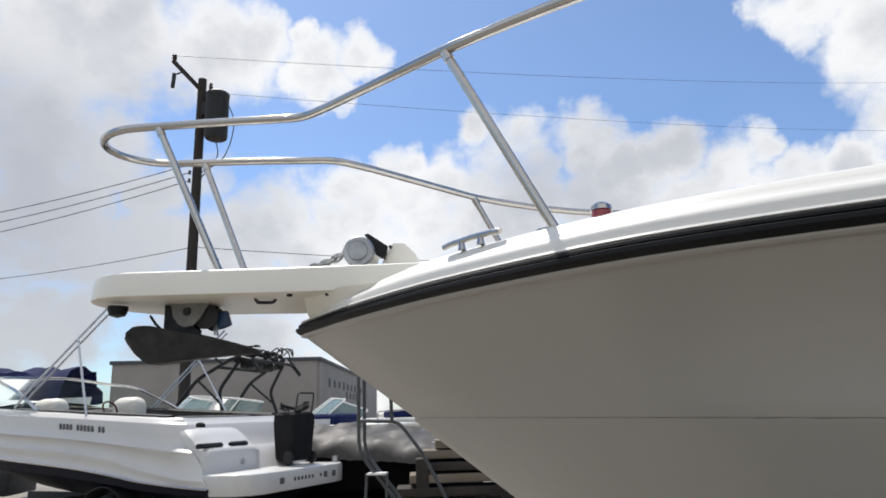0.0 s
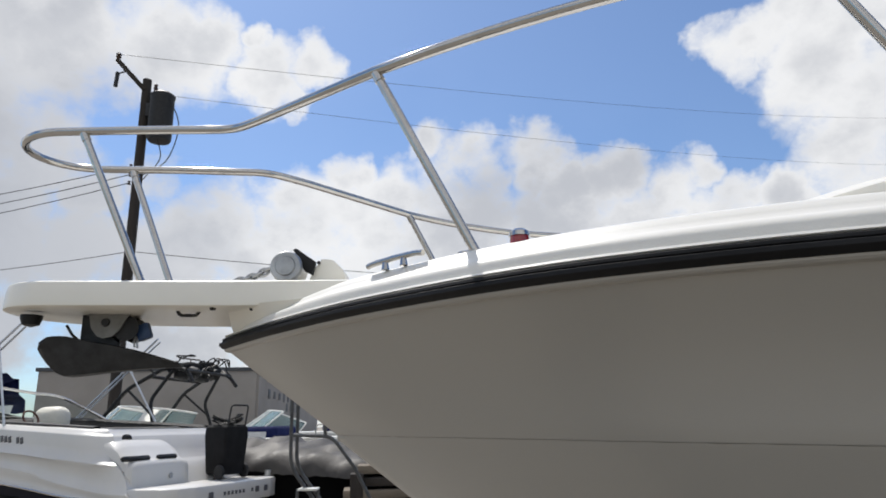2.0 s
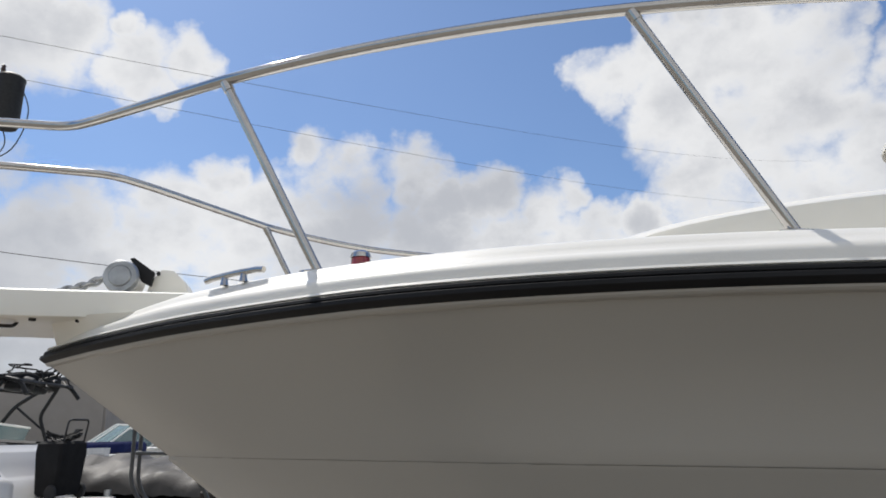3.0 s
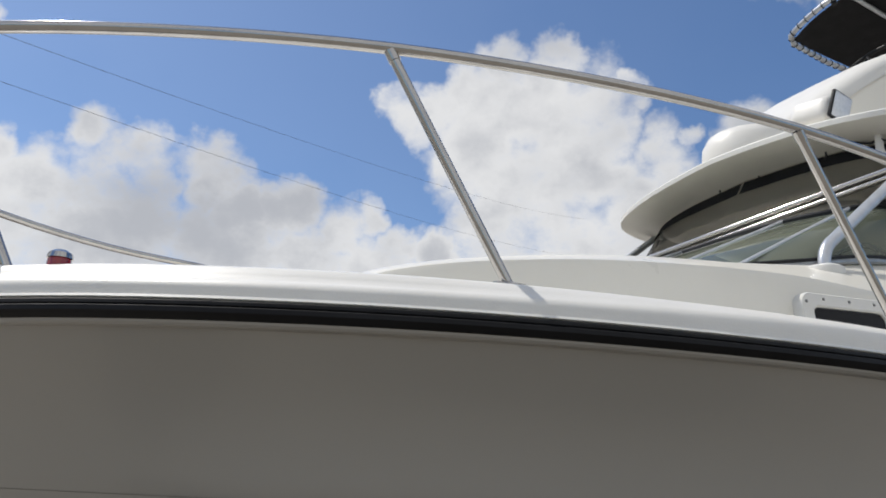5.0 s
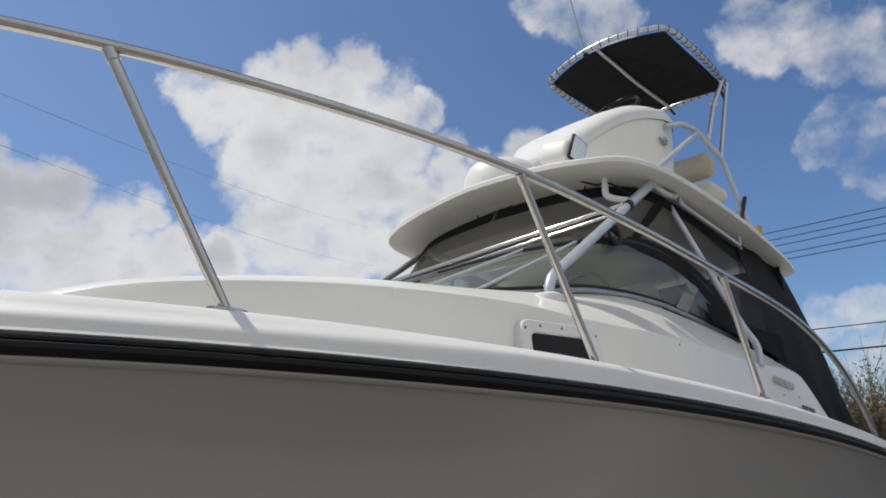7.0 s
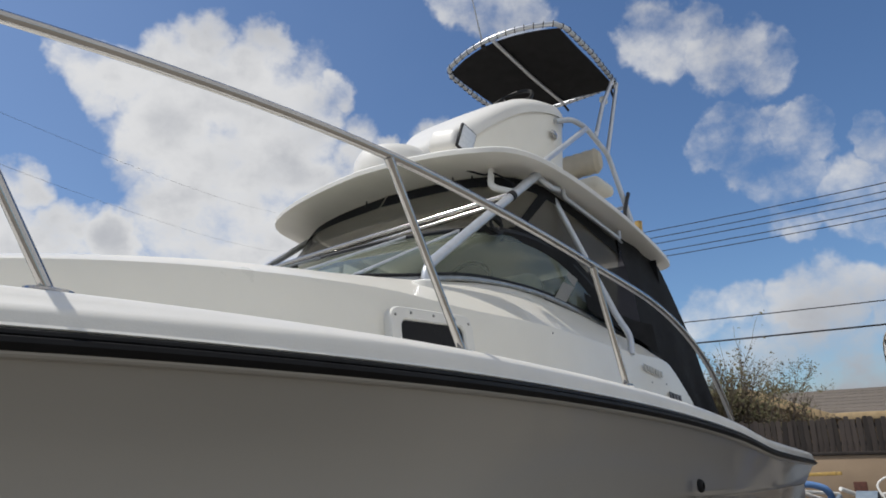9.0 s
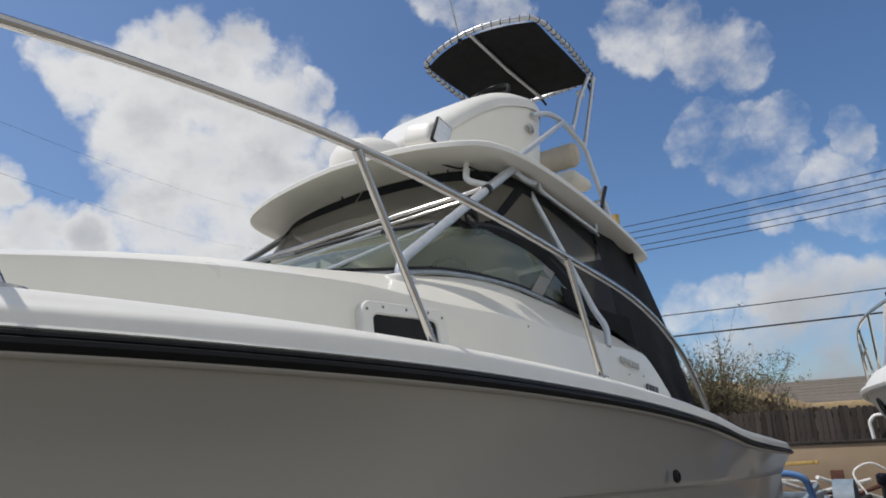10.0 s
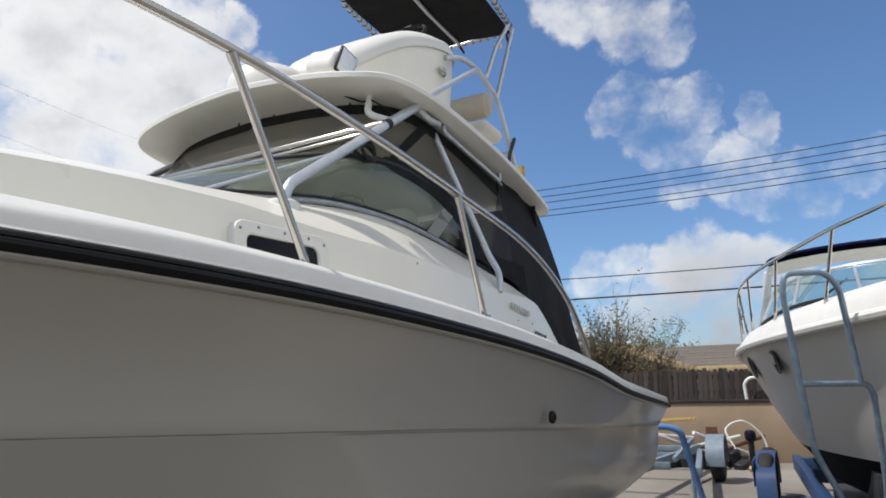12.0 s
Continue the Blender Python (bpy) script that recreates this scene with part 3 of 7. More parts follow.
def build_cabin():
    """Low trunk cabin with its step, brow and aft quarters."""
    X = [1.58, 1.66, 1.85, 2.2, 2.6, 3.1, 3.5, 4.2, 5.0, 5.35, 5.62, 5.80, 6.22]
    W = [0.42, 0.66, 0.84, 0.98, 1.06, 1.13, 1.17, 1.22, 1.235, 1.24, 1.243, 1.246, 1.26]     # foot of the side wall
    ZT = [2.0, 2.03, 2.075, 2.115, 2.145, 2.16, 2.145, 2.14, 2.105, 2.10, 2.10, 2.06, 1.79]   # top of the side wall
    IN = [0.25, 0.42, 0.60, 0.72, 0.80, 0.87, 0.92, 0.945, 0.96, 1.0, 1.03, 1.06, 1.09]       # crown shoulder
    ZS = [2.015, 2.06, 2.115, 2.172, 2.220, 2.255, 2.290, 2.375, 2.345, 2.285, 2.22, 2.14, 1.83]
    ZC = [2.015, 2.065, 2.125, 2.20, 2.255, 2.30, 2.33, 2.38, 2.36, 2.30, 2.23, 2.15, 1.84]
    rows = []
    for x in [1.58 + (6.22 - 1.58) * (k / 62) for k in range(63)]:
        w, zt, i, zs, zc = (curve_at(X, a, x) for a in (W, ZT, IN, ZS, ZC))
        base = sheer(x) + 0.092
        zt = max(zt, base + 0.02)
        prof = [(w + 0.012, base - 0.02), (w, base + 0.02), (w - 0.012, zt - 0.03), (w - 0.020, zt - 0.008), (w - 0.035, zt), (w * 0.5 + i * 0.5, zt * 0.45 + zs * 0.55), (i, zs), (i * 0.6, zs * 0.4 + zc * 0.6), (0.0, zc)]
        rows.append([(x, -y, z) for y, z in prof] + [(x, y, z) for y, z in prof[-2::-1]])
    bm = loft(rows)
    loft([[(1.565, p[1] * 0.9, 1.96) for p in rows[0]], rows[0]], bm)
    part("cabin_trunk", bm, GEL, boat, "smooth cream cabin trunk", angle=22)
    # unreadable lettering as bars, and the model mark
    def wall_y(x, z):
        return -(curve_at(X, W, x) + 0.004)
    for k in range(7):
        x = 5.27 + 0.045 * k
        part("maker_letter", box((x, wall_y(x, 2) + 0.002, 2.015 - 0.10 * (x - 5.27)), (0.030, 0.006, 0.038), 0.002), PALE_GREY, boat)
    for k in range(4):
        x = 5.66 + 0.055 * k
        part("model_letter", box((x, wall_y(x, 1.8), 1.862 - 0.10 * (x - 5.66)), (0.042, 0.006, 0.05), 0.002), LETTER, boat)
    for x, z in ((4.14, 2.095), (5.35, 1.93), (5.6, 1.93)):
        part("screw", lathe([(0.0005, 0), (0.006, 0.001), (0.005, 0.003), (0.001, 0.004)], Matrix.Translation((x, wall_y(x, z), z)) @ pose(0, 0, 0, 90, 0, 0), 8), CHEEK, boat)


def build_side_hatch():
    """Opening port in the trunk's side: white frame, dark pane, screws."""
    a, b = Vector((3.07, -1.143, 1.988)), Vector((3.50, -1.183, 1.996))
    along = (b - a).normalized()
    up = Vector((0, 0.10, 0.995)).normalized()
    out = along.cross(up).normalized()
    m = Matrix((( along.x, up.x, out.x, a.x + 0.215 * along.x), (along.y, up.y, out.y, a.y + 0.215 * along.y), (along.z, up.z, out.z, a.z + 0.215 * along.z), (0, 0, 0, 1)))
    def rr(w, h, r, n=5):
        pts = []
        for cx, cy, t0 in ((w - r, h - r, 0), (-w + r, h - r, 90), (-w + r, -h + r, 180), (w - r, -h + r, 270)):
            pts += [(cx + r * math_cos(radians(t0 + 90 * k / n)), cy + r * math_sin(radians(t0 + 90 * k / n))) for k in range(n + 1)]
        return pts
    outer, inner = rr(0.225, 0.098, 0.045), rr(0.170, 0.052, 0.028)
    rows = [[m @ Vector((x, y, z)) for x, y in o] for o, z in ((outer, -0.02), (outer, 0.010), ([(x * 0.985, y * 0.96) for x, y in outer], 0.016), ([(x * 1.04, y * 1.1) for x, y in inner], 0.016), (inner, 0.010), (inner, -0.05))]
    bm = loft(rows, closed=True)
    frame_ob = part("port_frame", bm, GEL_TOP, boat, "white moulded port frame", angle=30)
    part("port_pane", prism(rr(0.168, 0.050, 0.028), 0.004, m @ Matrix.Translation((0, 0, 0.003))), DARK_GLASS, boat, "dark tinted port glass")
    for x, y in ((-0.20, 0.065), (-0.20, -0.045), (-0.12, 0.078), (0.0, 0.078), (0.12, 0.078), (0.20, 0.065), (0.20, -0.05)):
        part("screw", lathe([(0.001, 0), (0.006, 0.001), (0.005, 0.003), (0.001, 0.004)], m @ Matrix.Translation((x, y, 0.015)), 8), CHEEK, frame_ob)


R_RAIL = 0.0155
RAIL_TOP = [(0.052, -0.215, 2.548), (0.16, -0.295, 2.540), (0.617, -0.675, 2.506), (1.10, -0.905, 2.528), (1.635, -1.102, 2.538), (2.20, -1.285, 2.508), (2.75, -1.418, 2.460), (3.35, -1.49, 2.397), (3.932, -1.540, 2.322), (4.45, -1.585, 2.245), (4.85, -1.60, 2.150), (5.18, -1.61, 2.01), (5.40, -1.61, 1.86), (5.57, -1.61, 1.70)]
POSTS = [((0.617, -0.675, 2.506), (0.894, -0.716, 1.950)), ((1.635, -1.102, 2.538), (1.939, -1.174, 1.952)), ((2.75, -1.418, 2.460), (3.126, -1.400, 1.905)), ((3.932, -1.540, 2.322), (4.156, -1.543, 1.835))]
PULPIT_POST = ((-0.505, -0.192, 2.565), (-0.25, -0.14, 1.985))


def star_dip(x):
    """The starboard run of the rail sits a little lower than the port one."""
    return curve_at([0.2, 0.62, 1.1, 1.7, 2.75, 4.0], [0.0, -0.012, -0.066, -0.066, -0.05, 0.0], x)


def build_bow_rail():
    port = glide(RAIL_TOP[1:], 5)
    fore = rounded([RAIL_TOP[2], RAIL_TOP[1], RAIL_TOP[0], (-0.18, -0.205, 2.556)], 0.10, 6)[:-1]
    loop = [(-0.30, -0.200, 2.561), (-0.505, -0.192, 2.566)]
    arc = [(-0.60 - 0.215 * math_sin(t), -0.188 * math_cos(t), 2.568) for t in (math.pi * k / 14 for k in range(15))]
    star_loop = [(x, -y, z) for x, y, z in loop[::-1]]
    start = port[5:]
    line = [Vector(p) for p in start[::-1]] + [Vector(p) for p in fore[1:]] + [Vector(p) for p in loop] + [Vector(p) for p in arc]
    line += [Vector((p.x, -p.y, p.z + star_dip(p.x))) for p in reversed([Vector(q) for q in (list(start[::-1]) + fore[1:] + [Vector(p) for p in loop])])]
    clean = [line[0]]
    for p in line[1:]:
        if (p - clean[-1]).length > 0.012:
            clean.append(p)
    rail = part("bow_rail", tube(clean, R_RAIL, 14), STEEL, boat, "polished stainless steel bow rail tube", angle=60)
    for s in (1, -1):
        for top, foot in POSTS + [PULPIT_POST]:
            t, f = Vector((top[0], s * top[1], top[2] - 0.008 + (star_dip(top[0]) if s < 0 else 0.0))), Vector((foot[0], s * foot[1], foot[2] - 0.01))
            post = part("rail_post", tube([t, t.lerp(f, 0.5), f], 0.0135, 12), STEEL, rail)
            d = (t - f).normalized()
            plate = lathe([(0.001, 0.018), (0.026, 0.018), (0.031, 0.014), (0.032, 0.004)], Matrix.Translation(f) @ Vector((0, 0, 1)).to_track_quat("Z", "Y").to_matrix().to_4x4() @ Matrix.Diagonal((1.7, 0.8, 0.6, 1)), 18)
            part("base_plate", plate, STEEL, post)
            part("weld_collar", tube([t, t - d * 0.03], 0.016, 12), STEEL, post)


def build_pulpit():
    """Bow platform: a thick plank with a rounded end, on the stem."""
    out = [(0.62, -0.30), (0.30, -0.275), (0.0, -0.258), (-0.45, -0.245)]
    out += [(-0.50 - 0.29 * math_sin(t) ** 0.8, -0.245 * math_cos(t)) for t in (math.pi * k / 16 for k in range(1, 16))]
    out += [(-0.45, 0.245), (0.0, 0.258), (0.30, 0.275), (0.62, 0.30)]
    levels = [(0.60, 1.905), (0.985, 1.906), (0.997, 1.907), (1.0, 1.911), (0.993, 1.974), (0.982, 1.987), (0.95, 1.992)]
    rows = []
    for s, z in levels:
        rows.append([(x if x > 0.5 else 0.05 + (x - 0.05) * (1 - (1 - s) * 0.5), y * s, z - 0.026 * (x + 0.1)) for x, y in out])
    bm = loft(rows, closed=True, caps=True)
    pulpit = part("bow_pulpit", bm, GEL, boat, "cream moulded bow platform", angle=28)
    rows = []
    for z, w, x0 in ((1.80, 0.08, 0.055), (1.85, 0.14, 0.045), (1.905, 0.20, 0.04)):
        rows.append([(0.62, -w - 0.25, z), (0.2, -w - 0.08, z), (x0, -w * 0.6, z), (x0 - 0.02, 0, z), (x0, w * 0.6, z), (0.2, w + 0.08, z), (0.62, w + 0.25, z)])
    part("stem_block", loft(rows), GEL, boat)
    # pad eye and bolts under the platform
    part("pad_eye", tube(rounded([(-0.135, -0.135, 1.915), (-0.125, -0.132, 1.893), (-0.07, -0.118, 1.893), (-0.06, -0.115, 1.915)], 0.012), 0.006, 8), IRON_DARK, pulpit, "dark iron pad eye")
    part("under_bolt", lathe([(0.001, -0.012), (0.010, -0.010), (0.011, 0.004)], Matrix.Translation((0.02, -0.215, 1.905)), 10), IRON_DARK, pulpit)
    # dark bar added in place of the small dark gap by the stem
    part("under_dark_bar", box((0.17, -0.215, 1.896), (0.05, 0.02, 0.012), 0.004), IRON_DARK, pulpit)
    # anchor roller cheeks, roller and plough anchor
    cheek = [(-0.52, 1.975), (-0.49, 1.92), (-0.478, 1.868), (-0.455, 1.838), (-0.43, 1.829), (-0.40, 1.834), (-0.375, 1.858), (-0.345, 1.91), (-0.315, 1.945), (-0.315, 1.975)]
    flat = Matrix(((1, 0, 0, 0), (0, 0, 1, 0), (0, 1, 0, 0), (0, 0, 0, 1)))
    for y in (-0.045, 0.045):
        c = part("roller_cheek", prism(cheek, 0.008, Matrix.Translation((0, y, 0)) @ flat), CHEEK, boat, "grey metal anchor roller cheek")
        part("axle_bolt", lathe([(0.001, -0.012), (0.014, -0.012), (0.016, -0.004), (0.016, 0.004), (0.014, 0.012), (0.001, 0.012)], Matrix.Translation((-0.425, y, 1.886)) @ pose(0, 0, 0, 90, 0, 0), 10), IRON_DARK, c)
    part("bow_roller", lathe([(0.02, -0.038), (0.045, -0.036), (0.034, -0.012), (0.034, 0.012), (0.045, 0.036), (0.02, 0.038)], Matrix.Translation((-0.355, 0, 1.865)) @ pose(0, 0, 0, 90, 0, 0), 18), IRON_DARK, boat, "dark worn anchor roller")
    # plough anchor: shank, twin curved flukes
    fl = []
    TX, TZ = [-0.624, -0.602, -0.55, -0.488, -0.381, -0.316, -0.157], [1.812, 1.834, 1.836, 1.822, 1.804, 1.787, 1.740]
    LX, LZ = [-0.650, -0.621, -0.574, -0.500, -0.427, -0.277, -0.157], [1.786, 1.750, 1.711, 1.716, 1.724, 1.735, 1.737]
    for k in range(15):
        f = k / 14
        i = min(int(f * 6), 5)
        r = f * 6 - i
        tx, tz = TX[i] + (TX[i + 1] - TX[i]) * r, TZ[i] + (TZ[i + 1] - TZ[i]) * r
        lx, lz = LX[i] + (LX[i + 1] - LX[i]) * r, LZ[i] + (LZ[i + 1] - LZ[i]) * r
        w = 0.10 * (1 - f) ** 0.6 + 0.006
        half = [(tx, -w, tz), (tx * 0.6 + lx * 0.4, -w * 0.82, tz * 0.6 + lz * 0.4), (lx, -w * 0.3, lz)]
        fl.append(half + [(x, -y, z) for x, y, z in half[::-1]])
    anchor = part("anchor_fluke", slab(fl, 0.012), GALV, boat, "dark galvanised plough anchor fluke", angle=40)
    part("anchor_shank", prism([(-0.535, 1.93), (-0.535, 1.77), (-0.40, 1.75), (-0.39, 1.82), (-0.45, 1.86), (-0.49, 1.93)], 0.02, flat, 0.004), GALV, anchor)
    part("trip_loop", tube(rounded([(-0.545, 0.0, 1.83), (-0.57, 0.0, 1.85), (-0.595, 0.0, 1.885)], 0.01), 0.005, 6), GALV, anchor)
    part("swivel_block", box((-0.305, 0.0, 1.856), (0.05, 0.03, 0.06), 0.008, pose(0, 0, 0, 0, -20, 0)), NAVY_PAINT, anchor, "dark blue swivel block")
    part("shackle", tube(rounded([(-0.33, 0.012, 1.80), (-0.335, 0.012, 1.83), (-0.315, 0.0, 1.85), (-0.335, -0.012, 1.83), (-0.33, -0.012, 1.80)], 0.01), 0.004, 6), ALU_DULL, anchor)
    # bow eye light under the tip
    part("tip_bumper", lathe([(0.001, -0.03), (0.028, -0.022), (0.036, 0.0), (0.036, 0.012)], Matrix.Translation((-0.665, -0.10, 1.896)), 14), BLACK, pulpit)


def build_windlass():
    base = part("windlass_housing", prism([(0.31, 1.985), (0.33, 2.045), (0.36, 2.088), (0.40, 2.085), (0.44, 2.045), (0.455, 1.985)], 0.12, Matrix.Translation((0, -0.06, 0)) @ Matrix(((1, 0, 0, 0), (0, 0, 1, 0), (0, 1, 0, 0), (0, 0, 0, 1))), 0.006), GEL, boat, "cream windlass housing")
    turn = Matrix.Translation((0.248, -0.13, 2.050)) @ pose(0, 0, 0, 90, 0, 0)
    drum = part("windlass_drum", lathe([(0.012, 0.05), (0.050, 0.05), (0.054, 0.044), (0.056, 0.03), (0.044, 0.012), (0.044, -0.03), (0.056, -0.05), (0.05, -0.06), (0.012, -0.06)], turn, 28), ALU_DULL, base, "grey metal rope drum")
    part("drum_cap", lathe([(0.001, 0.058), (0.032, 0.056), (0.036, 0.05), (0.036, 0.044)], turn, 24), ALU_DULL, drum)
    part("pawl", prism([(0.262, 2.118), (0.275, 2.122), (0.345, 2.072), (0.335, 2.025), (0.305, 2.04), (0.285, 2.085)], 0.02, Matrix.Translation((0, -0.132, 0)) @ Matrix(((1, 0, 0, 0), (0, 0, 1, 0), (0, 1, 0, 0), (0, 0, 0, 1))), 0.003), BLACK, base, "black rope pawl")
    for x, z in ((0.352, 2.072), (0.335, 2.005)):
        part("bolt", lathe([(0.001, 0), (0.007, 0.001), (0.006, 0.005), (0.001, 0.006)], Matrix.Translation((x, -0.121, z)) @ pose(0, 0, 0, 90, 0, 0), 8), IRON_DARK, base)
    # chain from the drum along the platform
    a, b = Vector((0.225, -0.13, 2.078)), Vector((0.05, -0.12, 2.006))
    for k in range(9):
        c = a.lerp(b, k / 8) + Vector((0, 0, -0.012 * math_sin(math.pi * k / 8)))
        m = Matrix.Translation(c) @ (b - a).to_track_quat("X", "Z").to_matrix().to_4x4() @ pose(0, 0, 0, 90 * (k % 2), 0, 0)
        ring = [m @ Vector((0.021 * math_cos(t), 0.012 * math_sin(t), 0)) for t in (math.tau * j / 10 for j in range(10))]
        part("chain_link", tube(ring, 0.0055, 6, closed=True), ALU_DULL, base, "grey chain link" if k == 0 else "")
    part("anchor_rode", tube(glide([(0.06, -0.12, 2.012), (-0.02, -0.11, 2.0), (-0.35, -0.02, 1.998)], 5), 0.009, 8), ALU_DULL, base)


def build_deck_fittings():
    # horn cleat on the foredeck
    a, b = Vector((0.585, -0.56, 1.951)), Vector((0.749, -0.68, 1.960))
    c = part("cleat", tube([a, a.lerp(b, 0.12) + Vector((0, 0, 0.004)), a.lerp(b, 0.5) + Vector((0, 0, 0.006)), a.lerp(b, 0.88) + Vector((0, 0, 0.004)), b], 0.0085, 10), STEEL, boat, "stainless horn cleat")
    for u in (0.33, 0.66):
        p = a.lerp(b, u)
        part("cleat_foot", tube([p, p - Vector((0, 0, 0.022))], 0.008, 8, r2=0.012), STEEL, c)
    # navigation light, red to port, beside the rail
    p = Vector((0.995, -0.82, 1.911))
    light = part("navigation_light_base", lathe([(0.001, 0.0), (0.036, 0.0), (0.036, 0.012), (0.030, 0.018), (0.024, 0.018), (0.001, 0.018)], Matrix.Translation(p), 20), STEEL, boat, "chrome navigation light base")
    part("lens", lathe([(0.024, 0.018), (0.025, 0.030), (0.024, 0.046), (0.020, 0.050)], Matrix.Translation(p), 20), RED, light, "dark red lens")
    part("cap", lathe([(0.027, 0.048), (0.024, 0.060), (0.014, 0.067), (0.001, 0.069)], Matrix.Translation(p), 20), STEEL, light, "chrome cap")
    # through-hull drain
    y = -1.585
    d = part("hull_drain", lathe([(0.001, 0.0), (0.030, 0.0), (0.034, 0.01), (0.028, 0.022), (0.018, 0.026), (0.016, 0.01), (0.001, 0.008)], Matrix.Translation((4.89, y + 0.015, 1.375)) @ pose(0, 0, 0, 90, 0, 0), 16), BLACK, boat, "black through-hull fitting")


build_hull()
build_rub_rail()
build_gunwale()
build_cabin()
build_side_hatch()
build_bow_rail()
build_pulpit()
build_windlass()
build_deck_fittings()


# ---- hardtop, windscreen, enclosure and fly bridge ----
def roof_z(x):
    return 3.25 - 0.104 * (x - 4.2)


def camber(x, y):
    """The roof falls towards its front corners."""
    return -0.052 * min(1.0, abs(y) / 0.8) ** 1.6 * max(0.0, min(1.0, (5.7 - x) / 1.3))


ROOF = [(4.135, 0.0), (4.145, -0.28), (4.170, -0.60), (4.225, -0.83), (4.34, -0.985), (4.55, -1.06), (4.90, -1.095), (5.35, -1.105), (5.80, -1.10), (6.30, -1.085), (6.62, -1.06), (6.74, -1.02), (6.79, -0.90), (6.82, -0.45), (6.82, 0.0)]


def build_hardtop():
    half = glide([(x, y, 0) for x, y in ROOF], 3)
    ring = [(p.x, p.y) for p in half] + [(p.x, -p.y) for p in half[-2:0:-1]]
    def level(s, dz):
        rows = []
        for x, y in ring:
            xx, yy = 5.45 + (x - 5.45) * s, y * s
            rows.append((xx, yy, roof_z(xx) + dz + camber(xx, yy)))
        return rows
    bm = loft([level(0.06, -0.030), level(0.5, -0.036), level(0.90, -0.040), level(0.990, -0.041), level(1.0, -0.037), level(1.001, -0.010), level(0.996, -0.001), level(0.985, 0.004), level(0.95, 0.012), level(0.6, 0.045), level(0.06, 0.055)], closed=True, caps=True)
    roof = part("hardtop", bm, GEL_TOP, boat, "cream moulded hardtop with a thin lip", angle=26)
    for x, y in ((4.40, 0.17), (4.41, -0.10), (4.43, -0.50), (4.46, -0.62)):
        part("hook", tube(rounded([(x, y, roof_z(x) - 0.06), (x, y, roof_z(x) - 0.095), (x - 0.02, y, roof_z(x) - 0.11)], 0.01), 0.006, 6), IRON_DARK, roof)
    # grab bar along the underside
    part("grab_bar", tube(rounded([(4.92, -0.985, roof_z(4.92) - 0.06), (4.92, -0.985, roof_z(4.92) - 0.12), (5.75, -1.0, roof_z(5.75) - 0.12), (5.75, -1.0, roof_z(5.75) - 0.06)], 0.03), 0.015, 10), ALU, roof)
    part("curtain_track", tube([(4.80, -0.945, roof_z(4.8) - 0.085), (5.9, -0.955, roof_z(5.9) - 0.085)], 0.012, 8), ALU_DULL, roof)
    part("rod_butt", lathe([(0.001, 0), (0.03, 0.0), (0.033, 0.02), (0.028, 0.11), (0.032, 0.125), (0.001, 0.13)], Matrix.Translation((6.47, -0.90, roof_z(6.47) + 0.05)) @ pose(0, 0, 0, 0, 6, 0) @ Matrix.Diagonal((1, 1, 1.95, 1)), 14), WOOD_GOLD, roof, "varnished wooden rod butt")
    part("rod_holder", tube([(6.45, -0.80, 3.28), (6.50, -0.80, 3.44), (6.63, -0.80, 3.62)], 0.016, 10), IRON_DARK, roof, "dark rod holder")


WS_BASE = [(3.05, 0.0, 2.30), (3.08, -0.38, 2.285), (3.20, -0.70, 2.275), (3.46, -0.89, 2.295), (3.90, -0.945, 2.365), (4.50, -0.955, 2.395), (5.05, -0.975, 2.350), (5.58, -1.03, 2.255)]
WS_TOP = [(3.84, 0.0, 2.630), (3.87, -0.45, 2.640), (3.98, -0.74, 2.650), (4.20, -0.875, 2.690), (4.55, -0.905, 2.725), (4.95, -0.925, 2.685), (5.30, -0.965, 2.520), (5.60, -1.03, 2.285)]
EN_TOP = [(4.42, 0.0, 3.175), (4.44, -0.45, 3.155), (4.52, -0.76, 3.130), (4.70, -0.905, 3.105), (5.00, -0.925, 3.085), (5.30, -0.93, 3.055), (5.62, -0.935, 3.020), (5.88, -0.94, 2.995)]
EN_LOW = [(4.04, 0.0, 2.645), (4.07, -0.45, 2.655), (4.15, -0.73, 2.665), (4.32, -0.865, 2.70), (4.56, -0.905, 2.73), (4.95, -0.927, 2.69), (5.30, -0.967, 2.525), (5.40, -1.05, 2.33)]


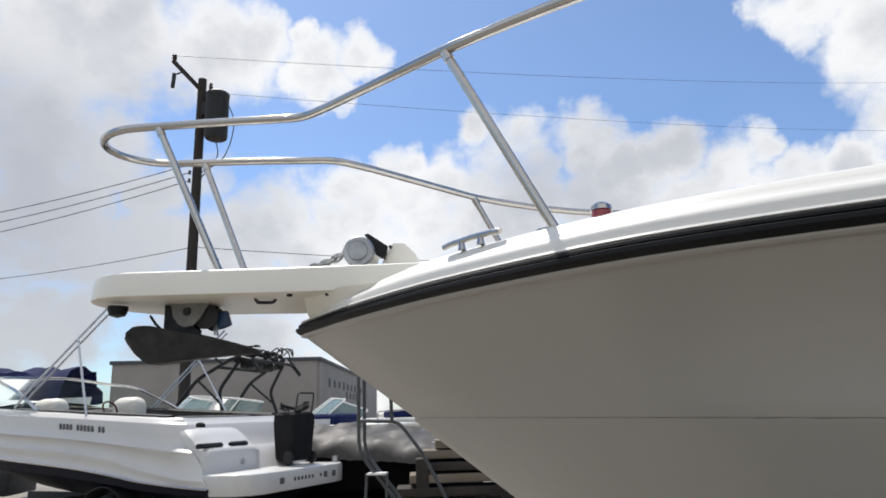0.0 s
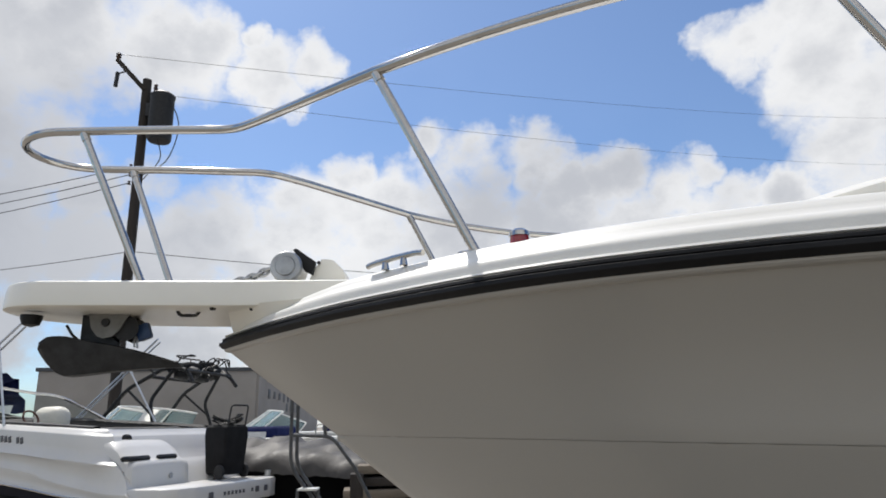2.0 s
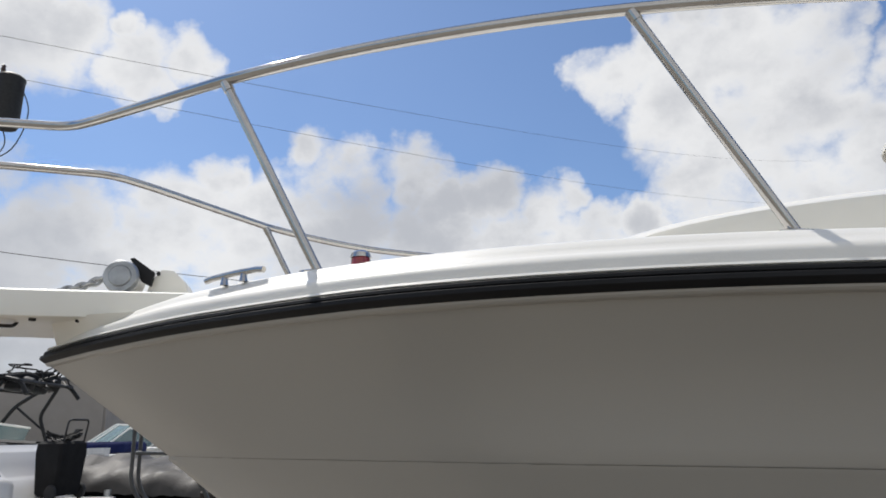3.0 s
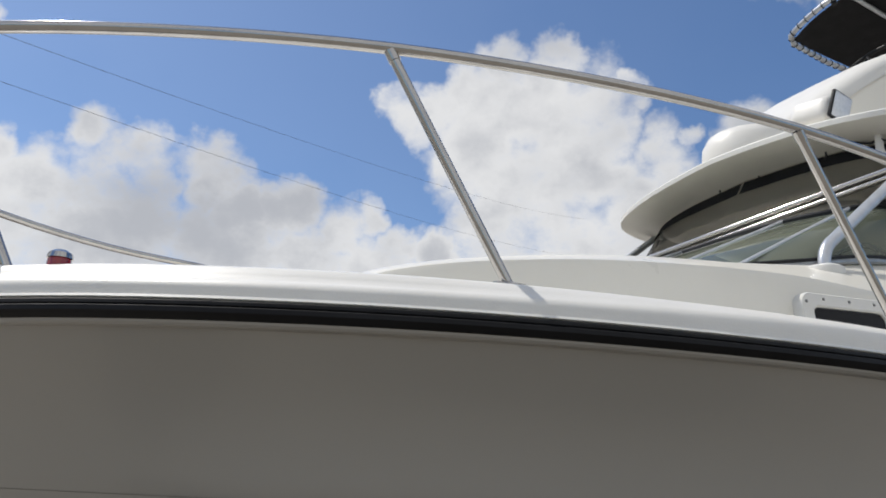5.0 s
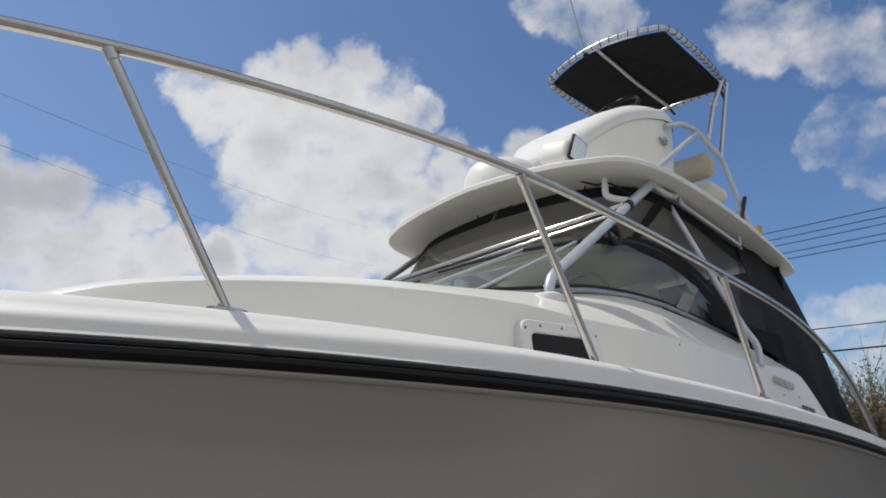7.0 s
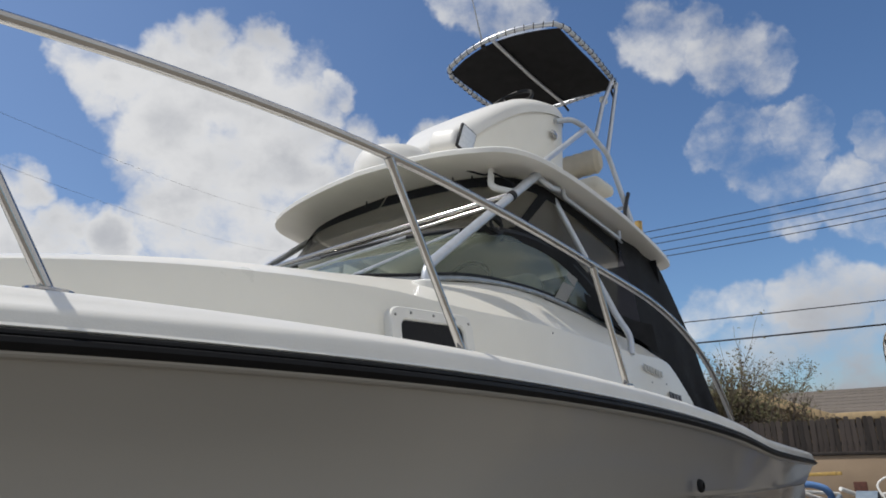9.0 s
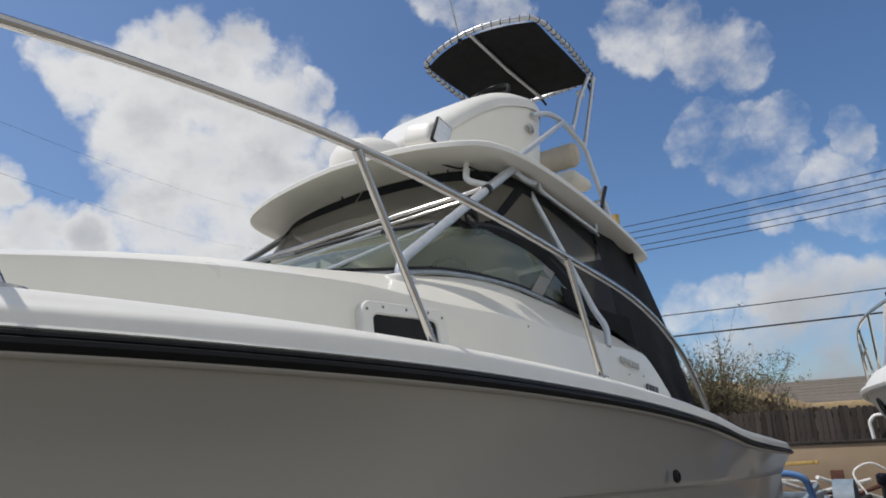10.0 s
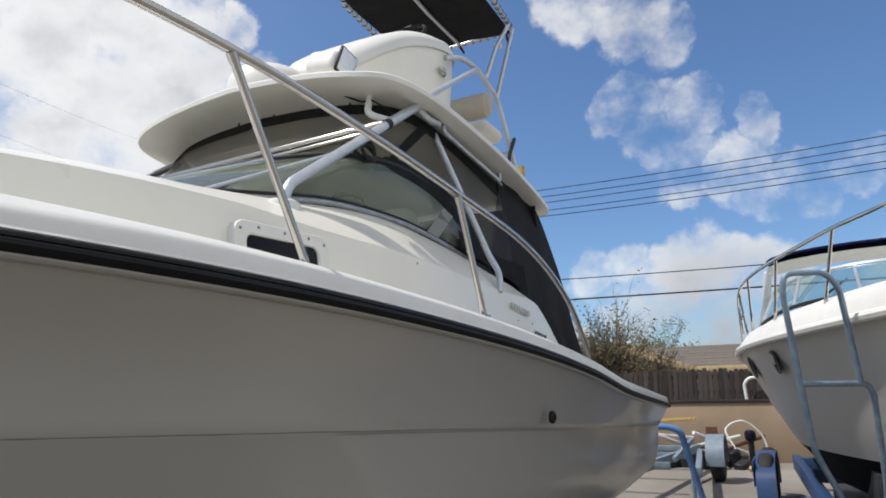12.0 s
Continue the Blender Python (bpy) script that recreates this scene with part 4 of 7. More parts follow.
def build_windscreen():
    b, t = glide(WS_BASE, 6), glide(WS_TOP, 6)
    for s in (1, -1):
        f = lambda p: Vector((p.x, s * p.y, p.z))
        rows = [[f(p.lerp(q, v)) + Vector((0, -s * 0.012 * math_sin(math.pi * v), 0.012 * math_sin(math.pi * v))) for p, q in zip(b, t)] for v in (0, 0.25, 0.5, 0.75, 1)]
        pane = part("windscreen_pane", loft(rows), GLASS, boat, "green-tinted windscreen glass")
        part("lower_trim", tube([f(p) + Vector((0, 0, -0.004)) for p in b], 0.013, 8), ALU_DULL, pane)
        part("lower_gasket", tube([f(p) + Vector((0, 0, 0.014)) for p in b], 0.009, 8), BLACK, pane)
        part("upper_frame", tube([f(p) for p in t], 0.020, 8), BLACK, pane, "black windscreen frame")
        for k, w in ((0, 0.009), (8, 0.009), (14, 0.009)):
            part("mullion", tube([f(b[k]) + Vector((-0.01, 0, 0.01)), f(t[k]) + Vector((-0.012, 0, 0.004))], w, 8), ALU, pane)
        # broad grey strip across the side window, and the black quarter behind it
        bm = bmesh.new()
        a0, a1, c0, c1 = Vector((4.70, -0.975, 2.392)), Vector((4.83, -0.980, 2.380)), Vector((5.02, -0.945, 2.635)), Vector((5.12, -0.955, 2.60))
        loft([[f(a0), f(a1)], [f(a0.lerp(c0, 0.5)), f(a1.lerp(c1, 0.5))], [f(c0), f(c1)]], bm)
        bmesh.ops.solidify(bm, geom=list(bm.faces), thickness=0.008)
        part("grey_strip", bm, PALE_GREY, pane, "pale grey strip across the side glass")
    part("wiper", tube([(3.12, -0.15, 2.32), (3.40, -0.30, 2.45)], 0.006, 6), BLACK, boat)


def build_enclosure():
    lo, hi = glide(EN_LOW, 6), glide(EN_TOP, 6)
    for s in (1, -1):
        f = lambda p: Vector((p.x, s * p.y, p.z))
        n = len(lo)
        def band(v0, v1, mat, name, label="", k0=0, k1=n, push=0.0):
            rows = []
            for j in range(4):
                v = v0 + (v1 - v0) * j / 3
                rows.append([f(p.lerp(q, v)) + Vector((-push, -s * push, 0)) for p, q in zip(lo[k0:k1], hi[k0:k1])])
            part(name, loft(rows), mat, boat, label)
        band(0.0, 1.0, VINYL, "enclosure_vinyl", "clear wrinkled vinyl enclosure")
        band(0.80, 0.97, CANVAS, "enclosure_top_hem", "black canvas hem", push=0.008)
        band(-0.02, 0.06, CANVAS, "enclosure_lower_hem", push=0.010)
        band(-0.17, 0.10, CANVAS, "side_hem", k0=19, k1=43, push=0.016)
        # flap that closes the gap from the windscreen's top back to the vinyl
        wt = glide(WS_TOP, 6)
        part("flap", loft([[f(p) for p in wt[:28]], [f(p) for p in lo[:28]]]), VINYL, boat, "clear vinyl flap over the windscreen")
        band(0.08, 0.90, CANVAS, "zip_strip", k0=20, k1=23, push=0.010)
        # rear quarter: black curtain from hardtop to coaming, with a clear panel ahead of it
        fore = glide([(5.81, -0.938, 3.062), (5.78, -0.99, 2.867), (5.69, -1.077, 2.55), (5.60, -1.16, 2.17), (5.88, -1.20, 1.98), (6.12, -1.25, 1.77)], 4)
        aft = glide([(6.53, -0.945, 3.03), (6.64, -0.98, 2.90), (6.70, -1.05, 2.62), (6.66, -1.14, 2.32), (6.60, -1.215, 2.03), (6.57, -1.285, 1.765)], 4)
        rows = [[f(p.lerp(q, k / 12) + Vector((0, 0.012 * math_sin(9 * k / 12 + 0.5 * j) * math_sin(math.pi * k / 12), 0))) for k in range(13)] for j, (p, q) in enumerate(zip(fore, aft))]
        edge = [hi[-1].lerp(lo[-1], j / 12) for j in range(13)]
        part("quarter_vinyl", loft([[f(p.lerp(q, u)) for u in (0, 0.5, 1)] for p, q in zip(edge, fore[:13])]), SMOKED, boat, "smoky vinyl quarter panel")
        hem = [(5.05, -0.995, 2.47, 2.36), (5.20, -1.02, 2.43, 2.32), (5.35, -1.06, 2.38, 2.27), (5.50, -1.12, 2.34, 2.21), (5.66, -1.18, 2.32, 2.13)]
        part("quarter_hem", slab([[f(Vector((x, y, z))) for x, y, z, _ in hem], [f(Vector((x, y - 0.02, z))) for x, y, _, z in hem]], 0.005), CANVAS, boat, "black canvas lower hem")
        cur = part("side_curtain", slab(rows, 0.006), CANVAS, boat, "black canvas side curtain")
        E_, D = fore[12], fore[20]
        for k in range(6):
            p = E_.lerp(D, k / 5)
            part("snap", lathe([(0.001, 0), (0.010, 0.001), (0.008, 0.005), (0.001, 0.006)], Matrix.Translation(f(p + Vector((0.02, -0.008, 0.035)))) @ pose(0, 0, 0, 90 * s, 0, 0) @ Matrix.Diagonal((0.7, 0.7, 0.7, 1)), 8), IRON_DARK, cur)
    for s in (1, -1):
        # black wiring coil by the leg, one side only
        if s == 1:
            pts = []
            for k in range(64):
                a = k * 0.62
                pts.append((4.16 + 0.075 * math_cos(a) + 0.02 * math_sin(k * 0.3), -0.93 - 0.012 * math_sin(a * 0.5), 2.70 + 0.045 * math_sin(a) + 0.012 * math_cos(k * 0.23)))
            part("cable_coil", tube(pts, 0.007, 6), BLACK, boat, "coil of black cable")
            part("loose_wire", tube(glide([(4.38, -0.62, 3.165), (4.43, -0.72, 3.12), (4.40, -0.80, 3.10), (4.45, -0.90, 3.02), (4.38, -0.93, 2.93)], 6), 0.006, 6), BLACK, boat)
    rows = [[(6.42 + 0.02 * math_sin(5 * y) + 0.12 * (1 - v), y, 1.2 + 1.75 * v) for y in (-1.02 + 2.04 * k / 16 for k in range(17))] for v in (0, 0.3, 0.6, 1.0)]
    part("aft_curtain", slab(rows, 0.006), CANVAS, boat, "black canvas aft curtain")
    # dashboard and helm seats behind the glass
    part("dashboard", box((4.30, -0.1, 2.34), (0.55, 1.5, 0.22), 0.06), INTERIOR, boat)
    for y in (-0.45, 0.45):
        part("helm_seat", box((5.05, y, 2.35), (0.20, 0.52, 0.62), 0.09, seg=3), VINYL_SEAT, boat, "cream helm seat")
    part("helm_wheel", tube([(4.62 + 0.06 * math_cos(a), -0.42 + 0.19 * math_cos(a + 1.57), 2.50 + 0.19 * math_sin(a + 1.57)) for a in (math.tau * k / 24 for k in range(24))], 0.014, 8, closed=True), BLACK, boat)


def build_legs():
    for s in (1, -1):
        f = lambda p: (p[0], s * p[1], p[2])
        leg = part("hardtop_leg", tube(rounded([f((3.52, -0.955, 2.20)), f((3.535, -0.955, 2.35)), f((4.645, -0.955, 3.122))], 0.13, 8), 0.0235, 16), ALU, boat, "satin aluminium hardtop leg", angle=60)
        part("leg_cup", lathe([(0.001, 0.05), (0.062, 0.05), (0.075, 0.042), (0.078, 0.03), (0.078, -0.05)], Matrix.Translation(f((3.51, -0.955, 2.225))), 20), GEL_TOP, leg, "white leg base")
        part("aft_strut", tube(rounded([f((4.90, -0.885, 3.15)), f((5.155, -1.155, 2.30)), f((5.155, -1.215, 2.20)), f((5.12, -1.225, 2.08))], 0.07, 6), 0.019, 12), ALU, boat, "slim aluminium strut")
        part("corner_loop", tube(rounded([f((4.66, -0.93, 3.14)), f((4.72, -0.99, 3.06)), f((4.86, -0.99, 3.08)), f((4.88, -0.93, 3.13))], 0.04), 0.020, 10), ALU, boat)
        if s < 0:
            continue
        part("leg_sleeve", tube([f((4.33, -0.955, 2.903)), f((4.645, -0.955, 3.122))], 0.0265, 14), ALU, leg)
        part("leg_band", tube([f((4.30, -0.955, 2.882)), f((4.335, -0.955, 2.906))], 0.0285, 14), BLACK, leg)
    # tubes across the boat, ahead of the vinyl, and the short bent brace up to the roof
    part("cross_tube", tube([(4.28, -0.955, 2.885), (4.125, 0.0, 2.795), (3.97, 0.80, 2.70), (3.80, 0.955, 2.56)], 0.019, 12), STEEL, boat, "polished cross tube", angle=60)
    part("cross_tube", tube([(4.24, -0.955, 2.835), (4.10, 0.0, 2.745), (3.95, 0.80, 2.655)], 0.013, 10), STEEL, boat)
    part("short_brace", tube(rounded([(4.44, -0.77, 3.15), (4.33, -0.82, 2.985), (4.39, -0.945, 2.94)], 0.06, 6), 0.019, 12), GEL_TOP, boat, "cream painted bent brace")


def build_fly_bridge():
    X = [4.55, 4.7, 4.9, 5.15, 5.4, 5.7, 5.95, 6.08, 6.13]
    W = [0.06, 0.16, 0.27, 0.40, 0.50, 0.585, 0.56, 0.45, 0.28]
    Z = [3.50, 3.61, 3.78, 3.99, 4.14, 4.22, 4.25, 4.22, 4.14]
    def section(x):
        return curve_at(X, W, x), roof_z(x) + 0.03, curve_at(X, Z, x)
    xs = [4.55 + 1.58 * k / 36 for k in range(37)]
    body, cap = [], []
    for x in xs:
        w, zb, zt = section(x)
        zm = max(zb + 0.01, zt - 0.15)
        taper = 0.86
        pr = [(-w * taper, zb), (-w * 0.93, zb + (zm - zb) * 0.5), (-w, zm - 0.012), (-w, zm), (0, zm + 0.02), (w, zm), (w, zm - 0.012), (w * 0.93, zb + (zm - zb) * 0.5), (w * taper, zb)]
        if x > 5.6:
            pr = [(y, max(z, zb + (x - 5.6) * 0.75)) if k in (0, 8) else (y, z) for k, (y, z) in enumerate(pr)]
        body.append([(x, y, z) for y, z in pr])
        g = w + 0.012
        cp = [(-g, zm - 0.004), (-g * 1.0, zm + 0.05), (-g * 0.97, zm + 0.09), (-g * 0.86, zm + 0.135), (-g * 0.6, zm + 0.15), (0, zm + 0.155), (g * 0.6, zm + 0.15), (g * 0.86, zm + 0.135), (g * 0.97, zm + 0.09), (g, zm + 0.05), (g, zm - 0.004)]
        cap.append([(x, y, z) for y, z in cp])
    bm = loft(body)
    bm.faces.new([bm.verts.new(p) for p in body[-1]])
    bm.faces.new([bm.verts.new(p) for p in body[0]])
    pod = part("fly_bridge_pod", bm, GEL, boat, "cream fly bridge pod on the hardtop", angle=50)
    bm = loft(cap)
    bm.faces.new([bm.verts.new((p[0] + 0.004, p[1], p[2])) for p in cap[-1]])
    bm.faces.new([bm.verts.new((p[0] - 0.004, p[1], p[2])) for p in cap[0]])
    part("fly_bridge_cowl", bm, GEL_TOP, boat, "white rounded bridge cowl", angle=50)
    part("grab_handle", lathe([(0.001, 0.02), (0.030, 0.018), (0.042, 0.008), (0.045, 0.0)], Matrix.Translation((5.72, -0.585, 3.90)) @ pose(0, 0, 0, 90, 0, 8) @ Matrix.Diagonal((1.35, 0.8, 1, 1)), 18), STEEL, pod, "chrome oval fitting")
    # flood lamp: white housing, black bezel, silvered reflector
    m = Matrix.Translation((4.40, -0.50, 3.38)) @ pose(0, 0, 0, 0, 0, -93) @ pose(0, 0, 0, -12, 12, 0)
    lampx = part("flood_lamp", box((0, 0, 0), (0.24, 0.15, 0.15), 0.05, bm=None, seg=4), GEL_TOP, boat, "white flood lamp housing")
    lampx.matrix_basis = m
    for nm, c, s, mt, lb in (("bezel", (0.135, 0, 0.005), (0.022, 0.15, 0.16), BLACK, "black lamp bezel"), ("reflector", (0.145, 0, 0.005), (0.008, 0.130, 0.140), LENS, "silvered lamp glass")):
        part(nm, box(c, s, 0.012), mt, lampx, lb)
    # radar dome
    d = Matrix.Translation((4.54, 0.06, roof_z(4.5) + 0.03)) @ Matrix.Diagonal((1.04, 1.04, 1.22, 1))
    dome = part("radar_dome", lathe([(0.20, 0.0), (0.235, 0.02), (0.25, 0.07), (0.252, 0.11), (0.245, 0.16), (0.215, 0.205), (0.15, 0.232), (0.07, 0.242), (0.001, 0.244)], d, 36), GEL_TOP, boat, "white radar dome")
    for k in range(6):
        a = radians(-70 + 9 * k)
        p = Vector((4.54 + 0.264 * math_cos(a), 0.06 + 0.264 * math_sin(a), roof_z(4.5) + 0.20))
        part("red_letter", box(p, (0.008, 0.024, 0.032), 0.002, pose(0, 0, 0, 0, 0, math.degrees(a))), RED_LETTER, dome, "red bar")
    # steering wheel and seat
    c, tilt = Vector((5.98, -0.06, 4.45)), pose(0, 0, 0, 0, -50, 0)
    ring = [c + tilt @ Vector((0.23 * math_cos(a), 0.23 * math_sin(a), 0)) for a in (math.tau * k / 28 for k in range(28))]
    wheel = part("steering_wheel", tube(ring, 0.016, 10, closed=True), BLACK, boat, "black steering wheel")
    for a in (0.5, 2.6, 4.7):
        part("spoke", tube([c - Vector((0, 0, 0.04)), c + tilt @ Vector((0.20 * math_cos(a), 0.20 * math_sin(a), 0))], 0.010, 8), BLACK, wheel)
    # bolster seat behind the bridge
    prof = [(0.001, -0.42), (0.07, -0.42), (0.095, -0.39)]
    for k in range(17):
        prof.append((0.105 if k % 2 == 0 else 0.098, -0.38 + 0.76 * k / 16))
    prof += [(0.095, 0.39), (0.07, 0.42), (0.001, 0.42)]
    part("seat_backrest", lathe(prof, Matrix.Translation((6.86, -0.08, 4.10)) @ pose(0, 0, 0, 90, 0, 0) @ Matrix.Diagonal((0.75, 1.2, 1, 1)), 18), SEAT_TAN, boat, "beige quilted bolster backrest")
    part("seat_cushion", box((6.92, -0.08, 3.86), (0.40, 0.86, 0.12), 0.05, seg=3), VINYL_SEAT, boat, "cream seat cushion")
    part("seat_box", box((6.72, -0.06, 3.36), (0.30, 0.7, 0.90), 0.03), GEL_TOP, boat)


def build_tower():
    for s in (1, -1):
        f = lambda p: (p[0], s * p[1], p[2])
        part("tower_leg", tube(rounded([f((5.74, -0.60, 4.02)), f((5.93, -0.66, 4.09)), f((6.12, -0.69, 4.08)), f((6.52, -0.70, 3.98)), f((6.66, -0.79, 3.36)), f((6.70, -0.83, 2.98))], 0.07, 6), 0.022, 12), ALU, boat, "aluminium tower tube", angle=60)
        part("tower_brace", tube([f((6.10, -0.70, 4.06)), f((5.10, -0.77, 3.40)), f((4.86, -0.80, 3.20))], 0.021, 12), ALU, boat)
        part("canopy_post", tube([f((6.52, -0.70, 3.98)), f((7.25, -0.605, 5.02))], 0.019, 12), ALU, boat)
        part("canopy_post", tube([f((6.29, -0.70, 4.05)), f((6.62, -0.67, 4.50)), f((7.17, -0.60, 5.04))], 0.019, 12), ALU, boat)
    part("tower_rung", tube([(6.62, -0.76, 3.50), (6.62, 0.76, 3.50)], 0.018, 10), ALU, boat)
    part("tower_rung", tube([(6.68, -0.81, 3.20), (6.68, 0.81, 3.20)], 0.018, 10), ALU, boat)
    part("rear_light", box((7.12, -0.50, 4.82), (0.10, 0.06, 0.06), 0.02), GEL_TOP, boat)


def build_canopy():
    def top(x, y):
        return 5.055 + 0.05 * (1 - (y / 0.62) ** 2) - 0.03 * (x - 6.05)
    outline = []
    for t in range(0, 41):
        y = -0.56 + 1.12 * t / 40
        outline.append((6.03 - 0.13 * (1 - (y / 0.62) ** 2), y))
    loop = [(7.25, -0.60), (6.6, -0.635), (6.12, -0.615)] + outline + [(6.12, 0.615), (6.6, 0.635), (7.25, 0.60), (7.33, 0.3), (7.35, 0.0), (7.33, -0.3)]
    ring = [Vector((x, y, top(x, y))) for x, y in loop]
    fr = part("canopy_frame", tube(ring, 0.022, 10, closed=True), ALU, boat, "white aluminium canopy hoop", angle=60)
    rows = []
    for i in range(15):
        u = i / 14
        row = []
        for j in range(13):
            y = -0.585 + 1.17 * j / 12
            x0, x1 = 6.07 - 0.12 * (1 - (y / 0.62) ** 2), 7.29
            x = x0 + (x1 - x0) * u
            row.append((x, y * (0.985 if 0 < i < 14 else 0.97), top(x, y) - 0.012 + 0.006 * math_sin(7 * u + 5 * y)))
        rows.append(row)
    part("canopy_cloth", slab(rows, 0.005), CANVAS, boat, "black canvas canopy")
    part("canopy_bar", tube([(5.90, 0.0, top(5.9, 0) - 0.03), (6.6, 0.0, top(6.6, 0) - 0.055), (7.34, 0.0, top(7.34, 0) - 0.03)], 0.017, 10), ALU, fr)
    part("bar_end", tube([(7.30, 0.0, top(7.34, 0) - 0.04), (7.40, 0.0, top(7.34, 0) - 0.07)], 0.013, 8), BLACK, fr)
    part("strap", tube([(7.16, -0.56, 5.0), (7.10, -0.60, 4.86), (7.11, -0.62, 4.74)], 0.012, 6), BLACK, fr)
    # lacing round the hoop
    lace = bmesh.new()
    tube([Vector((0.0265 * math_cos(a), 0, 0.0265 * math_sin(a))) for a in (math.tau * k / 10 for k in range(10))], 0.004, 5, bm=lace, closed=True)
    mesh = bpy.data.meshes.new("lace")
    lace.to_mesh(mesh)
    lace.free()
    mesh.materials.append(BLACK)
    n = len(ring)
    acc = 0.0
    for k in range(n):
        a, b = ring[k], ring[(k + 1) % n]
        d = (b - a)
        pos = 0.0
        while acc + (d.length - pos) >= 0.085:
            pos += 0.085 - acc
            acc = 0.0
            p = a + d * (pos / d.length)
            shared("lace", mesh, fr, Matrix.Translation(p) @ d.to_track_quat("Y", "Z").to_matrix().to_4x4() @ pose(0, 0, 0, 0, 0, 14))
        acc += d.length - pos
    part("antenna", tube([(5.92, 0.12, 5.10), (5.70, 0.16, 6.0), (5.42, 0.20, 7.3)], 0.008, 6, r2=0.003), ALU_DULL, boat, "thin whip antenna")
    part("antenna_base", lathe([(0.001, 0.06), (0.018, 0.055), (0.022, 0.0), (0.022, -0.03)], Matrix.Translation((5.925, 0.12, 5.09)), 12), BLACK, boat)


build_hardtop()
build_windscreen()
build_enclosure()
build_legs()
build_fly_bridge()
build_tower()
build_canopy()


# ---- trailer under the fishing boat ----
def beam_box(bm, a, b, w, h):
    a, b = Vector(a), Vector(b)
    d = b - a
    m = d.to_track_quat("X", "Z").to_matrix().to_4x4()
    return box((a + b) / 2, (d.length, w, h), 0.006, m, bm)


def wheel_parts(parent, c, r=0.33, w=0.22, axis_y=True):
    turn = Matrix.Translation(c) @ (pose(0, 0, 0, 90, 0, 0) if axis_y else pose(0, 0, 0, 0, 90, 0))
    tyre = part("tyre", lathe([(r * 0.58, -w / 2), (r * 0.86, -w / 2), (r * 0.97, -w * 0.36), (r, -w * 0.2), (r, w * 0.2), (r * 0.97, w * 0.36), (r * 0.86, w / 2), (r * 0.58, w / 2)], turn, 28), TYRE, parent, "black rubber tyre")
    part("rim", lathe([(0.02, -w * 0.42), (r * 0.25, -w * 0.42), (r * 0.5, -w * 0.3), (r * 0.59, -w * 0.46), (r * 0.59, w * 0.46), (r * 0.5, w * 0.3), (r * 0.25, w * 0.42), (0.02, w * 0.42)], turn, 24), ALU_DULL, tyre)


def build_boat_trailer():
    tr = thing("boat_trailer", pose(5.4, 0, 0), "grey-blue steel boat trailer under the fishing boat", "trailer")
    for s in (-1, 1):
        part("side_beam", beam_box(None, (-3.6, s * 0.55, 0.30), (3.6, s * 0.75, 0.30), 0.08, 0.14), GREY_PAINT, tr)
        part("bunk", beam_box(None, (-1.5, s * 0.5, 0.50), (3.5, s * 0.5, 0.46), 0.12, 0.14), CANVAS_GREY, tr)
        for x in (-1.2, 3.2):
            part("bunk_post", beam_box(None, (x, s * 0.5, 0.36), (x, s * 0.5, 0.48), 0.08, 0.08), GREY_PAINT, tr)
        for x in (0.9, 1.75):
            wheel_parts(tr, (x, s * 1.05, 0.33))
    for x in (-3.3, 0.0, 1.3, 3.4):
        part("cross_beam", beam_box(None, (x, -0.75, 0.30), (x, 0.75, 0.30), 0.07, 0.10), GREY_PAINT, tr)
    part("keel_roller", beam_box(None, (-3.0, 0, 0.42), (3.4, 0, 0.38), 0.10, 0.10), RUBBER, tr)
    part("axle", tube([(1.3, -1.05, 0.33), (1.3, 1.05, 0.33)], 0.04, 10), IRON_DARK, tr)


build_boat_trailer()


# ---- white runabout astern of the bow ----
def hull_skin(length, half, z_low, z_high, n=26, bow_rise=0.15, chine=0.72, power=2.2):
    """Rows of a small hull, x forward from the stern, from keel to sheer, on the port side (+y)."""
    def b(u):
        return half * (1 - max(0.0, (u - 0.35) / 0.65) ** power)
    rows = []
    for v, kind in ((0.0, 0), (0.28, 1), (0.34, 1), (0.62, 2), (0.66, 2), (0.83, 2), (0.87, 2), (1.0, 3)):
        row = []
        for k in range(n + 1):
            u = k / n
            rise = bow_rise * max(0, u - 0.3) / 0.7
            z = z_low + (z_high - z_low) * v + rise * v + (1 - v) * 0.35 * max(0, u - 0.6) ** 1.5
            y = b(u) * (0.0 if v == 0 else chine + (1 - chine) * v ** 0.8)
            rake = 0.55 * (v - 1) * max(0, u - 0.75) * 2
            row.append((length * u + rake, y, z))
        rows.append(row)
    return rows


def both_sides(rows, bm=None):
    bm = loft(rows, bm)
    loft([mirror(r) for r in rows], bm)
    loft([[r[0] for r in rows], [(r[0][0], -r[0][1], r[0][2]) for r in rows]], bm)
    return bm


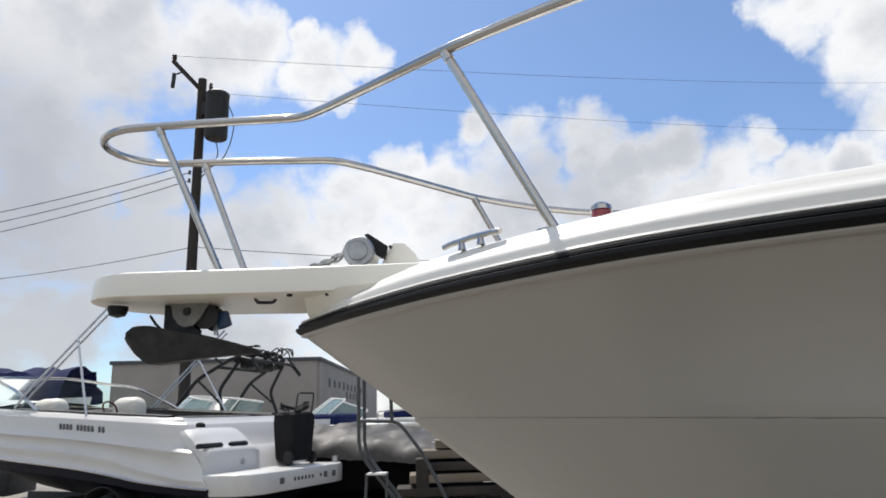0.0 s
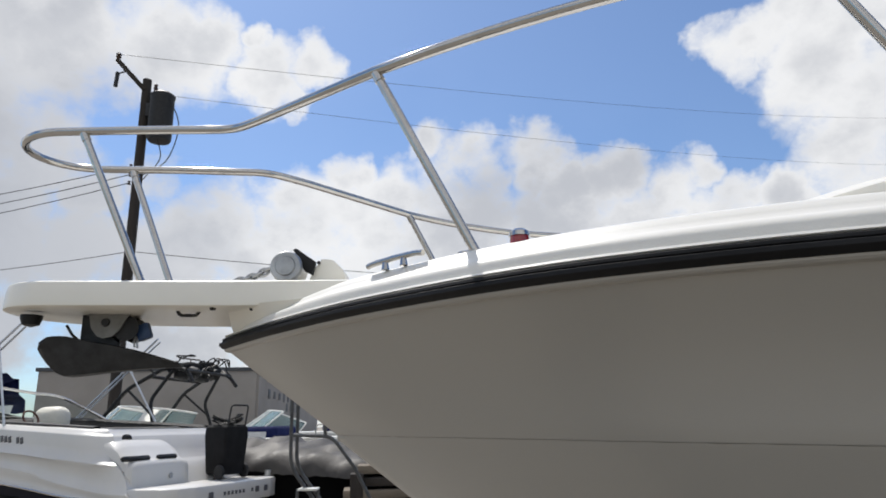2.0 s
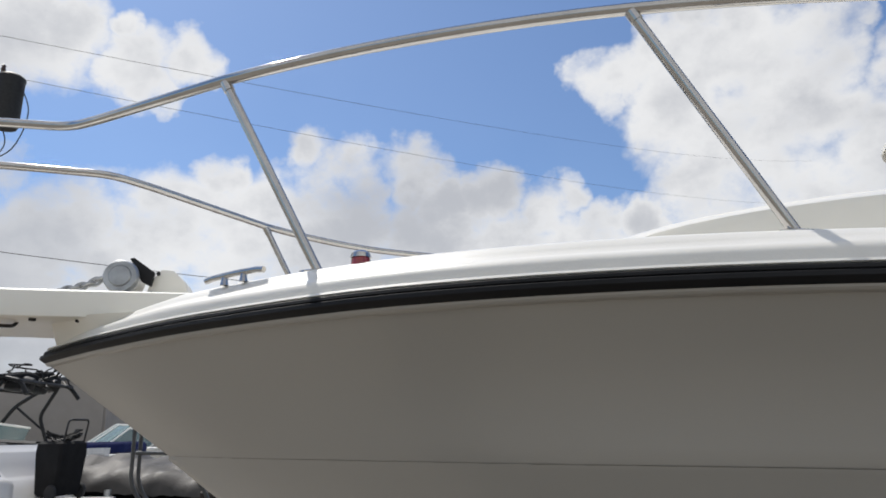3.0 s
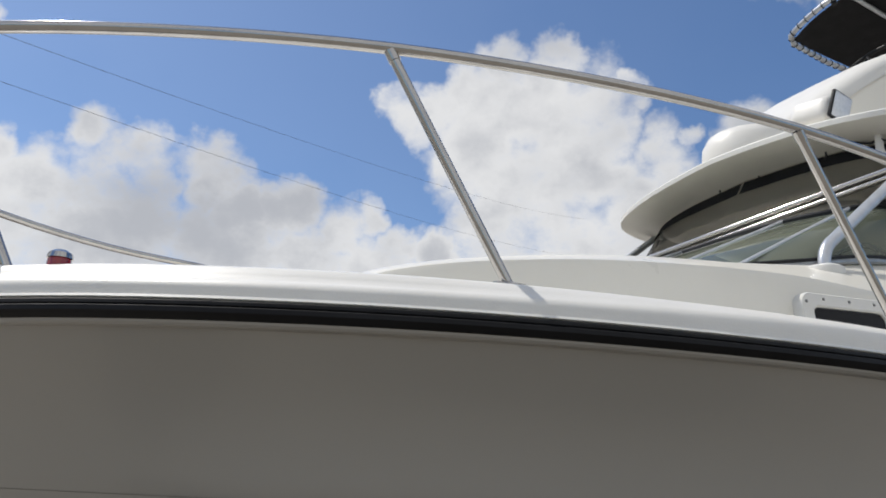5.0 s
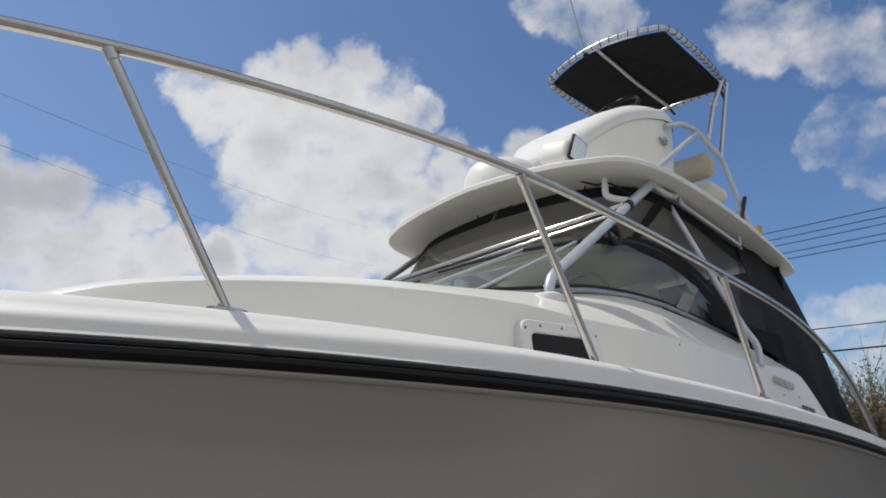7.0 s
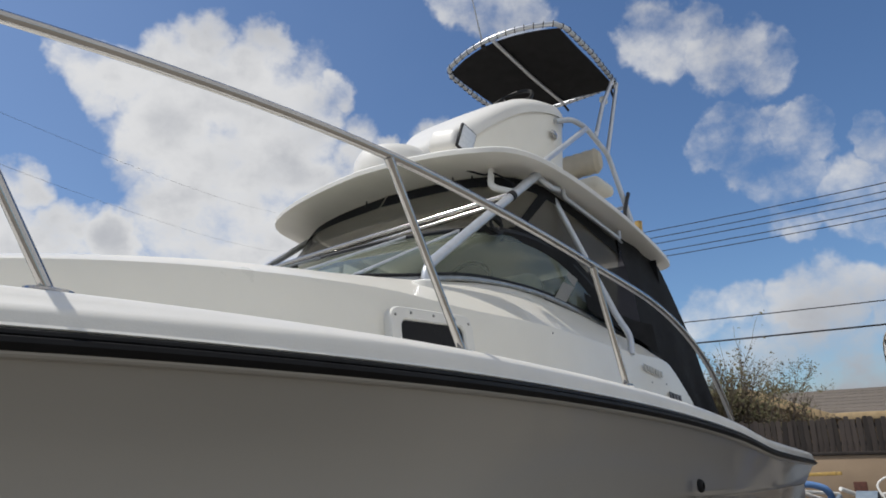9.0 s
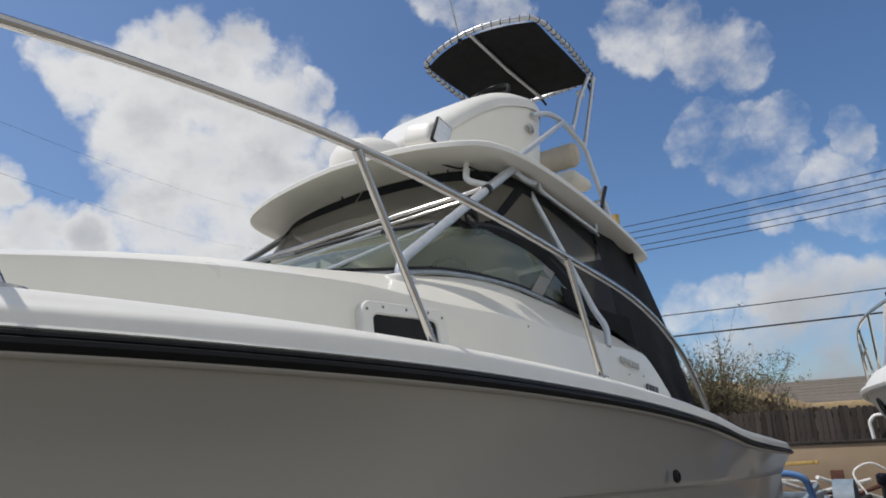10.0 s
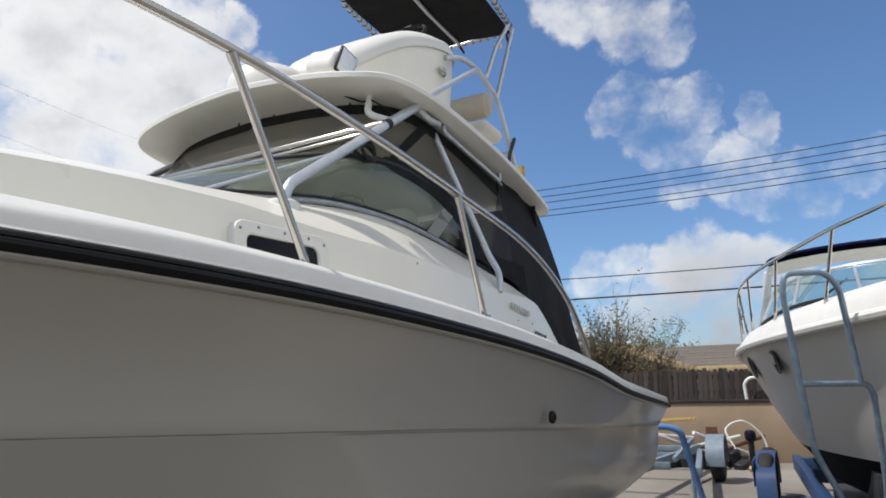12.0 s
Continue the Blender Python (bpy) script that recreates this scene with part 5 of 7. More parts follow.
def build_runabout():
    m = Matrix.Translation((-1.87, 6.085, 0)) @ pose(0, 0, 0, 0, 0, 160)
    rb = thing("runabout", m, "white runabout with open cockpit, swim platform and folded bimini frame", "boat")
    # local x runs forward from the end of the platform, +y is its port side
    XS = [0.4, 0.9, 1.55, 2.05, 2.6, 3.1, 4.3, 5.6, 7.4]
    SHEER = [1.46, 1.49, 1.53, 1.56, 1.59, 1.62, 1.68, 1.76, 1.85]
    RIDGE = [1.12, 1.15, 1.20, 1.245, 1.29, 1.325, 1.40, 1.50, 1.66]
    CREASE = [0.82, 0.845, 0.945, 1.045, 1.11, 1.15, 1.21, 1.32, 1.50]
    CHINE = [0.725, 0.75, 0.80, 0.865, 0.925, 0.965, 1.05, 1.16, 1.38]
    KEEL = [0.34, 0.34, 0.34, 0.35, 0.37, 0.40, 0.50, 0.70, 1.20]

    def wide(x):
        return 1.15 * (1 - max(0.0, (x - 3.6) / 3.85) ** 2.3)

    # rows: fraction down from sheer, outward offset, aft end of the row
    def row(fz, off, x_end, tuck):
        pts = []
        n = 44
        for k in range(n + 1):
            u = k / n
            x = x_end + (7.4 - x_end) * u ** 1.25
            q = max(0.0, 1 - (x - x_end) / 0.42)
            y = wide(x) + off * min(1, wide(x) / 0.4) - tuck * q ** 2.4
            pts.append((x, max(0.0, y), fz(x)))
        return pts

    def level(a, b, v):
        return lambda x: curve_at(XS, a, x) * (1 - v) + curve_at(XS, b, x) * v

    rows = [row(level(SHEER, RIDGE, -0.03), -0.26, 1.15, 0.06), row(level(SHEER, RIDGE, -0.02), -0.11, 1.15, 0.12), row(level(SHEER, RIDGE, 0.05), -0.065, 1.12, 0.16), row(level(SHEER, RIDGE, 0.14), -0.045, 1.08, 0.2),
            row(level(SHEER, RIDGE, 0.17), -0.02, 1.05, 0.2), row(level(SHEER, RIDGE, 0.22), -0.015, 1.03, 0.2), row(level(SHEER, RIDGE, 0.6), -0.02, 0.95, 0.18), row(level(SHEER, RIDGE, 0.95), -0.005, 0.86, 0.14), row(level(SHEER, RIDGE, 1.0), 0.020, 0.84, 0.12),
            row(level(RIDGE, CREASE, 0.07), 0.024, 0.80, 0.10), row(level(RIDGE, CREASE, 0.2), -0.012, 0.76, 0.08), row(level(RIDGE, CREASE, 0.6), -0.022, 0.64, 0.06), row(level(RIDGE, CREASE, 0.95), -0.005, 0.58, 0.04), row(level(RIDGE, CREASE, 1.0), 0.018, 0.57, 0.03),
            row(level(CREASE, CHINE, 0.15), 0.020, 0.55, 0.03), row(level(CREASE, CHINE, 0.4), -0.004, 0.52, 0.02), row(level(CREASE, CHINE, 0.9), -0.006, 0.49, 0.02), row(level(CREASE, CHINE, 1.0), 0.012, 0.48, 0.02)]
    part("topside", both_sides(rows), GEL_RUNABOUT_GREYED, rb, "white moulded hull side with flowing ridges", angle=60)
    low = [row(level(CREASE, CHINE, 1.0), -0.004, 0.49, 0.02), row(level(CHINE, KEEL, 0.22), -0.03, 0.5, 0.02), row(level(CHINE, KEEL, 0.30), -0.10, 0.5, 0.02), row(level(CHINE, KEEL, 0.6), -0.55, 0.52, 0.0), row(level(CHINE, KEEL, 1.0), -1.15, 0.55, 0.0)]
    part("bottom", both_sides(low), NAVY_GEL, rb, "dark navy hull bottom")
    part("chrome_line", tube([(x, y + 0.006, z) for x, y, z in row(level(CREASE, CHINE, 1.0), 0.012, 0.48, 0.02)], 0.012, 6), STEEL, rb)
    # foredeck
    deck = []
    for k in range(17):
        x = 5.0 + 2.38 * k / 16
        w = max(0.02, wide(x) - 0.10)
        deck.append([(x, w * v, curve_at(XS, SHEER, x) + 0.01 + 0.10 * (1 - v * v)) for v in (-1, -0.6, 0, 0.6, 1)])
    part("foredeck", loft(deck), PVC, rb)
    # swim platform
    out = [(0.66, 1.10), (0.45, 1.10), (0.20, 1.03), (0.06, 0.90), (0.0, 0.70), (0.0, -0.70), (0.06, -0.90), (0.20, -1.03), (0.66, -1.10)]
    part("swim_platform", prism(out, 0.24, Matrix.Translation((0, 0, 0.76)), 0.03), GEL_RUNABOUT_GREYED, rb, "white swim platform")
    for y, w in ((0.44, 0.11), (0.20, 0.05), (0.13, 0.05), (0.06, 0.05), (-0.01, 0.05), (-0.08, 0.05), (-0.15, 0.05), (-0.32, 0.05), (-0.42, 0.10), (-0.60, 0.10)):
        part("stern_letter", box((-0.004, y, 0.765), (0.008, w * 0.7, 0.07 if w > 0.06 else 0.042), 0.002), LETTER, rb)
    for k in range(13):
        x = 3.07 - 0.068 * k
        if k in (4, 10):
            continue
        part("side_letter", box((x, wide(x) - 0.016, curve_at(XS, SHEER, x) * 0.45 + curve_at(XS, RIDGE, x) * 0.55), (0.042, 0.012, 0.075), 0.002, pose(0, 0, 0, 0, 12, 0)), LETTER, rb)
    # engine deck: a low wall at the platform, then a bulged slope with vents
    rows = []
    for y, g in ((1.04, 0.0), (1.02, 0.6), (0.95, 0.92), (0.80, 1.0), (0.45, 1.0), (0.24, 0.96), (0.14, 0.75), (0.10, 0.3), (0.08, 0.0)):
        prof = [(0.60, 0.80), (0.61, 1.10), (0.64, 1.155), (0.68, 1.165), (0.74, 1.19), (0.85, 1.30), (1.0, 1.385), (1.2, 1.43), (1.7, 1.48), (2.0, 1.49)]
        rows.append([(x + 0.08 * (1 - g) ** 2, y, z - 0.10 * (1 - g) * (1 if z > 0.9 else 0)) for x, z in prof])
    part("engine_deck", loft(rows), GEL_RUNABOUT_GREYED, rb, "white sloping engine deck", angle=50)
    for y, w in ((0.90, 0.40), (0.42, 0.30)):
        part("vent", box((0.705, y, 1.19), (0.05, w, 0.045), 0.010, pose(0, 0, 0, 0, -45, 0)), BLACK, rb, "black engine vent")
    part("walkway_step", prism([(0.62, 0.08), (2.0, 0.08), (2.0, -1.0), (0.62, -1.0)], 0.3, Matrix.Translation((0, 0, 0.76)), 0.02), PVC, rb)
    part("deck_socket", lathe([(0.02, 0.0), (0.035, 0.004), (0.03, 0.012), (0.015, 0.012)], Matrix.Translation((0.598, 0.45, 0.98)) @ pose(0, 0, 0, 0, -90, 0), 14), ALU_DULL, rb)
    # cockpit: padded edges, seats, dash
    for s in (1, -1):
        pad = [[(x, s * (w + dy), curve_at(XS, SHEER, x) + dz) for dy, dz in ((0.05, 0.0), (0.04, 0.03), (-0.03, 0.04), (-0.07, 0.01), (-0.08, -0.10))] for x, w in ((1.3, 0.95), (1.45, 0.98), (2.0, 1.0), (2.8, 1.0), (3.4, 0.99), (4.3, 0.95))]
        part("cockpit_pad", loft(pad), CANVAS_GREY, rb, "grey padded cockpit edge")
    part("aft_bench", box((1.75, 0.1, 1.42), (0.5, 1.7, 0.24), 0.07, seg=3), CANVAS_GREY, rb)
    for x, y in ((4.22, 0.50), (3.55, -0.30)):
        part("seat_back", box((x, y, 1.62), (0.52, 0.34, 0.46), 0.15, seg=5), VINYL_SEAT, rb, "cream rounded seat back")
    part("dash", box((4.35, -0.55, 1.56), (0.55, 0.6, 0.26), 0.11, seg=3), CANVAS_GREY, rb)
    part("wheel", tube([(3.35 + 0.06 * math_cos(a), 0.2 + 0.11 * math_sin(a), 1.68 + 0.10 * math_cos(a)) for a in (math.tau * k / 20 for k in range(20))], 0.014, 6, closed=True), RUST, rb, "brown steering wheel")
    # curved windscreen, low at its aft ends
    base = glide([(3.70, 1.04, 1.65), (4.4, 1.0, 1.69), (5.3, 0.90, 1.74), (6.0, 0.6, 1.80), (6.25, 0.0, 1.83), (6.0, -0.6, 1.80), (5.3, -0.9, 1.74), (4.3, -1.0, 1.67), (3.0, -1.04, 1.54)], 5)
    top = glide([(3.72, 1.04, 1.67), (4.25, 0.99, 1.93), (4.9, 0.88, 2.12), (5.4, 0.55, 2.20), (5.55, 0.0, 2.22), (5.4, -0.55, 2.22), (4.85, -0.92, 2.11), (4.16, -0.98, 2.0), (3.04, -1.03, 1.56)], 5)
    ws = part("windscreen", loft([base, [a.lerp(b, 0.5) for a, b in zip(base, top)], top]), GLASS_CLEAR, rb, "curved clear windscreen")
    part("windscreen_rim", tube(top, 0.022, 8), STEEL, ws)
    part("windscreen_foot", tube(base, 0.016, 8), PVC, ws)
    # bimini poles folded up
    part("bimini_pole", tube([(4.25, 1.02, 1.72), (3.98, 1.04, 1.93), (2.43, 1.08, 2.96)], 0.016, 8), ALU, rb)
    part("bimini_pole", tube([(4.15, 1.0, 1.72), (3.90, 1.02, 1.90), (2.36, 1.06, 2.93)], 0.013, 8), ALU, rb)
    part("bimini_brace", tube([(2.66, 1.08, 1.57), (2.97, 1.08, 2.60)], 0.015, 8), ALU, rb)
    part("bimini_pole", tube([(3.95, -1.0, 1.64), (2.95, -1.0, 2.42), (2.4, -1.02, 2.85)], 0.016, 8), ALU, rb)
    part("bimini_pole", tube([(3.86, -1.0, 1.64), (2.88, -1.0, 2.40), (2.35, -1.02, 2.80)], 0.013, 8), ALU, rb)
    part("bimini_brace", tube([(2.28, -1.0, 1.60), (2.90, -1.0, 2.42)], 0.014, 8), ALU, rb)
    part("deck_cleat", prism([(-0.06, 0.0), (-0.04, 0.045), (0.0, 0.06), (0.05, 0.05), (0.06, 0.0)], 0.05, Matrix.Translation((0.78, 0.98, 1.40)) @ pose(0, 0, 0, 90, 0, 0), 0.006), BLACK, rb, "black deck cleat")
    part("drink_cup", lathe([(0.001, 0), (0.05, 0), (0.052, 0.08), (0.001, 0.08)], Matrix.Translation((0.18, -0.9, 0.88)), 14), ALU_DULL, rb)
    # trailer below it
    tr = thing("runabout_trailer", m, "dark steel boat trailer under the white runabout", "trailer")
    for s in (-1, 1):
        part("side_beam", beam_box(None, (0.8, s * 0.7, 0.36), (6.0, s * 0.5, 0.36), 0.08, 0.12), IRON_DARK, tr)
        wheel_parts(tr, (2.2, s * 0.98, 0.31), 0.31)
    for x in (1.0, 2.2, 4.5):
        part("cross_beam", beam_box(None, (x, -0.7, 0.36), (x, 0.7, 0.36), 0.07, 0.10), IRON_DARK, tr)
    part("fender", slab([[(2.2 + 0.42 * math_cos(a), y, 0.33 + 0.40 * math_sin(a)) for y in (0.84, 1.12)] for a in (math.pi * k / 10 for k in range(11))], 0.01), IRON_DARK, tr)


def build_cart():
    """Black wheeled cart with a loop handle and a coil of cable, on the swim platform."""
    c = thing("wheeled_cart", Matrix.Translation((-2.203, 6.632, 0.882)) @ pose(0, 0, 0, 0, 0, 155) @ Matrix.Diagonal((0.92, 0.92, 1.06, 1)), "black wheeled cart with coiled cable on the swim platform", "cart")
    rows = []
    for z, a, b in ((0.05, 0.15, 0.19), (0.08, 0.17, 0.21), (0.50, 0.21, 0.235), (0.60, 0.20, 0.23), (0.63, 0.16, 0.20)):
        rows.append([(x * a, y * b, z) for x, y in ((1, 0.85), (0.85, 1), (-0.85, 1), (-1, 0.85), (-1, -0.85), (-0.85, -1), (0.85, -1), (1, -0.85))])
    part("body", loft(rows, closed=True, caps=True), CANVAS, c)
    part("handle", tube(rounded([(-0.16, -0.17, 0.55), (-0.22, -0.17, 0.86), (-0.22, 0.17, 0.86), (-0.16, 0.17, 0.55)], 0.05), 0.012, 8), IRON_DARK, c)
    for y in (-0.24, 0.24):
        part("cart_wheel", lathe([(0.01, -0.025), (0.075, -0.025), (0.085, -0.012), (0.085, 0.012), (0.075, 0.025), (0.01, 0.025)], Matrix.Translation((-0.13, y, 0.086)) @ pose(0, 0, 0, 90, 0, 0), 18), TYRE, c)
    pts = []
    for k in range(70):
        a = k * 0.45
        pts.append(((0.16 + 0.06 * math_sin(k * 1.7)) * math_cos(a), (0.20 + 0.06 * math_cos(k * 1.3)) * math_sin(a), 0.65 + 0.001 * k + 0.04 * math_sin(k * 0.9)))
    part("cable", tube(pts, 0.010, 6), RUBBER, c, "coiled black cable")
    part("side_pocket", box((0.20, 0.05, 0.42), (0.04, 0.16, 0.30), 0.015), RUST, c, "dark red side pocket")


def build_blue_covered_boat():
    b = thing("covered_boat", pose(-11.0, 10.9, 0.12, 0, 0, 12), "boat under a crumpled navy canvas cover", "boat")
    rows = []
    for i in range(31):
        x = -2.6 + 5.2 * i / 30
        row = []
        for j in range(11):
            a = math.pi * j / 10
            r = 1.0 + 0.28 * noise.noise((x * 2.1, j * 0.8, 3.1))
            row.append((x, -1.1 * r * math_cos(a), 1.75 + 0.72 * r * math_sin(a) ** 0.7 + 0.16 * noise.noise((x * 3.3, j * 1.1, 7))))
        rows.append(row)
    part("cover", loft(rows), CANVAS_BLUE, b, "crumpled navy canvas")
    part("hull", both_sides([[(x - 2.8, y, z) for x, y, z in r] for r in hull_skin(5.6, 1.1, 0.55, 1.75)]), PVC, b, "white hull")
    for x in (-1.5, 1.5):
        part("stand", box((x, 0, 0.3), (0.2, 1.2, 0.6), 0.02), IRON_DARK, b)


def build_tower_boat():
    b = thing("wakeboard_boat", pose(-4.6, 10.6, 0, 0, 0, 172), "white ski boat with a black wakeboard tower", "boat")
    part("hull", both_sides([[(x - 1.4, y, z) for x, y, z in r] for r in hull_skin(5.8, 1.15, 0.45, 1.42)]), PVC, b, "white hull")
    base = glide([(0.2, 1.0, 1.45), (0.9, 0.9, 1.5), (1.35, 0.45, 1.52), (1.45, 0, 1.53), (1.35, -0.45, 1.52), (0.9, -0.9, 1.5), (0.2, -1.0, 1.45)], 4)
    top = glide([(0.0, 0.92, 1.80), (0.5, 0.82, 1.88), (0.85, 0.4, 1.92), (0.92, 0, 1.93), (0.85, -0.4, 1.92), (0.5, -0.82, 1.88), (0.0, -0.92, 1.80)], 4)
    w = part("windscreen", loft([base, top]), GLASS_FAR, b, "pale windscreen glass")
    part("rim", tube(top, 0.02, 6), PVC, w)
    for k in (4, 8, 16, 20):
        part("mullion", tube([base[k], top[k]], 0.018, 6), PVC, w)
    for s in (1, -1):
        leg = part("tower_leg", tube(rounded([(0.95, s * 1.05, 1.42), (0.35, s * 0.95, 2.20), (-0.35, s * 0.85, 2.60), (-0.70, s * 0.8, 2.52), (-0.85, s * 0.85, 2.30)], 0.15), 0.035, 8), BLACK, b, "black tower tube")
        part("tower_leg", tube(rounded([(-0.30, s * 1.05, 1.42), (-0.12, s * 0.95, 2.0), (-0.45, s * 0.85, 2.52)], 0.12), 0.032, 8), BLACK, b)
        part("tower_stay", tube([(0.35, s * 0.95, 2.2), (-0.2, s * 1.0, 1.75)], 0.022, 8), BLACK, b)
        part("board_rack", tube(rounded([(-0.2, s * 1.0, 2.45), (-0.2, s * 1.25, 2.55), (-0.2, s * 1.25, 2.72)], 0.04), 0.018, 6), IRON_DARK, b)
    for x, z in ((-0.35, 2.60), (-0.70, 2.52), (0.0, 2.42)):
        part("tower_bar", tube([(x, -0.85, z), (x, 0.85, z)], 0.032, 8), BLACK, b)
    for y in (-0.5, -0.1, 0.3, 0.62):
        part("tower_speaker", lathe([(0.02, -0.13), (0.10, -0.12), (0.12, 0.0), (0.11, 0.12), (0.02, 0.13)], Matrix.Translation((-0.5, y, 2.50 + 0.04 * math_sin(y * 9))) @ pose(0, 0, 0, 0, 80, 30 * y), 12), BLACK, b)
    for y0, y1, z in ((-0.85, 0.1, 2.66), (-0.3, 0.85, 2.60)):
        part("rolled_canvas", tube(glide([(-0.40, y0, z - 0.03), (-0.44, y0 * 0.6 + y1 * 0.4, z + 0.04), (-0.36, y0 * 0.3 + y1 * 0.7, z), (-0.42, y1, z - 0.05)], 5), 0.085, 9), CANVAS, b, "rolled black canvas")
    rnd = random.Random(12)
    for i in range(5):
        p = Vector((-0.6, rnd.uniform(-0.6, 0.6), 2.6))
        pts = [p.copy()]
        for k in range(14):
            p = Vector((max(-0.95, min(-0.05, p.x + rnd.uniform(-0.2, 0.2))), max(-0.85, min(0.85, p.y + rnd.uniform(-0.25, 0.25))), max(2.45, min(2.86, p.z + rnd.uniform(-0.14, 0.14)))))
            pts.append(p.copy())
        part("loose_cable", tube(glide(pts, 4), 0.014, 6), BLACK, b, "tangled black cable" if i == 0 else "")
    part("keel_block", box((1.2, 0, 0.24), (3.0, 0.5, 0.48), 0.02), IRON_DARK, b)


def build_far_boat(loc, turn, length, half, label, top):
    b = thing("cabin_boat", Matrix.Translation(loc) @ pose(0, 0, 0, 0, 0, turn), label, "boat", "boats along the yard")
    part("hull", both_sides([[(x - length / 2, y, z) for x, y, z in r] for r in hull_skin(length, half, 0.5, 1.18)]), PVC, b, "white hull")
    L = length / 2
    part("deck", prism([(-L, half * 0.92), (L * 0.3, half * 0.9), (L * 0.75, half * 0.5), (L * 0.95, 0.0), (L * 0.75, -half * 0.5), (L * 0.3, -half * 0.9), (-L, -half * 0.92)], 0.08, Matrix.Translation((0, 0, 1.20)), 0.02), PVC, b)
    if top == "screen":
        base = [(0.9, 0.95, 1.24), (1.3, 0.5, 1.26), (1.4, 0.0, 1.27), (1.3, -0.5, 1.26), (0.9, -0.95, 1.24), (-0.5, -1.0, 1.22)]
        up = [(0.2, 0.85, 1.82), (0.5, 0.42, 1.86), (0.55, 0.0, 1.87), (0.5, -0.42, 1.86), (0.2, -0.85, 1.82), (-0.7, -0.92, 1.5)]
        w = part("windscreen", loft([base, up]), GLASS_FAR, b, "pale windscreen glass")
        for p, q in zip(base, up):
            part("mullion", tube([p, q], 0.025, 6), PVC, w)
        part("rim", tube(up, 0.025, 6), PVC, w)
        part("engine_cover", box((-1.6, 0, 1.34), (0.9, 1.2, 0.28), 0.12, seg=3), CANVAS_BLUE, b, "dark blue canvas cover")
    else:
        part("cockpit_cover", box((-1.7, 0, 1.36), (1.5, 1.4, 0.34), 0.14, seg=3), CANVAS_BLUE, b, "dark blue cockpit cover")
        part("rail", tube(rounded([(L * 0.1, -half * 0.85, 1.22), (L * 0.1, -half * 0.85, 1.55), (L * 0.8, -half * 0.3, 1.6), (L * 0.8, half * 0.3, 1.6), (L * 0.1, half * 0.85, 1.55)], 0.1), 0.015, 6), STEEL, b)
        for k in range(6):
            part("mark_bar", box((L * 0.35 + 0.16 * k, -half * (0.93 - 0.055 * k), 1.02 + 0.01 * k), (0.11, 0.03, 0.10), 0.002, pose(0, 0, 0, 0, 0, 20 + 4 * k)), LETTER, b)
    for x in (-L * 0.6, L * 0.4):
        part("stand", box((x, 0, 0.27), (0.2, 1.0, 0.54), 0.02), IRON_DARK, b)


def build_grey_covered_boat():
    b = thing("covered_skiff", pose(-1.55, 8.0, 0, 0, 0, -12), "low boat under a wrinkled dark grey cover beside the ladder", "boat")
    rows = []
    for i in range(73):
        x = -1.9 + 3.6 * i / 72
        row = []
        for j in range(15):
            a = math.pi * j / 14
            wr = 0.055 * math_sin(11 * x + 3 * math_sin(j * 0.7) - 0.9 * j) * math_sin(a) ** 0.5 + 0.07 * noise.noise((x * 2.4, j * 0.6, 1)) + 0.025 * noise.noise((x * 9, j * 1.5, 4))
            lift = 1.0 - 0.16 * max(0, x) ** 1.4
            row.append((x, -1.05 * math_cos(a), 0.92 + (0.40 * math_sin(a) ** 0.8 + wr) * lift - 0.05 * max(0, x)))
        rows.append(row)
    part("cover", loft(rows), COVER_DARK, b, "wrinkled dark grey boat cover", angle=60)
    part("hull", both_sides([[(x - 1.85, y, z) for x, y, z in r] for r in hull_skin(3.9, 1.03, 0.30, 0.95)]), BOTTOM_BLACK, b, "black hull")
    part("cradle", box((0, 0, 0.17), (2.6, 1.0, 0.34), 0.02), IRON_DARK, b)
    ob = thing("outboard_motor", pose(-0.35, 7.2, 0, 0, 0, 10), "black outboard motor tilted on a stand", "outboard motor")
    part("cowl", box((0, 0, 0.95), (0.28, 0.30, 0.34), 0.10, seg=4), BLACK, ob)
    part("leg", box((0.02, 0, 0.52), (0.14, 0.10, 0.66), 0.03), BLACK, ob)
    part("gearcase", lathe([(0.005, -0.22), (0.05, -0.12), (0.06, 0.05), (0.03, 0.2)], Matrix.Translation((0.02, 0, 0.24)) @ pose(0, 0, 0, 0, 90, 0), 12), BLACK, ob)
    part("stand", box((0.02, 0, 0.09), (0.4, 0.5, 0.18), 0.02), IRON_DARK, ob)


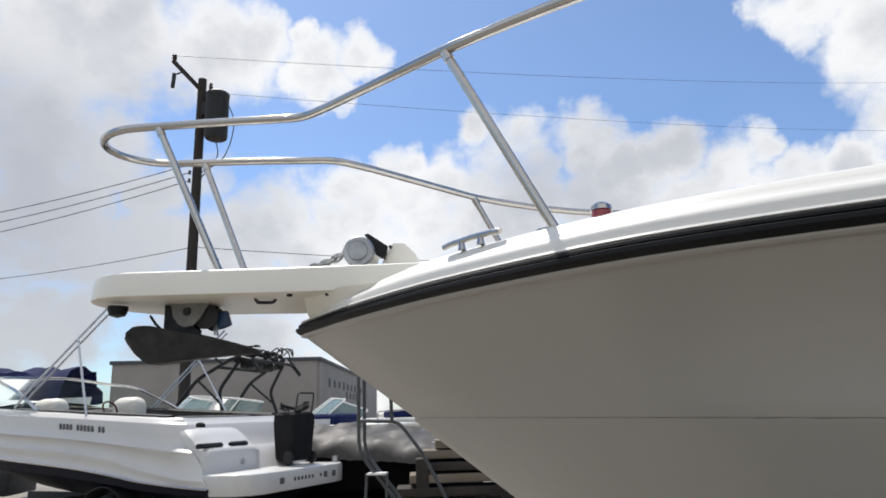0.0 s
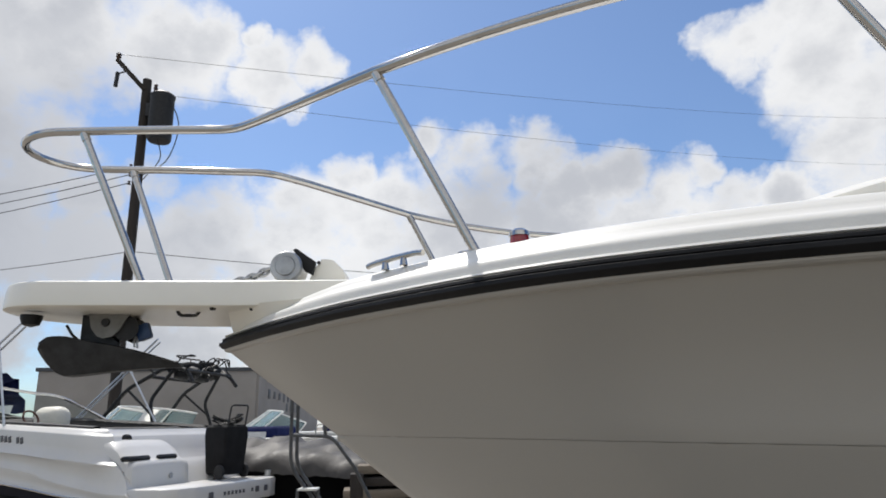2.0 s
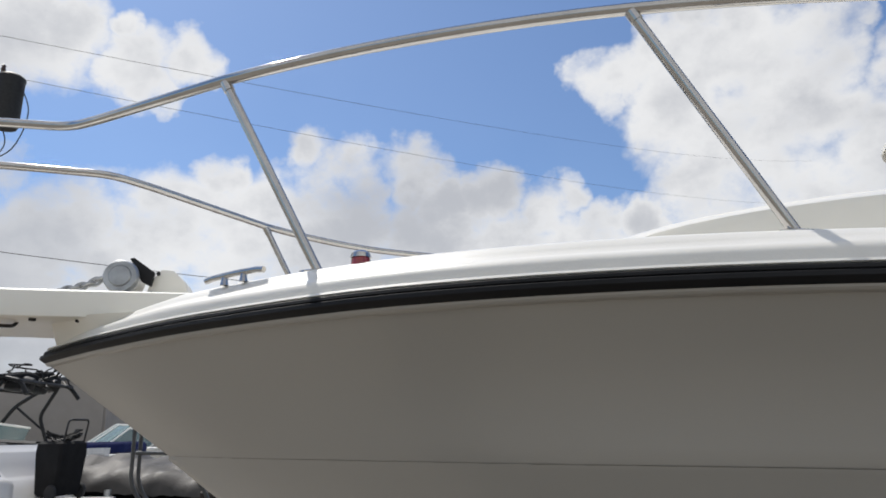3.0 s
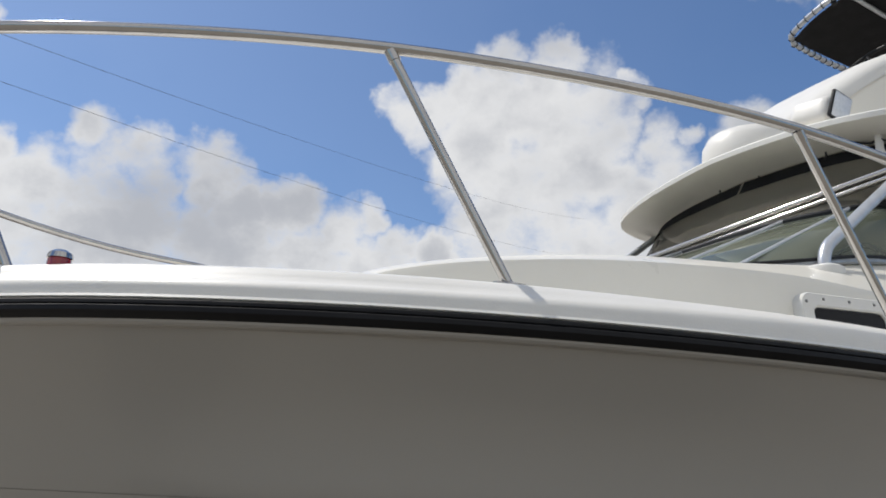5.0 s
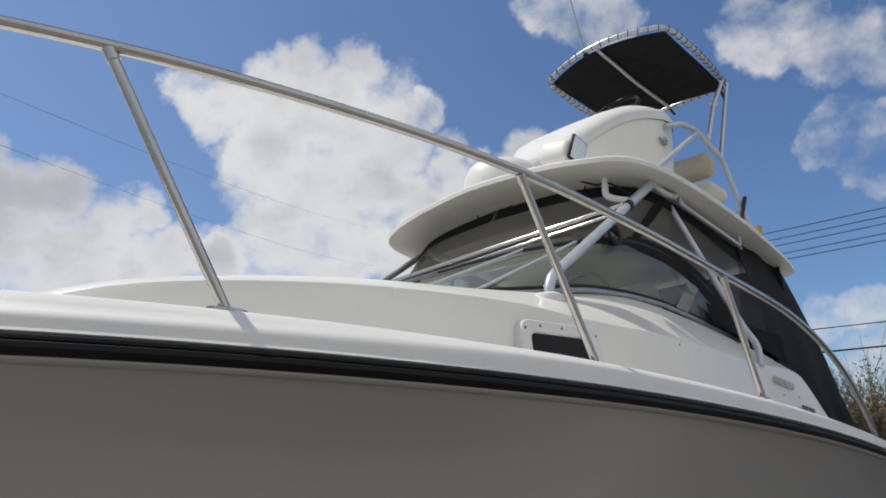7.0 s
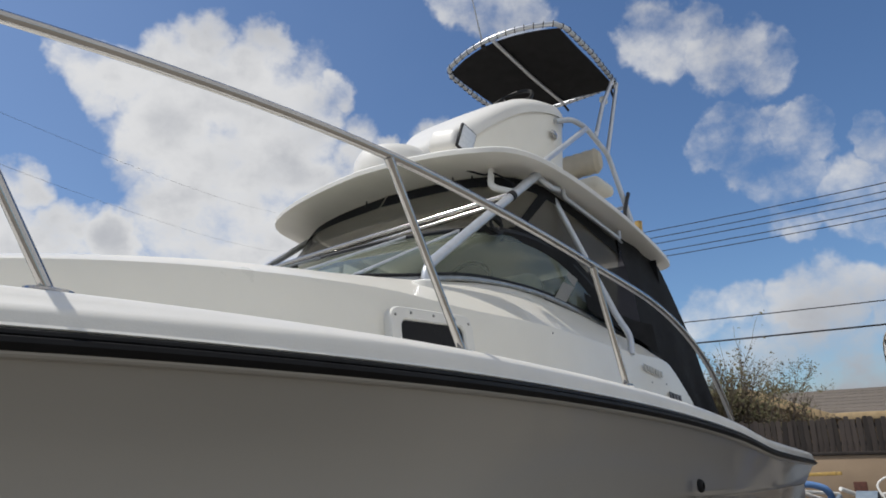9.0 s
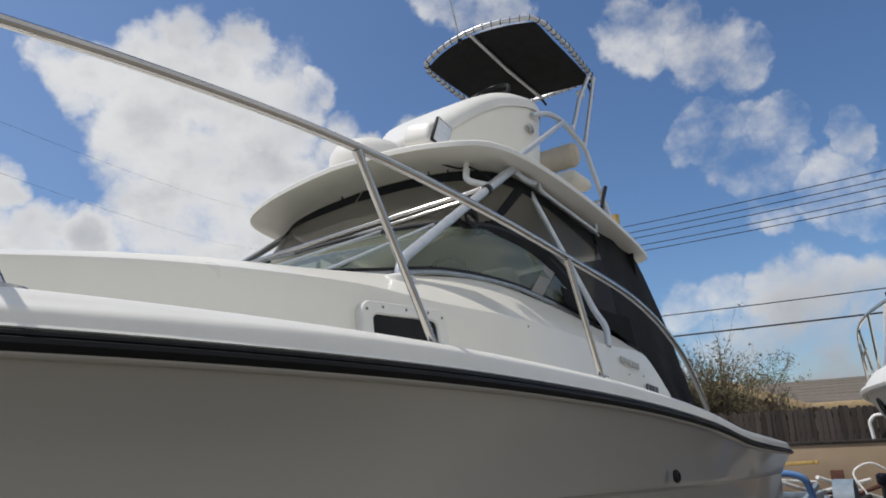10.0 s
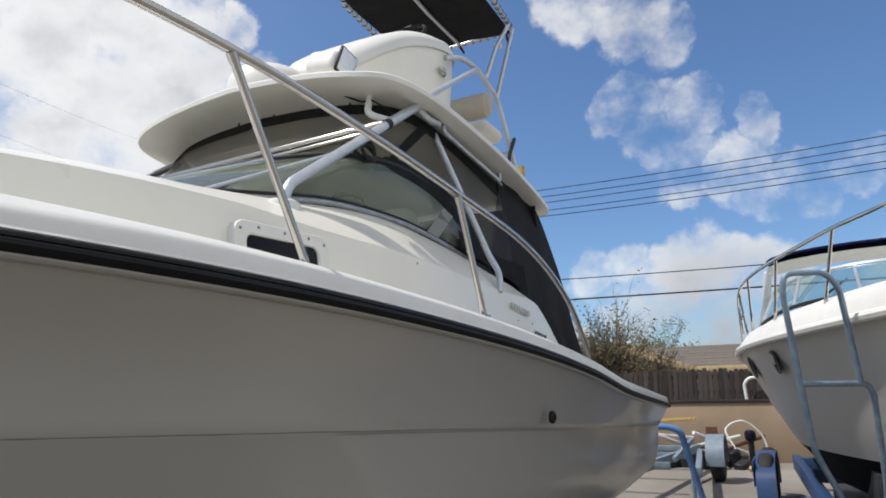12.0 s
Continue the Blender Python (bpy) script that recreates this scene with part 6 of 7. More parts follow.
def build_boarding_ladder():
    l = thing("boarding_ladder", Matrix(), "grey steel boarding steps with bent handrails", "ladder")
    r = 0.016
    for dy in (0.0, 0.10):
        part("handrail", tube(rounded([(-0.62 + dy * 0.3, 3.57 + dy, 1.95), (-0.65 + dy * 0.3, 3.72 + dy, 1.17), (-0.36 + dy * 0.3, 3.86 + dy, 0.76), (0.1, 4.1 + dy, 0.0)], 0.12), r, 10), LADDER_SHADED, l)
    part("handrail", tube(rounded([(-0.62, 3.67, 1.44), (-0.29, 3.71, 1.425), (-0.10, 3.79, 1.16), (0.10, 3.91, 0.75), (0.42, 4.1, 0.0)], 0.08), r, 10), LADDER_SHADED, l)
    part("upright", tube([(-0.35, 3.64, 1.80), (-0.345, 3.70, 1.43)], r, 10), LADDER_SHADED, l)
    for k in range(4):
        z = 0.98 - 0.25 * k
        part("tread", box((-0.50 + 0.17 * k, 3.80 + 0.07 * k, z), (0.17, 0.13, 0.02), 0.006), PVC if k == 0 else ALU_DULL, l, "white worn tread" if k == 0 else "")
    part("brace", tube([(-0.60, 3.82, 0.98), (-0.66, 3.84, 0.0)], 0.014, 8), LADDER_SHADED, l)
    part("brace", tube([(-0.42, 3.82, 0.98), (-0.44, 3.84, 0.0)], 0.014, 8), LADDER_SHADED, l)


def build_timber_stack():
    t = thing("timber_stack", pose(0.35, 6.4, 0, 0, 0, 8), "stacked pale and dark boards on blocks", "timber")
    for k, (z, mat) in enumerate(((0.10, BOARD_TAN), (0.25, POLE_WOOD), (0.40, BOARD_TAN), (0.55, POLE_WOOD), (0.70, BOARD_TAN), (0.84, POLE_WOOD), (0.98, BOARD_TAN), (1.10, BOARD_TAN))):
        part("board", box((0.05 * (k % 3), 0.04 * k, z), (2.9 - 0.22 * k, 0.5, 0.10), 0.012), mat, t)
    for x in (-0.8, 0.8):
        part("block", box((x, 0.05, 0.44), (0.16, 0.3, 1.0), 0.01), POLE_WOOD, t)


def build_utility_pole():
    p = thing("utility_pole", pose(-9.98, 19.0, 0), "dark wooden utility pole with transformer and crossarm", "utility pole")
    part("pole", tube([(0, 0, 0), (0, 0, 7), (0, 0, 13.5)], 0.19, 14, r2=0.15), POLE_WOOD, p)
    arm = part("crossarm", beam_box(None, (0.0, -0.12, 13.05), (-1.08, -0.15, 14.25), 0.12, 0.16), POLE_WOOD, p)
    part("insulator", lathe([(0.03, 0), (0.08, 0.02), (0.05, 0.08), (0.10, 0.12), (0.06, 0.18), (0.10, 0.22), (0.04, 0.30), (0.001, 0.31)], Matrix.Translation((-1.05, -0.15, 14.24)), 12), PORCELAIN, arm)
    part("hanging_fuse", tube([(-1.02, -0.15, 13.75), (-1.05, -0.15, 13.2)], 0.07, 10), IRON_DARK, arm)
    part("fuse_arm", tube([(-0.75, -0.15, 13.78), (-1.02, -0.15, 13.7)], 0.03, 8), IRON_DARK, arm)
    part("transformer", lathe([(0.05, -0.92), (0.36, -0.90), (0.40, -0.82), (0.40, 0.70), (0.42, 0.74), (0.42, 0.80), (0.30, 0.90), (0.05, 0.94)], Matrix.Translation((0.66, -0.1, 12.0)), 24), IRON_DARK, p, "dark grey transformer can")
    for y in (-0.25, 0.2):
        part("bushing", lathe([(0.05, 0), (0.08, 0.06), (0.05, 0.12), (0.08, 0.18), (0.05, 0.24), (0.07, 0.30), (0.02, 0.36)], Matrix.Translation((0.45, y, 12.85)), 10), PORCELAIN, p)
    part("bracket", beam_box(None, (0.1, -0.1, 12.3), (0.3, -0.1, 12.3), 0.1, 0.5), IRON_DARK, p)
    part("drop_wire", tube(glide([(1.0, -0.3, 12.6), (1.35, -0.2, 11.6), (1.0, -0.1, 10.4), (0.15, 0, 9.9)], 6), 0.018, 6), IRON_DARK, p)
    part("drop_wire", tube(glide([(0.7, -0.3, 11.1), (0.8, -0.2, 10.4), (0.15, 0, 9.7)], 6), 0.018, 6), IRON_DARK, p)
    for z in (9.6, 9.9, 10.2):
        part("spool", lathe([(0.06, -0.06), (0.03, 0), (0.06, 0.06)], Matrix.Translation((-0.22, -0.1, z)), 8), PORCELAIN, p)


def sag(a, b, drop, n=24):
    a, b = Vector(a), Vector(b)
    return [a.lerp(b, k / n) - Vector((0, 0, drop * 4 * (k / n) * (1 - k / n))) for k in range(n + 1)]


def build_wires():
    """Overhead lines: from the pole to both sides, and the bundle over the fence."""
    def wire_thing(a, b, drop, r, label):
        w = part("power_line", tube(sag(a, b, drop), r, 5), IRON_DARK)
        tagged(w, label, "cable", "overhead lines")
    lab = "thin black overhead power line"
    wire_thing((-11.05, 18.9, 14.5), (75, 85, 42), 1.5, 0.009, lab)
    wire_thing((-9.6, 18.9, 12.9), (75, 85, 35), 1.5, 0.008, lab)
    for z, e in ((10.2, 0.6), (9.9, 0.3), (9.6, 0.0)):
        wire_thing((-10.2, 18.9, z), (-46, 30, 11.0 + e * 1.6 + (z - 9.6)), 1.2, 0.015, lab)
    wire_thing((-10.1, 19, 7.2), (-46, 34, 11.0), 1.0, 0.013, lab)
    wire_thing((-9.8, 19, 7.2), (20, 44, 11.0), 0.6, 0.013, lab)
    # lines beyond the fence: five above, two below
    for z0, z1 in ((11.6, 11.5), (11.25, 11.1), (10.95, 10.75), (10.55, 10.3), (10.3, 9.95)):
        wire_thing((32, 46, z0 + 2.6), (36.5, -34, z1 + 2.6), 2.4, 0.022, lab)
    wire_thing((32, 40, 8.6), (36, -34, 7.4), 1.2, 0.025, lab)
    wire_thing((32, 40, 6.9), (36, -34, 6.1), 0.7, 0.04, "thick black overhead cable")


def build_warehouse():
    """Long low building with a dark coping; far corner runs away from the yard."""
    w = thing("warehouse", Matrix(), "long low grey-tan block building with dark coping", "building")
    A, B, C, D = Vector((-24.3, 38.2, 0)), Vector((-11.9, 40.6, 0)), Vector((-16.3, 80.4, 0)), Vector((-29.0, 78.0, 0))
    H = 5.0
    def wall(a, b, name):
        d = (b - a).normalized()
        part(name, beam_box(None, a + Vector((0, 0, H / 2)), b + Vector((0, 0, H / 2)), 0.3, H), WALL_GREY, w)
        part("coping", beam_box(None, a + Vector((0, 0, H + 0.06)) - d * 0.2, b + Vector((0, 0, H + 0.06)) + d * 0.2, 0.5, 0.22), TRIM_DARK, w, "dark metal coping")
    wall(A, B, "front_wall")
    wall(B, C, "side_wall")
    wall(C, D, "rear_wall")
    wall(D, A, "side_wall")
    part("roof", prism([(p.x, p.y) for p in (A, B, C, D)], 0.2, Matrix.Translation((0, 0, H - 0.2))), TRIM_DARK, w)
    # unreadable sign letters on the side wall
    d = (C - B).normalized()
    nrm = Vector((d.y, -d.x, 0))
    k = 0
    for row, z in ((0, 3.7), (1, 3.0)):
        for j in range(9 if row == 0 else 4):
            p = B + d * (4.0 + (2.4 * j if row == 0 else 9 + 2.2 * j)) + nrm * 0.17 + Vector((0, 0, z))
            part("wall_letter", box(p, (0.9, 0.04, 0.5 if (j * 7) % 3 else 0.62), 0.01, d.to_track_quat("X", "Z").to_matrix().to_4x4()), TRIM_DARK, w)


build_runabout()
build_cart()
build_blue_covered_boat()
build_tower_boat()
build_far_boat((-4.4, 18.6, 0.12), 200, 6.0, 1.15, "white cabin boat with pale windscreen and blue cover", "screen")
build_far_boat((-2.9, 16.2, 0), -12, 6.4, 1.2, "long white boat with a dark blue cockpit cover", "cover")
build_grey_covered_boat()
build_boarding_ladder()
build_timber_stack()
build_utility_pole()
build_wires()
build_warehouse()


# ---- the far end of the yard: fence, house, bush, second cruiser, trailers ----
def build_fence():
    wall_ob = thing("block_wall", pose(16.9, 0, 0), "tan stucco block wall with a wooden fence on it", "wall", kind="structure")
    part("wall_body", box((0.0, 0, 0.585), (0.2, 40, 1.17), 0.01), STUCCO, wall_ob)
    part("wall_cap", box((0.0, 0, 1.20), (0.26, 40, 0.06), 0.01), FENCE, wall_ob)
    for y in (-12, -7, 0.55, 6, 12):
        part("pier", box((-0.03, y, 0.62), (0.34, 0.36, 1.25), 0.012), STUCCO, wall_ob)
    fence = thing("board_fence", pose(17.0, 0, 1.23), "weathered dark brown vertical board fence", "fence", kind="structure")
    board = []
    for k in range(4):
        bm = prism([(-0.047, 0), (0.047, 0), (0.047, 0.60 + 0.012 * k), (0.028, 0.64 + 0.01 * k), (-0.033, 0.635 + 0.012 * k), (-0.047, 0.61)], 0.018, pose(0, 0, 0, 90, 0, 90))
        mesh = bpy.data.meshes.new("fence_board")
        bm.to_mesh(mesh)
        bm.free()
        mesh.materials.append(FENCE)
        board.append(mesh)
    for i in range(150):
        y = -5.0 + 0.103 * i
        shared("fence_board", board[random.randrange(4)], fence, pose(random.uniform(-0.008, 0.008), y, random.uniform(-0.05, 0.0), random.uniform(-1.6, 1.6), 0, random.uniform(-2, 2)))
    for z in (0.15, 0.48):
        part("fence_rail", box((0.04, 2.7, z), (0.04, 15.6, 0.08), 0.004), FENCE, fence)


def build_house():
    h = thing("house", pose(29.0, -1.0, 0, 0, 0, 4), "single-storey tan house with a brown shingle roof", "house")
    part("wall", box((0, 0, 1.1), (8, 18, 2.2), 0.02), STUCCO, h)
    def roof_pt(u, v):
        return Vector((-4.6 + 4.6 * u, -9.6 + 19.2 * v, 2.05 + 0.91 * u))
    part("roof", slab([[roof_pt(0, 0), roof_pt(0, 1)], [roof_pt(1, 0), roof_pt(1, 1)]], 0.06), SHINGLE, h)
    part("roof", slab([[(4.6, -9.6, 2.05), (4.6, 9.6, 2.05)], [(0, -9.6, 2.96), (0, 9.6, 2.96)]], 0.06), SHINGLE, h)
    # courses of shingles on the slope towards the yard
    one = box((0, 0, 0), (0.30, 1.0, 0.02), 0.0)
    mesh = bpy.data.meshes.new("shingle")
    one.to_mesh(mesh)
    one.free()
    mesh.materials.append(SHINGLE)
    tilt = math.degrees(math.atan2(0.91, 4.6))
    for i in range(15):
        for j in range(18):
            p = roof_pt((i + 0.5) / 15, (j + 0.5 + 0.3 * (i % 2)) / 18.6)
            shared("shingle", mesh, h, Matrix.Translation(p + Vector((0, 0, 0.055 + 0.004 * (i % 2)))) @ pose(0, 0, 0, 0, -tilt, 0))
    part("fascia", beam_box(None, (-4.65, -9.7, 2.03), (-4.65, 9.7, 2.03), 0.05, 0.20), FASCIA, h)
    # gable of a lower wing towards the yard, seen edge on
    part("wing_barge_board", beam_box(None, (-6.7, 1.29, 1.93), (-6.7, 3.55, 2.84), 0.16, 0.24), FASCIA, h, "pale tan barge board")
    part("wing_wall", prism([(1.2, 0.0), (8.5, 0.0), (8.5, 1.0), (3.5, 2.72), (1.2, 1.82)], 0.2, Matrix.Translation((-6.0, 0, 0)) @ pose(0, 0, 0, 90, 0, 90)), STUCCO, h)
    part("wing_roof", slab([[(-6.75, 1.2, 1.98), (-1.0, 1.2, 2.0)], [(-6.75, 3.55, 2.90), (-1.0, 3.55, 2.92)], [(-6.75, 8.6, 1.1), (-1.0, 8.6, 1.12)]], 0.05), SHINGLE, h)
    vent = part("roof_vent", tube([(-3.2, -0.6, 2.25), (-3.2, -0.6, 2.78)], 0.06, 8), IRON_DARK, h)
    part("vent_cap", tube([(-3.2, -0.45, 2.82), (-3.2, -0.75, 2.78)], 0.07, 8), IRON_DARK, vent)
    part("roof_vent", tube([(-3.0, -0.85, 2.30), (-3.0, -0.85, 2.65)], 0.05, 8), IRON_DARK, h)


def build_bush(name, loc, height, spread_r, stems, leaf_n, seed, label):
    rnd = random.Random(seed)
    b = thing(name, Matrix.Translation(loc), label, "bush")
    wood, leaves = bmesh.new(), bmesh.new()
    def leaf(p, s):
        d = Vector((rnd.uniform(-1, 1), rnd.uniform(-1, 1), rnd.uniform(-0.4, 1))).normalized()
        e = d.orthogonal().normalized()
        q = [p, p + d * s * 0.5 + e * s * 0.28, p + d * s, p + d * s * 0.5 - e * s * 0.28]
        leaves.faces.new([leaves.verts.new(v) for v in q])
    tips = []
    def grow(p, d, length, r, depth):
        pts = [p]
        for k in range(4):
            d = (d + Vector((rnd.uniform(-1, 1), rnd.uniform(-1, 1), rnd.uniform(-0.4, 0.6))) * 0.16).normalized()
            p = p + d * length / 4
            pts.append(p)
        tube(pts, r, 5 if depth else 6, bm=wood, r2=r * 0.45)
        tips.extend(pts[2:])
        if depth < 3:
            for k in range(3 if depth < 2 else 2):
                a = rnd.uniform(0.35, 1.0)
                nd = (d + Vector((rnd.uniform(-1, 1), rnd.uniform(-1, 1), rnd.uniform(-0.2, 0.9))) * 0.55).normalized()
                grow(pts[0].lerp(pts[-1], a), nd, length * rnd.uniform(0.5, 0.72), r * 0.55, depth + 1)
    for k in range(stems):
        a, q = rnd.uniform(0, math.tau), rnd.uniform(0, spread_r)
        base = Vector((q * math_cos(a) * 0.6, q * math_sin(a), 0.0))
        grow(base, Vector((rnd.uniform(-0.35, 0.35), rnd.uniform(-0.35, 0.35), 1)).normalized(), height * rnd.uniform(0.42, 0.62), 0.03, 0)
    for k in range(leaf_n):
        p = tips[rnd.randrange(len(tips))]
        if p.z > height * 0.78 and rnd.random() < 0.7:
            continue
        leaf(p + Vector((rnd.gauss(0, 0.10), rnd.gauss(0, 0.10), rnd.gauss(0, 0.08))), rnd.uniform(0.05, 0.12))
    part("twig_tangle", wood, BARK, b, "thin bare twigs")
    part("leaf_cover", leaves, LEAF, b, "sparse dry green leaves")


def build_cruiser():
    """Express cruiser on its trailer; bow towards -x."""
    c = thing("cruiser", Matrix(), "white express cruiser with bow rail and blue canvas top", "boat")
    X = [5.3, 5.7, 6.3, 7.0, 7.8, 8.6, 9.4, 10.3, 11.5, 13.4]
    B = [0.0, 0.33, 0.66, 0.98, 1.29, 1.51, 1.62, 1.66, 1.66, 1.60]
    Y0 = -3.82
    def sh(x):
        return 1.95 - 0.020 * (x - 5.3)
    def half(x, k=1.0, off=0.0):
        return curve_at(X, B, max(5.3, x - off)) * k
    n = 44
    prof = [(1.0, 0.0, 0.0), (0.992, 0.05, -0.03), (0.945, 0.10, -0.20), (0.855, 0.32, -0.50), (0.857, 0.34, -0.515), (0.765, 0.50, -0.80), (0.715, 0.62, -0.96)]
    low = [(0.715, 0.62, -0.96), (0.67, 0.80, -1.05), (0.55, 1.1, -1.32), (0.0, 1.4, -1.47)]
    def skin(profile, sign):
        return [[(x, Y0 + sign * half(x, k, off * 1.0), sh(x) + dz) for x in [5.3 + off * 0.8 + (13.4 - 5.3 - off * 0.8) * (i / n) ** 1.3 for i in range(n + 1)]] for k, off, dz in profile]
    bm = bmesh.new()
    for s in (1, -1):
        loft(skin(prof, s), bm)
    hull = part("topside", bm, GEL_CRUISER_GREYED, c, "white hull side, shade greyed into its colour", angle=30)
    bm = bmesh.new()
    for s in (1, -1):
        loft(skin(low, s), bm)
    part("bottom", bm, BOTTOM_BLACK, c, "black painted bottom")
    bm = loft([[(13.4, Y0 + half(13.4, k) , sh(13.4) + dz) for k, o, dz in prof + low[1:]], [(13.4, Y0 - half(13.4, k), sh(13.4) + dz) for k, o, dz in prof + low[1:]]])
    part("transom", bm, GEL_CRUISER_GREYED, c)
    rows = []
    for i in range(31):
        x = 5.32 + 7.9 * i / 30
        w = half(x)
        crown = 0.10 * min(1, (x - 5.3) / 1.5)
        rows.append([(x, Y0 + s * w * k, sh(x) + 0.012 + dz + crown * (1 - k * k)) for s, k, dz in ((-1, 1.0, 0.0), (-1, 0.99, 0.04), (-1, 0.95, 0.11), (-1, 0.88, 0.15), (-1, 0.5, 0.16), (1, 0.0, 0.16), (1, 0.5, 0.16), (1, 0.88, 0.15), (1, 0.95, 0.11), (1, 0.99, 0.04), (1, 1.0, 0.0))])
    part("deck", loft(rows), GEL_TOP, c, "white foredeck")
    part("rub_strip", tube([(x, Y0 + half(x) + 0.012, sh(x) - 0.02) for x in [5.35 + 8 * i / 40 for i in range(41)]], 0.034, 8), GEL_TOP, c)
    for x in (7.95, 8.9):
        y = Y0 + half(x, 0.945, 0.10) + 0.004
        p = part("porthole", lathe([(0.07, 0.0), (0.115, 0.004), (0.12, 0.018), (0.09, 0.022), (0.085, 0.010), (0.001, 0.009)], Matrix.Translation((x, y + 0.004, sh(x) - 0.20)) @ pose(0, 0, 0, -108, 0, 8) @ Matrix.Diagonal((1.25, 0.85, 0.4, 1)), 24), DARK_GLASS, c, "dark oval porthole")
        part("porthole_rim", tube([Matrix.Translation((x, y + 0.014, sh(x) - 0.20)) @ pose(0, 0, 0, -108, 0, 8) @ Vector((0.145 * math_cos(a), 0.10 * math_sin(a), 0)) for a in (math.tau * k / 20 for k in range(20))], 0.006, 6, closed=True), IRON_DARK, p)
    # windscreen, canvas top
    base = glide([(11.3, Y0 + 1.40, 2.12), (9.9, Y0 + 1.38, 2.17), (9.0, Y0 + 1.05, 2.26), (8.55, Y0 + 0.5, 2.30), (8.45, Y0, 2.31), (8.55, Y0 - 0.5, 2.30), (9.0, Y0 - 1.05, 2.26), (9.9, Y0 - 1.38, 2.17), (11.3, Y0 - 1.40, 2.12)], 4)
    top = glide([(11.5, Y0 + 1.30, 2.40), (10.5, Y0 + 1.24, 2.58), (9.85, Y0 + 0.95, 2.66), (9.5, Y0 + 0.45, 2.70), (9.42, Y0, 2.70), (9.5, Y0 - 0.45, 2.70), (9.85, Y0 - 0.95, 2.66), (10.5, Y0 - 1.24, 2.58), (11.5, Y0 - 1.30, 2.40)], 4)
    ws = part("windscreen", loft([base, top]), GLASS_FAR, c, "pale blue-green windscreen glass")
    part("windscreen_rim", tube(top, 0.022, 8), ALU, ws)
    part("windscreen_base", tube(base, 0.02, 8), BLACK, ws)
    for k in (4, 8, 12, 16, 20, 24, 28):
        part("mullion", tube([base[k], top[k]], 0.016, 6), ALU, ws)
    part("wiper", tube([(8.7, Y0 + 0.75, 2.34), (9.2, Y0 + 0.55, 2.52)], 0.012, 6), BLACK, ws)
    rows = []
    for i in range(9):
        x = 10.0 + 0.9 * i / 8
        rows.append([(x, Y0 + 1.27 * math_sin(a), 2.90 + 0.14 * math_cos(a) - 0.002 * i) for a in (radians(-90 + 18 * j) for j in range(11))])
    part("canvas_top", slab(rows, 0.02), CANVAS_BLUE, c, "navy canvas top")
    rows = [[(x, Y0 + 1.25 * math_sin(a), 2.825 + 0.13 * math_cos(a)) for a in (radians(-88 + 17.6 * j) for j in range(11))] for x in (10.02, 10.88)]
    part("canvas_front", loft(rows), PVC, c)
    for s in (1, -1):
        part("arch_post", tube([(11.0, Y0 + s * 1.42, 2.1), (10.6, Y0 + s * 1.27, 2.86)], 0.05, 8), GEL_TOP, c)
        part("canvas_pole", tube([(9.9, Y0 + s * 1.42, 2.12), (10.0, Y0 + s * 1.25, 2.84)], 0.016, 8), ALU, c)
    # bow rail: low at its aft end, curved down
    line = [(5.15, Y0, 2.52), (5.4, Y0 + 0.36, 2.53)] + [(x, Y0 + half(x) * 0.97, sh(x) + h) for x, h in ((6.0, 0.60), (6.6, 0.605), (7.0, 0.60), (7.5, 0.60), (8.0, 0.60), (8.5, 0.595), (9.0, 0.58), (9.5, 0.52), (9.8, 0.40), (9.92, 0.24), (9.96, 0.10))]
    g = glide(line, 5)
    rail = part("bow_rail", tube([p + Vector((0, 2 * (Y0 - p.y), 0)) for p in g[::-1]][:-1] + g, 0.015, 8), STEEL, c, "stainless bow rail")
    g2 = [Vector((p.x + 0.03, Y0 + (p.y - Y0) * 0.99, p.z - 0.26 * min(1, max(0, (p.z - 2.05) / 0.5)))) for p in g[40:-6]]
    part("lower_rail", tube(g2, 0.010, 6), STEEL, rail)
    tops = [curve_at([p[0] for p in line], [p[k] for p in line], x) for k in (1, 2) for x in (5.9, 6.6, 7.5, 8.35, 9.1)]
    for k, (x, xf) in enumerate(((5.9, 6.15), (6.6, 6.9), (7.5, 7.85), (8.35, 8.75), (9.1, 9.4))):
        for s in (1, -1):
            part("stanchion", tube([(xf, Y0 + s * half(xf, 0.93), sh(xf) + 0.11), (x, Y0 + s * (tops[k] - Y0), tops[k + 5])], 0.012, 6), STEEL, rail)
    # trailer
    tr = thing("cruiser_trailer", Matrix(), "blue steel trailer under the cruiser", "trailer")
    for s in (1, -1):
        part("side_beam", beam_box(None, (6.2, Y0 + s * 0.8, 0.38), (13.2, Y0 + s * 1.25, 0.38), 0.10, 0.20), NAVY_PAINT, tr)
        part("fender", slab([[(11.6 + 0.95 * math_cos(a), Y0 + s * (1.46 + d), 0.16 + 0.50 * math_sin(a) ** 0.5) for d in (0.0, 0.22)] for a in (math.pi * k / 12 for k in range(13))], 0.012), NAVY_PAINT, tr)
        part("fender_skirt", box((11.1, Y0 + s * 1.70, 0.46), (0.7, 0.02, 0.30), 0.01), NAVY_PAINT, tr)
        part("side_lamp", lathe([(0.001, 0.03), (0.03, 0.025), (0.04, 0.0)], Matrix.Translation((10.75, Y0 + s * 1.715, 0.52)) @ pose(0, 0, 0, -90 * s, 0, 0), 12), WOOD_GOLD, tr, "amber marker lamp")
        for x in (11.1, 12.0):
            wheel_parts(tr, (x, Y0 + s * 1.565, 0.34), 0.34, 0.18)
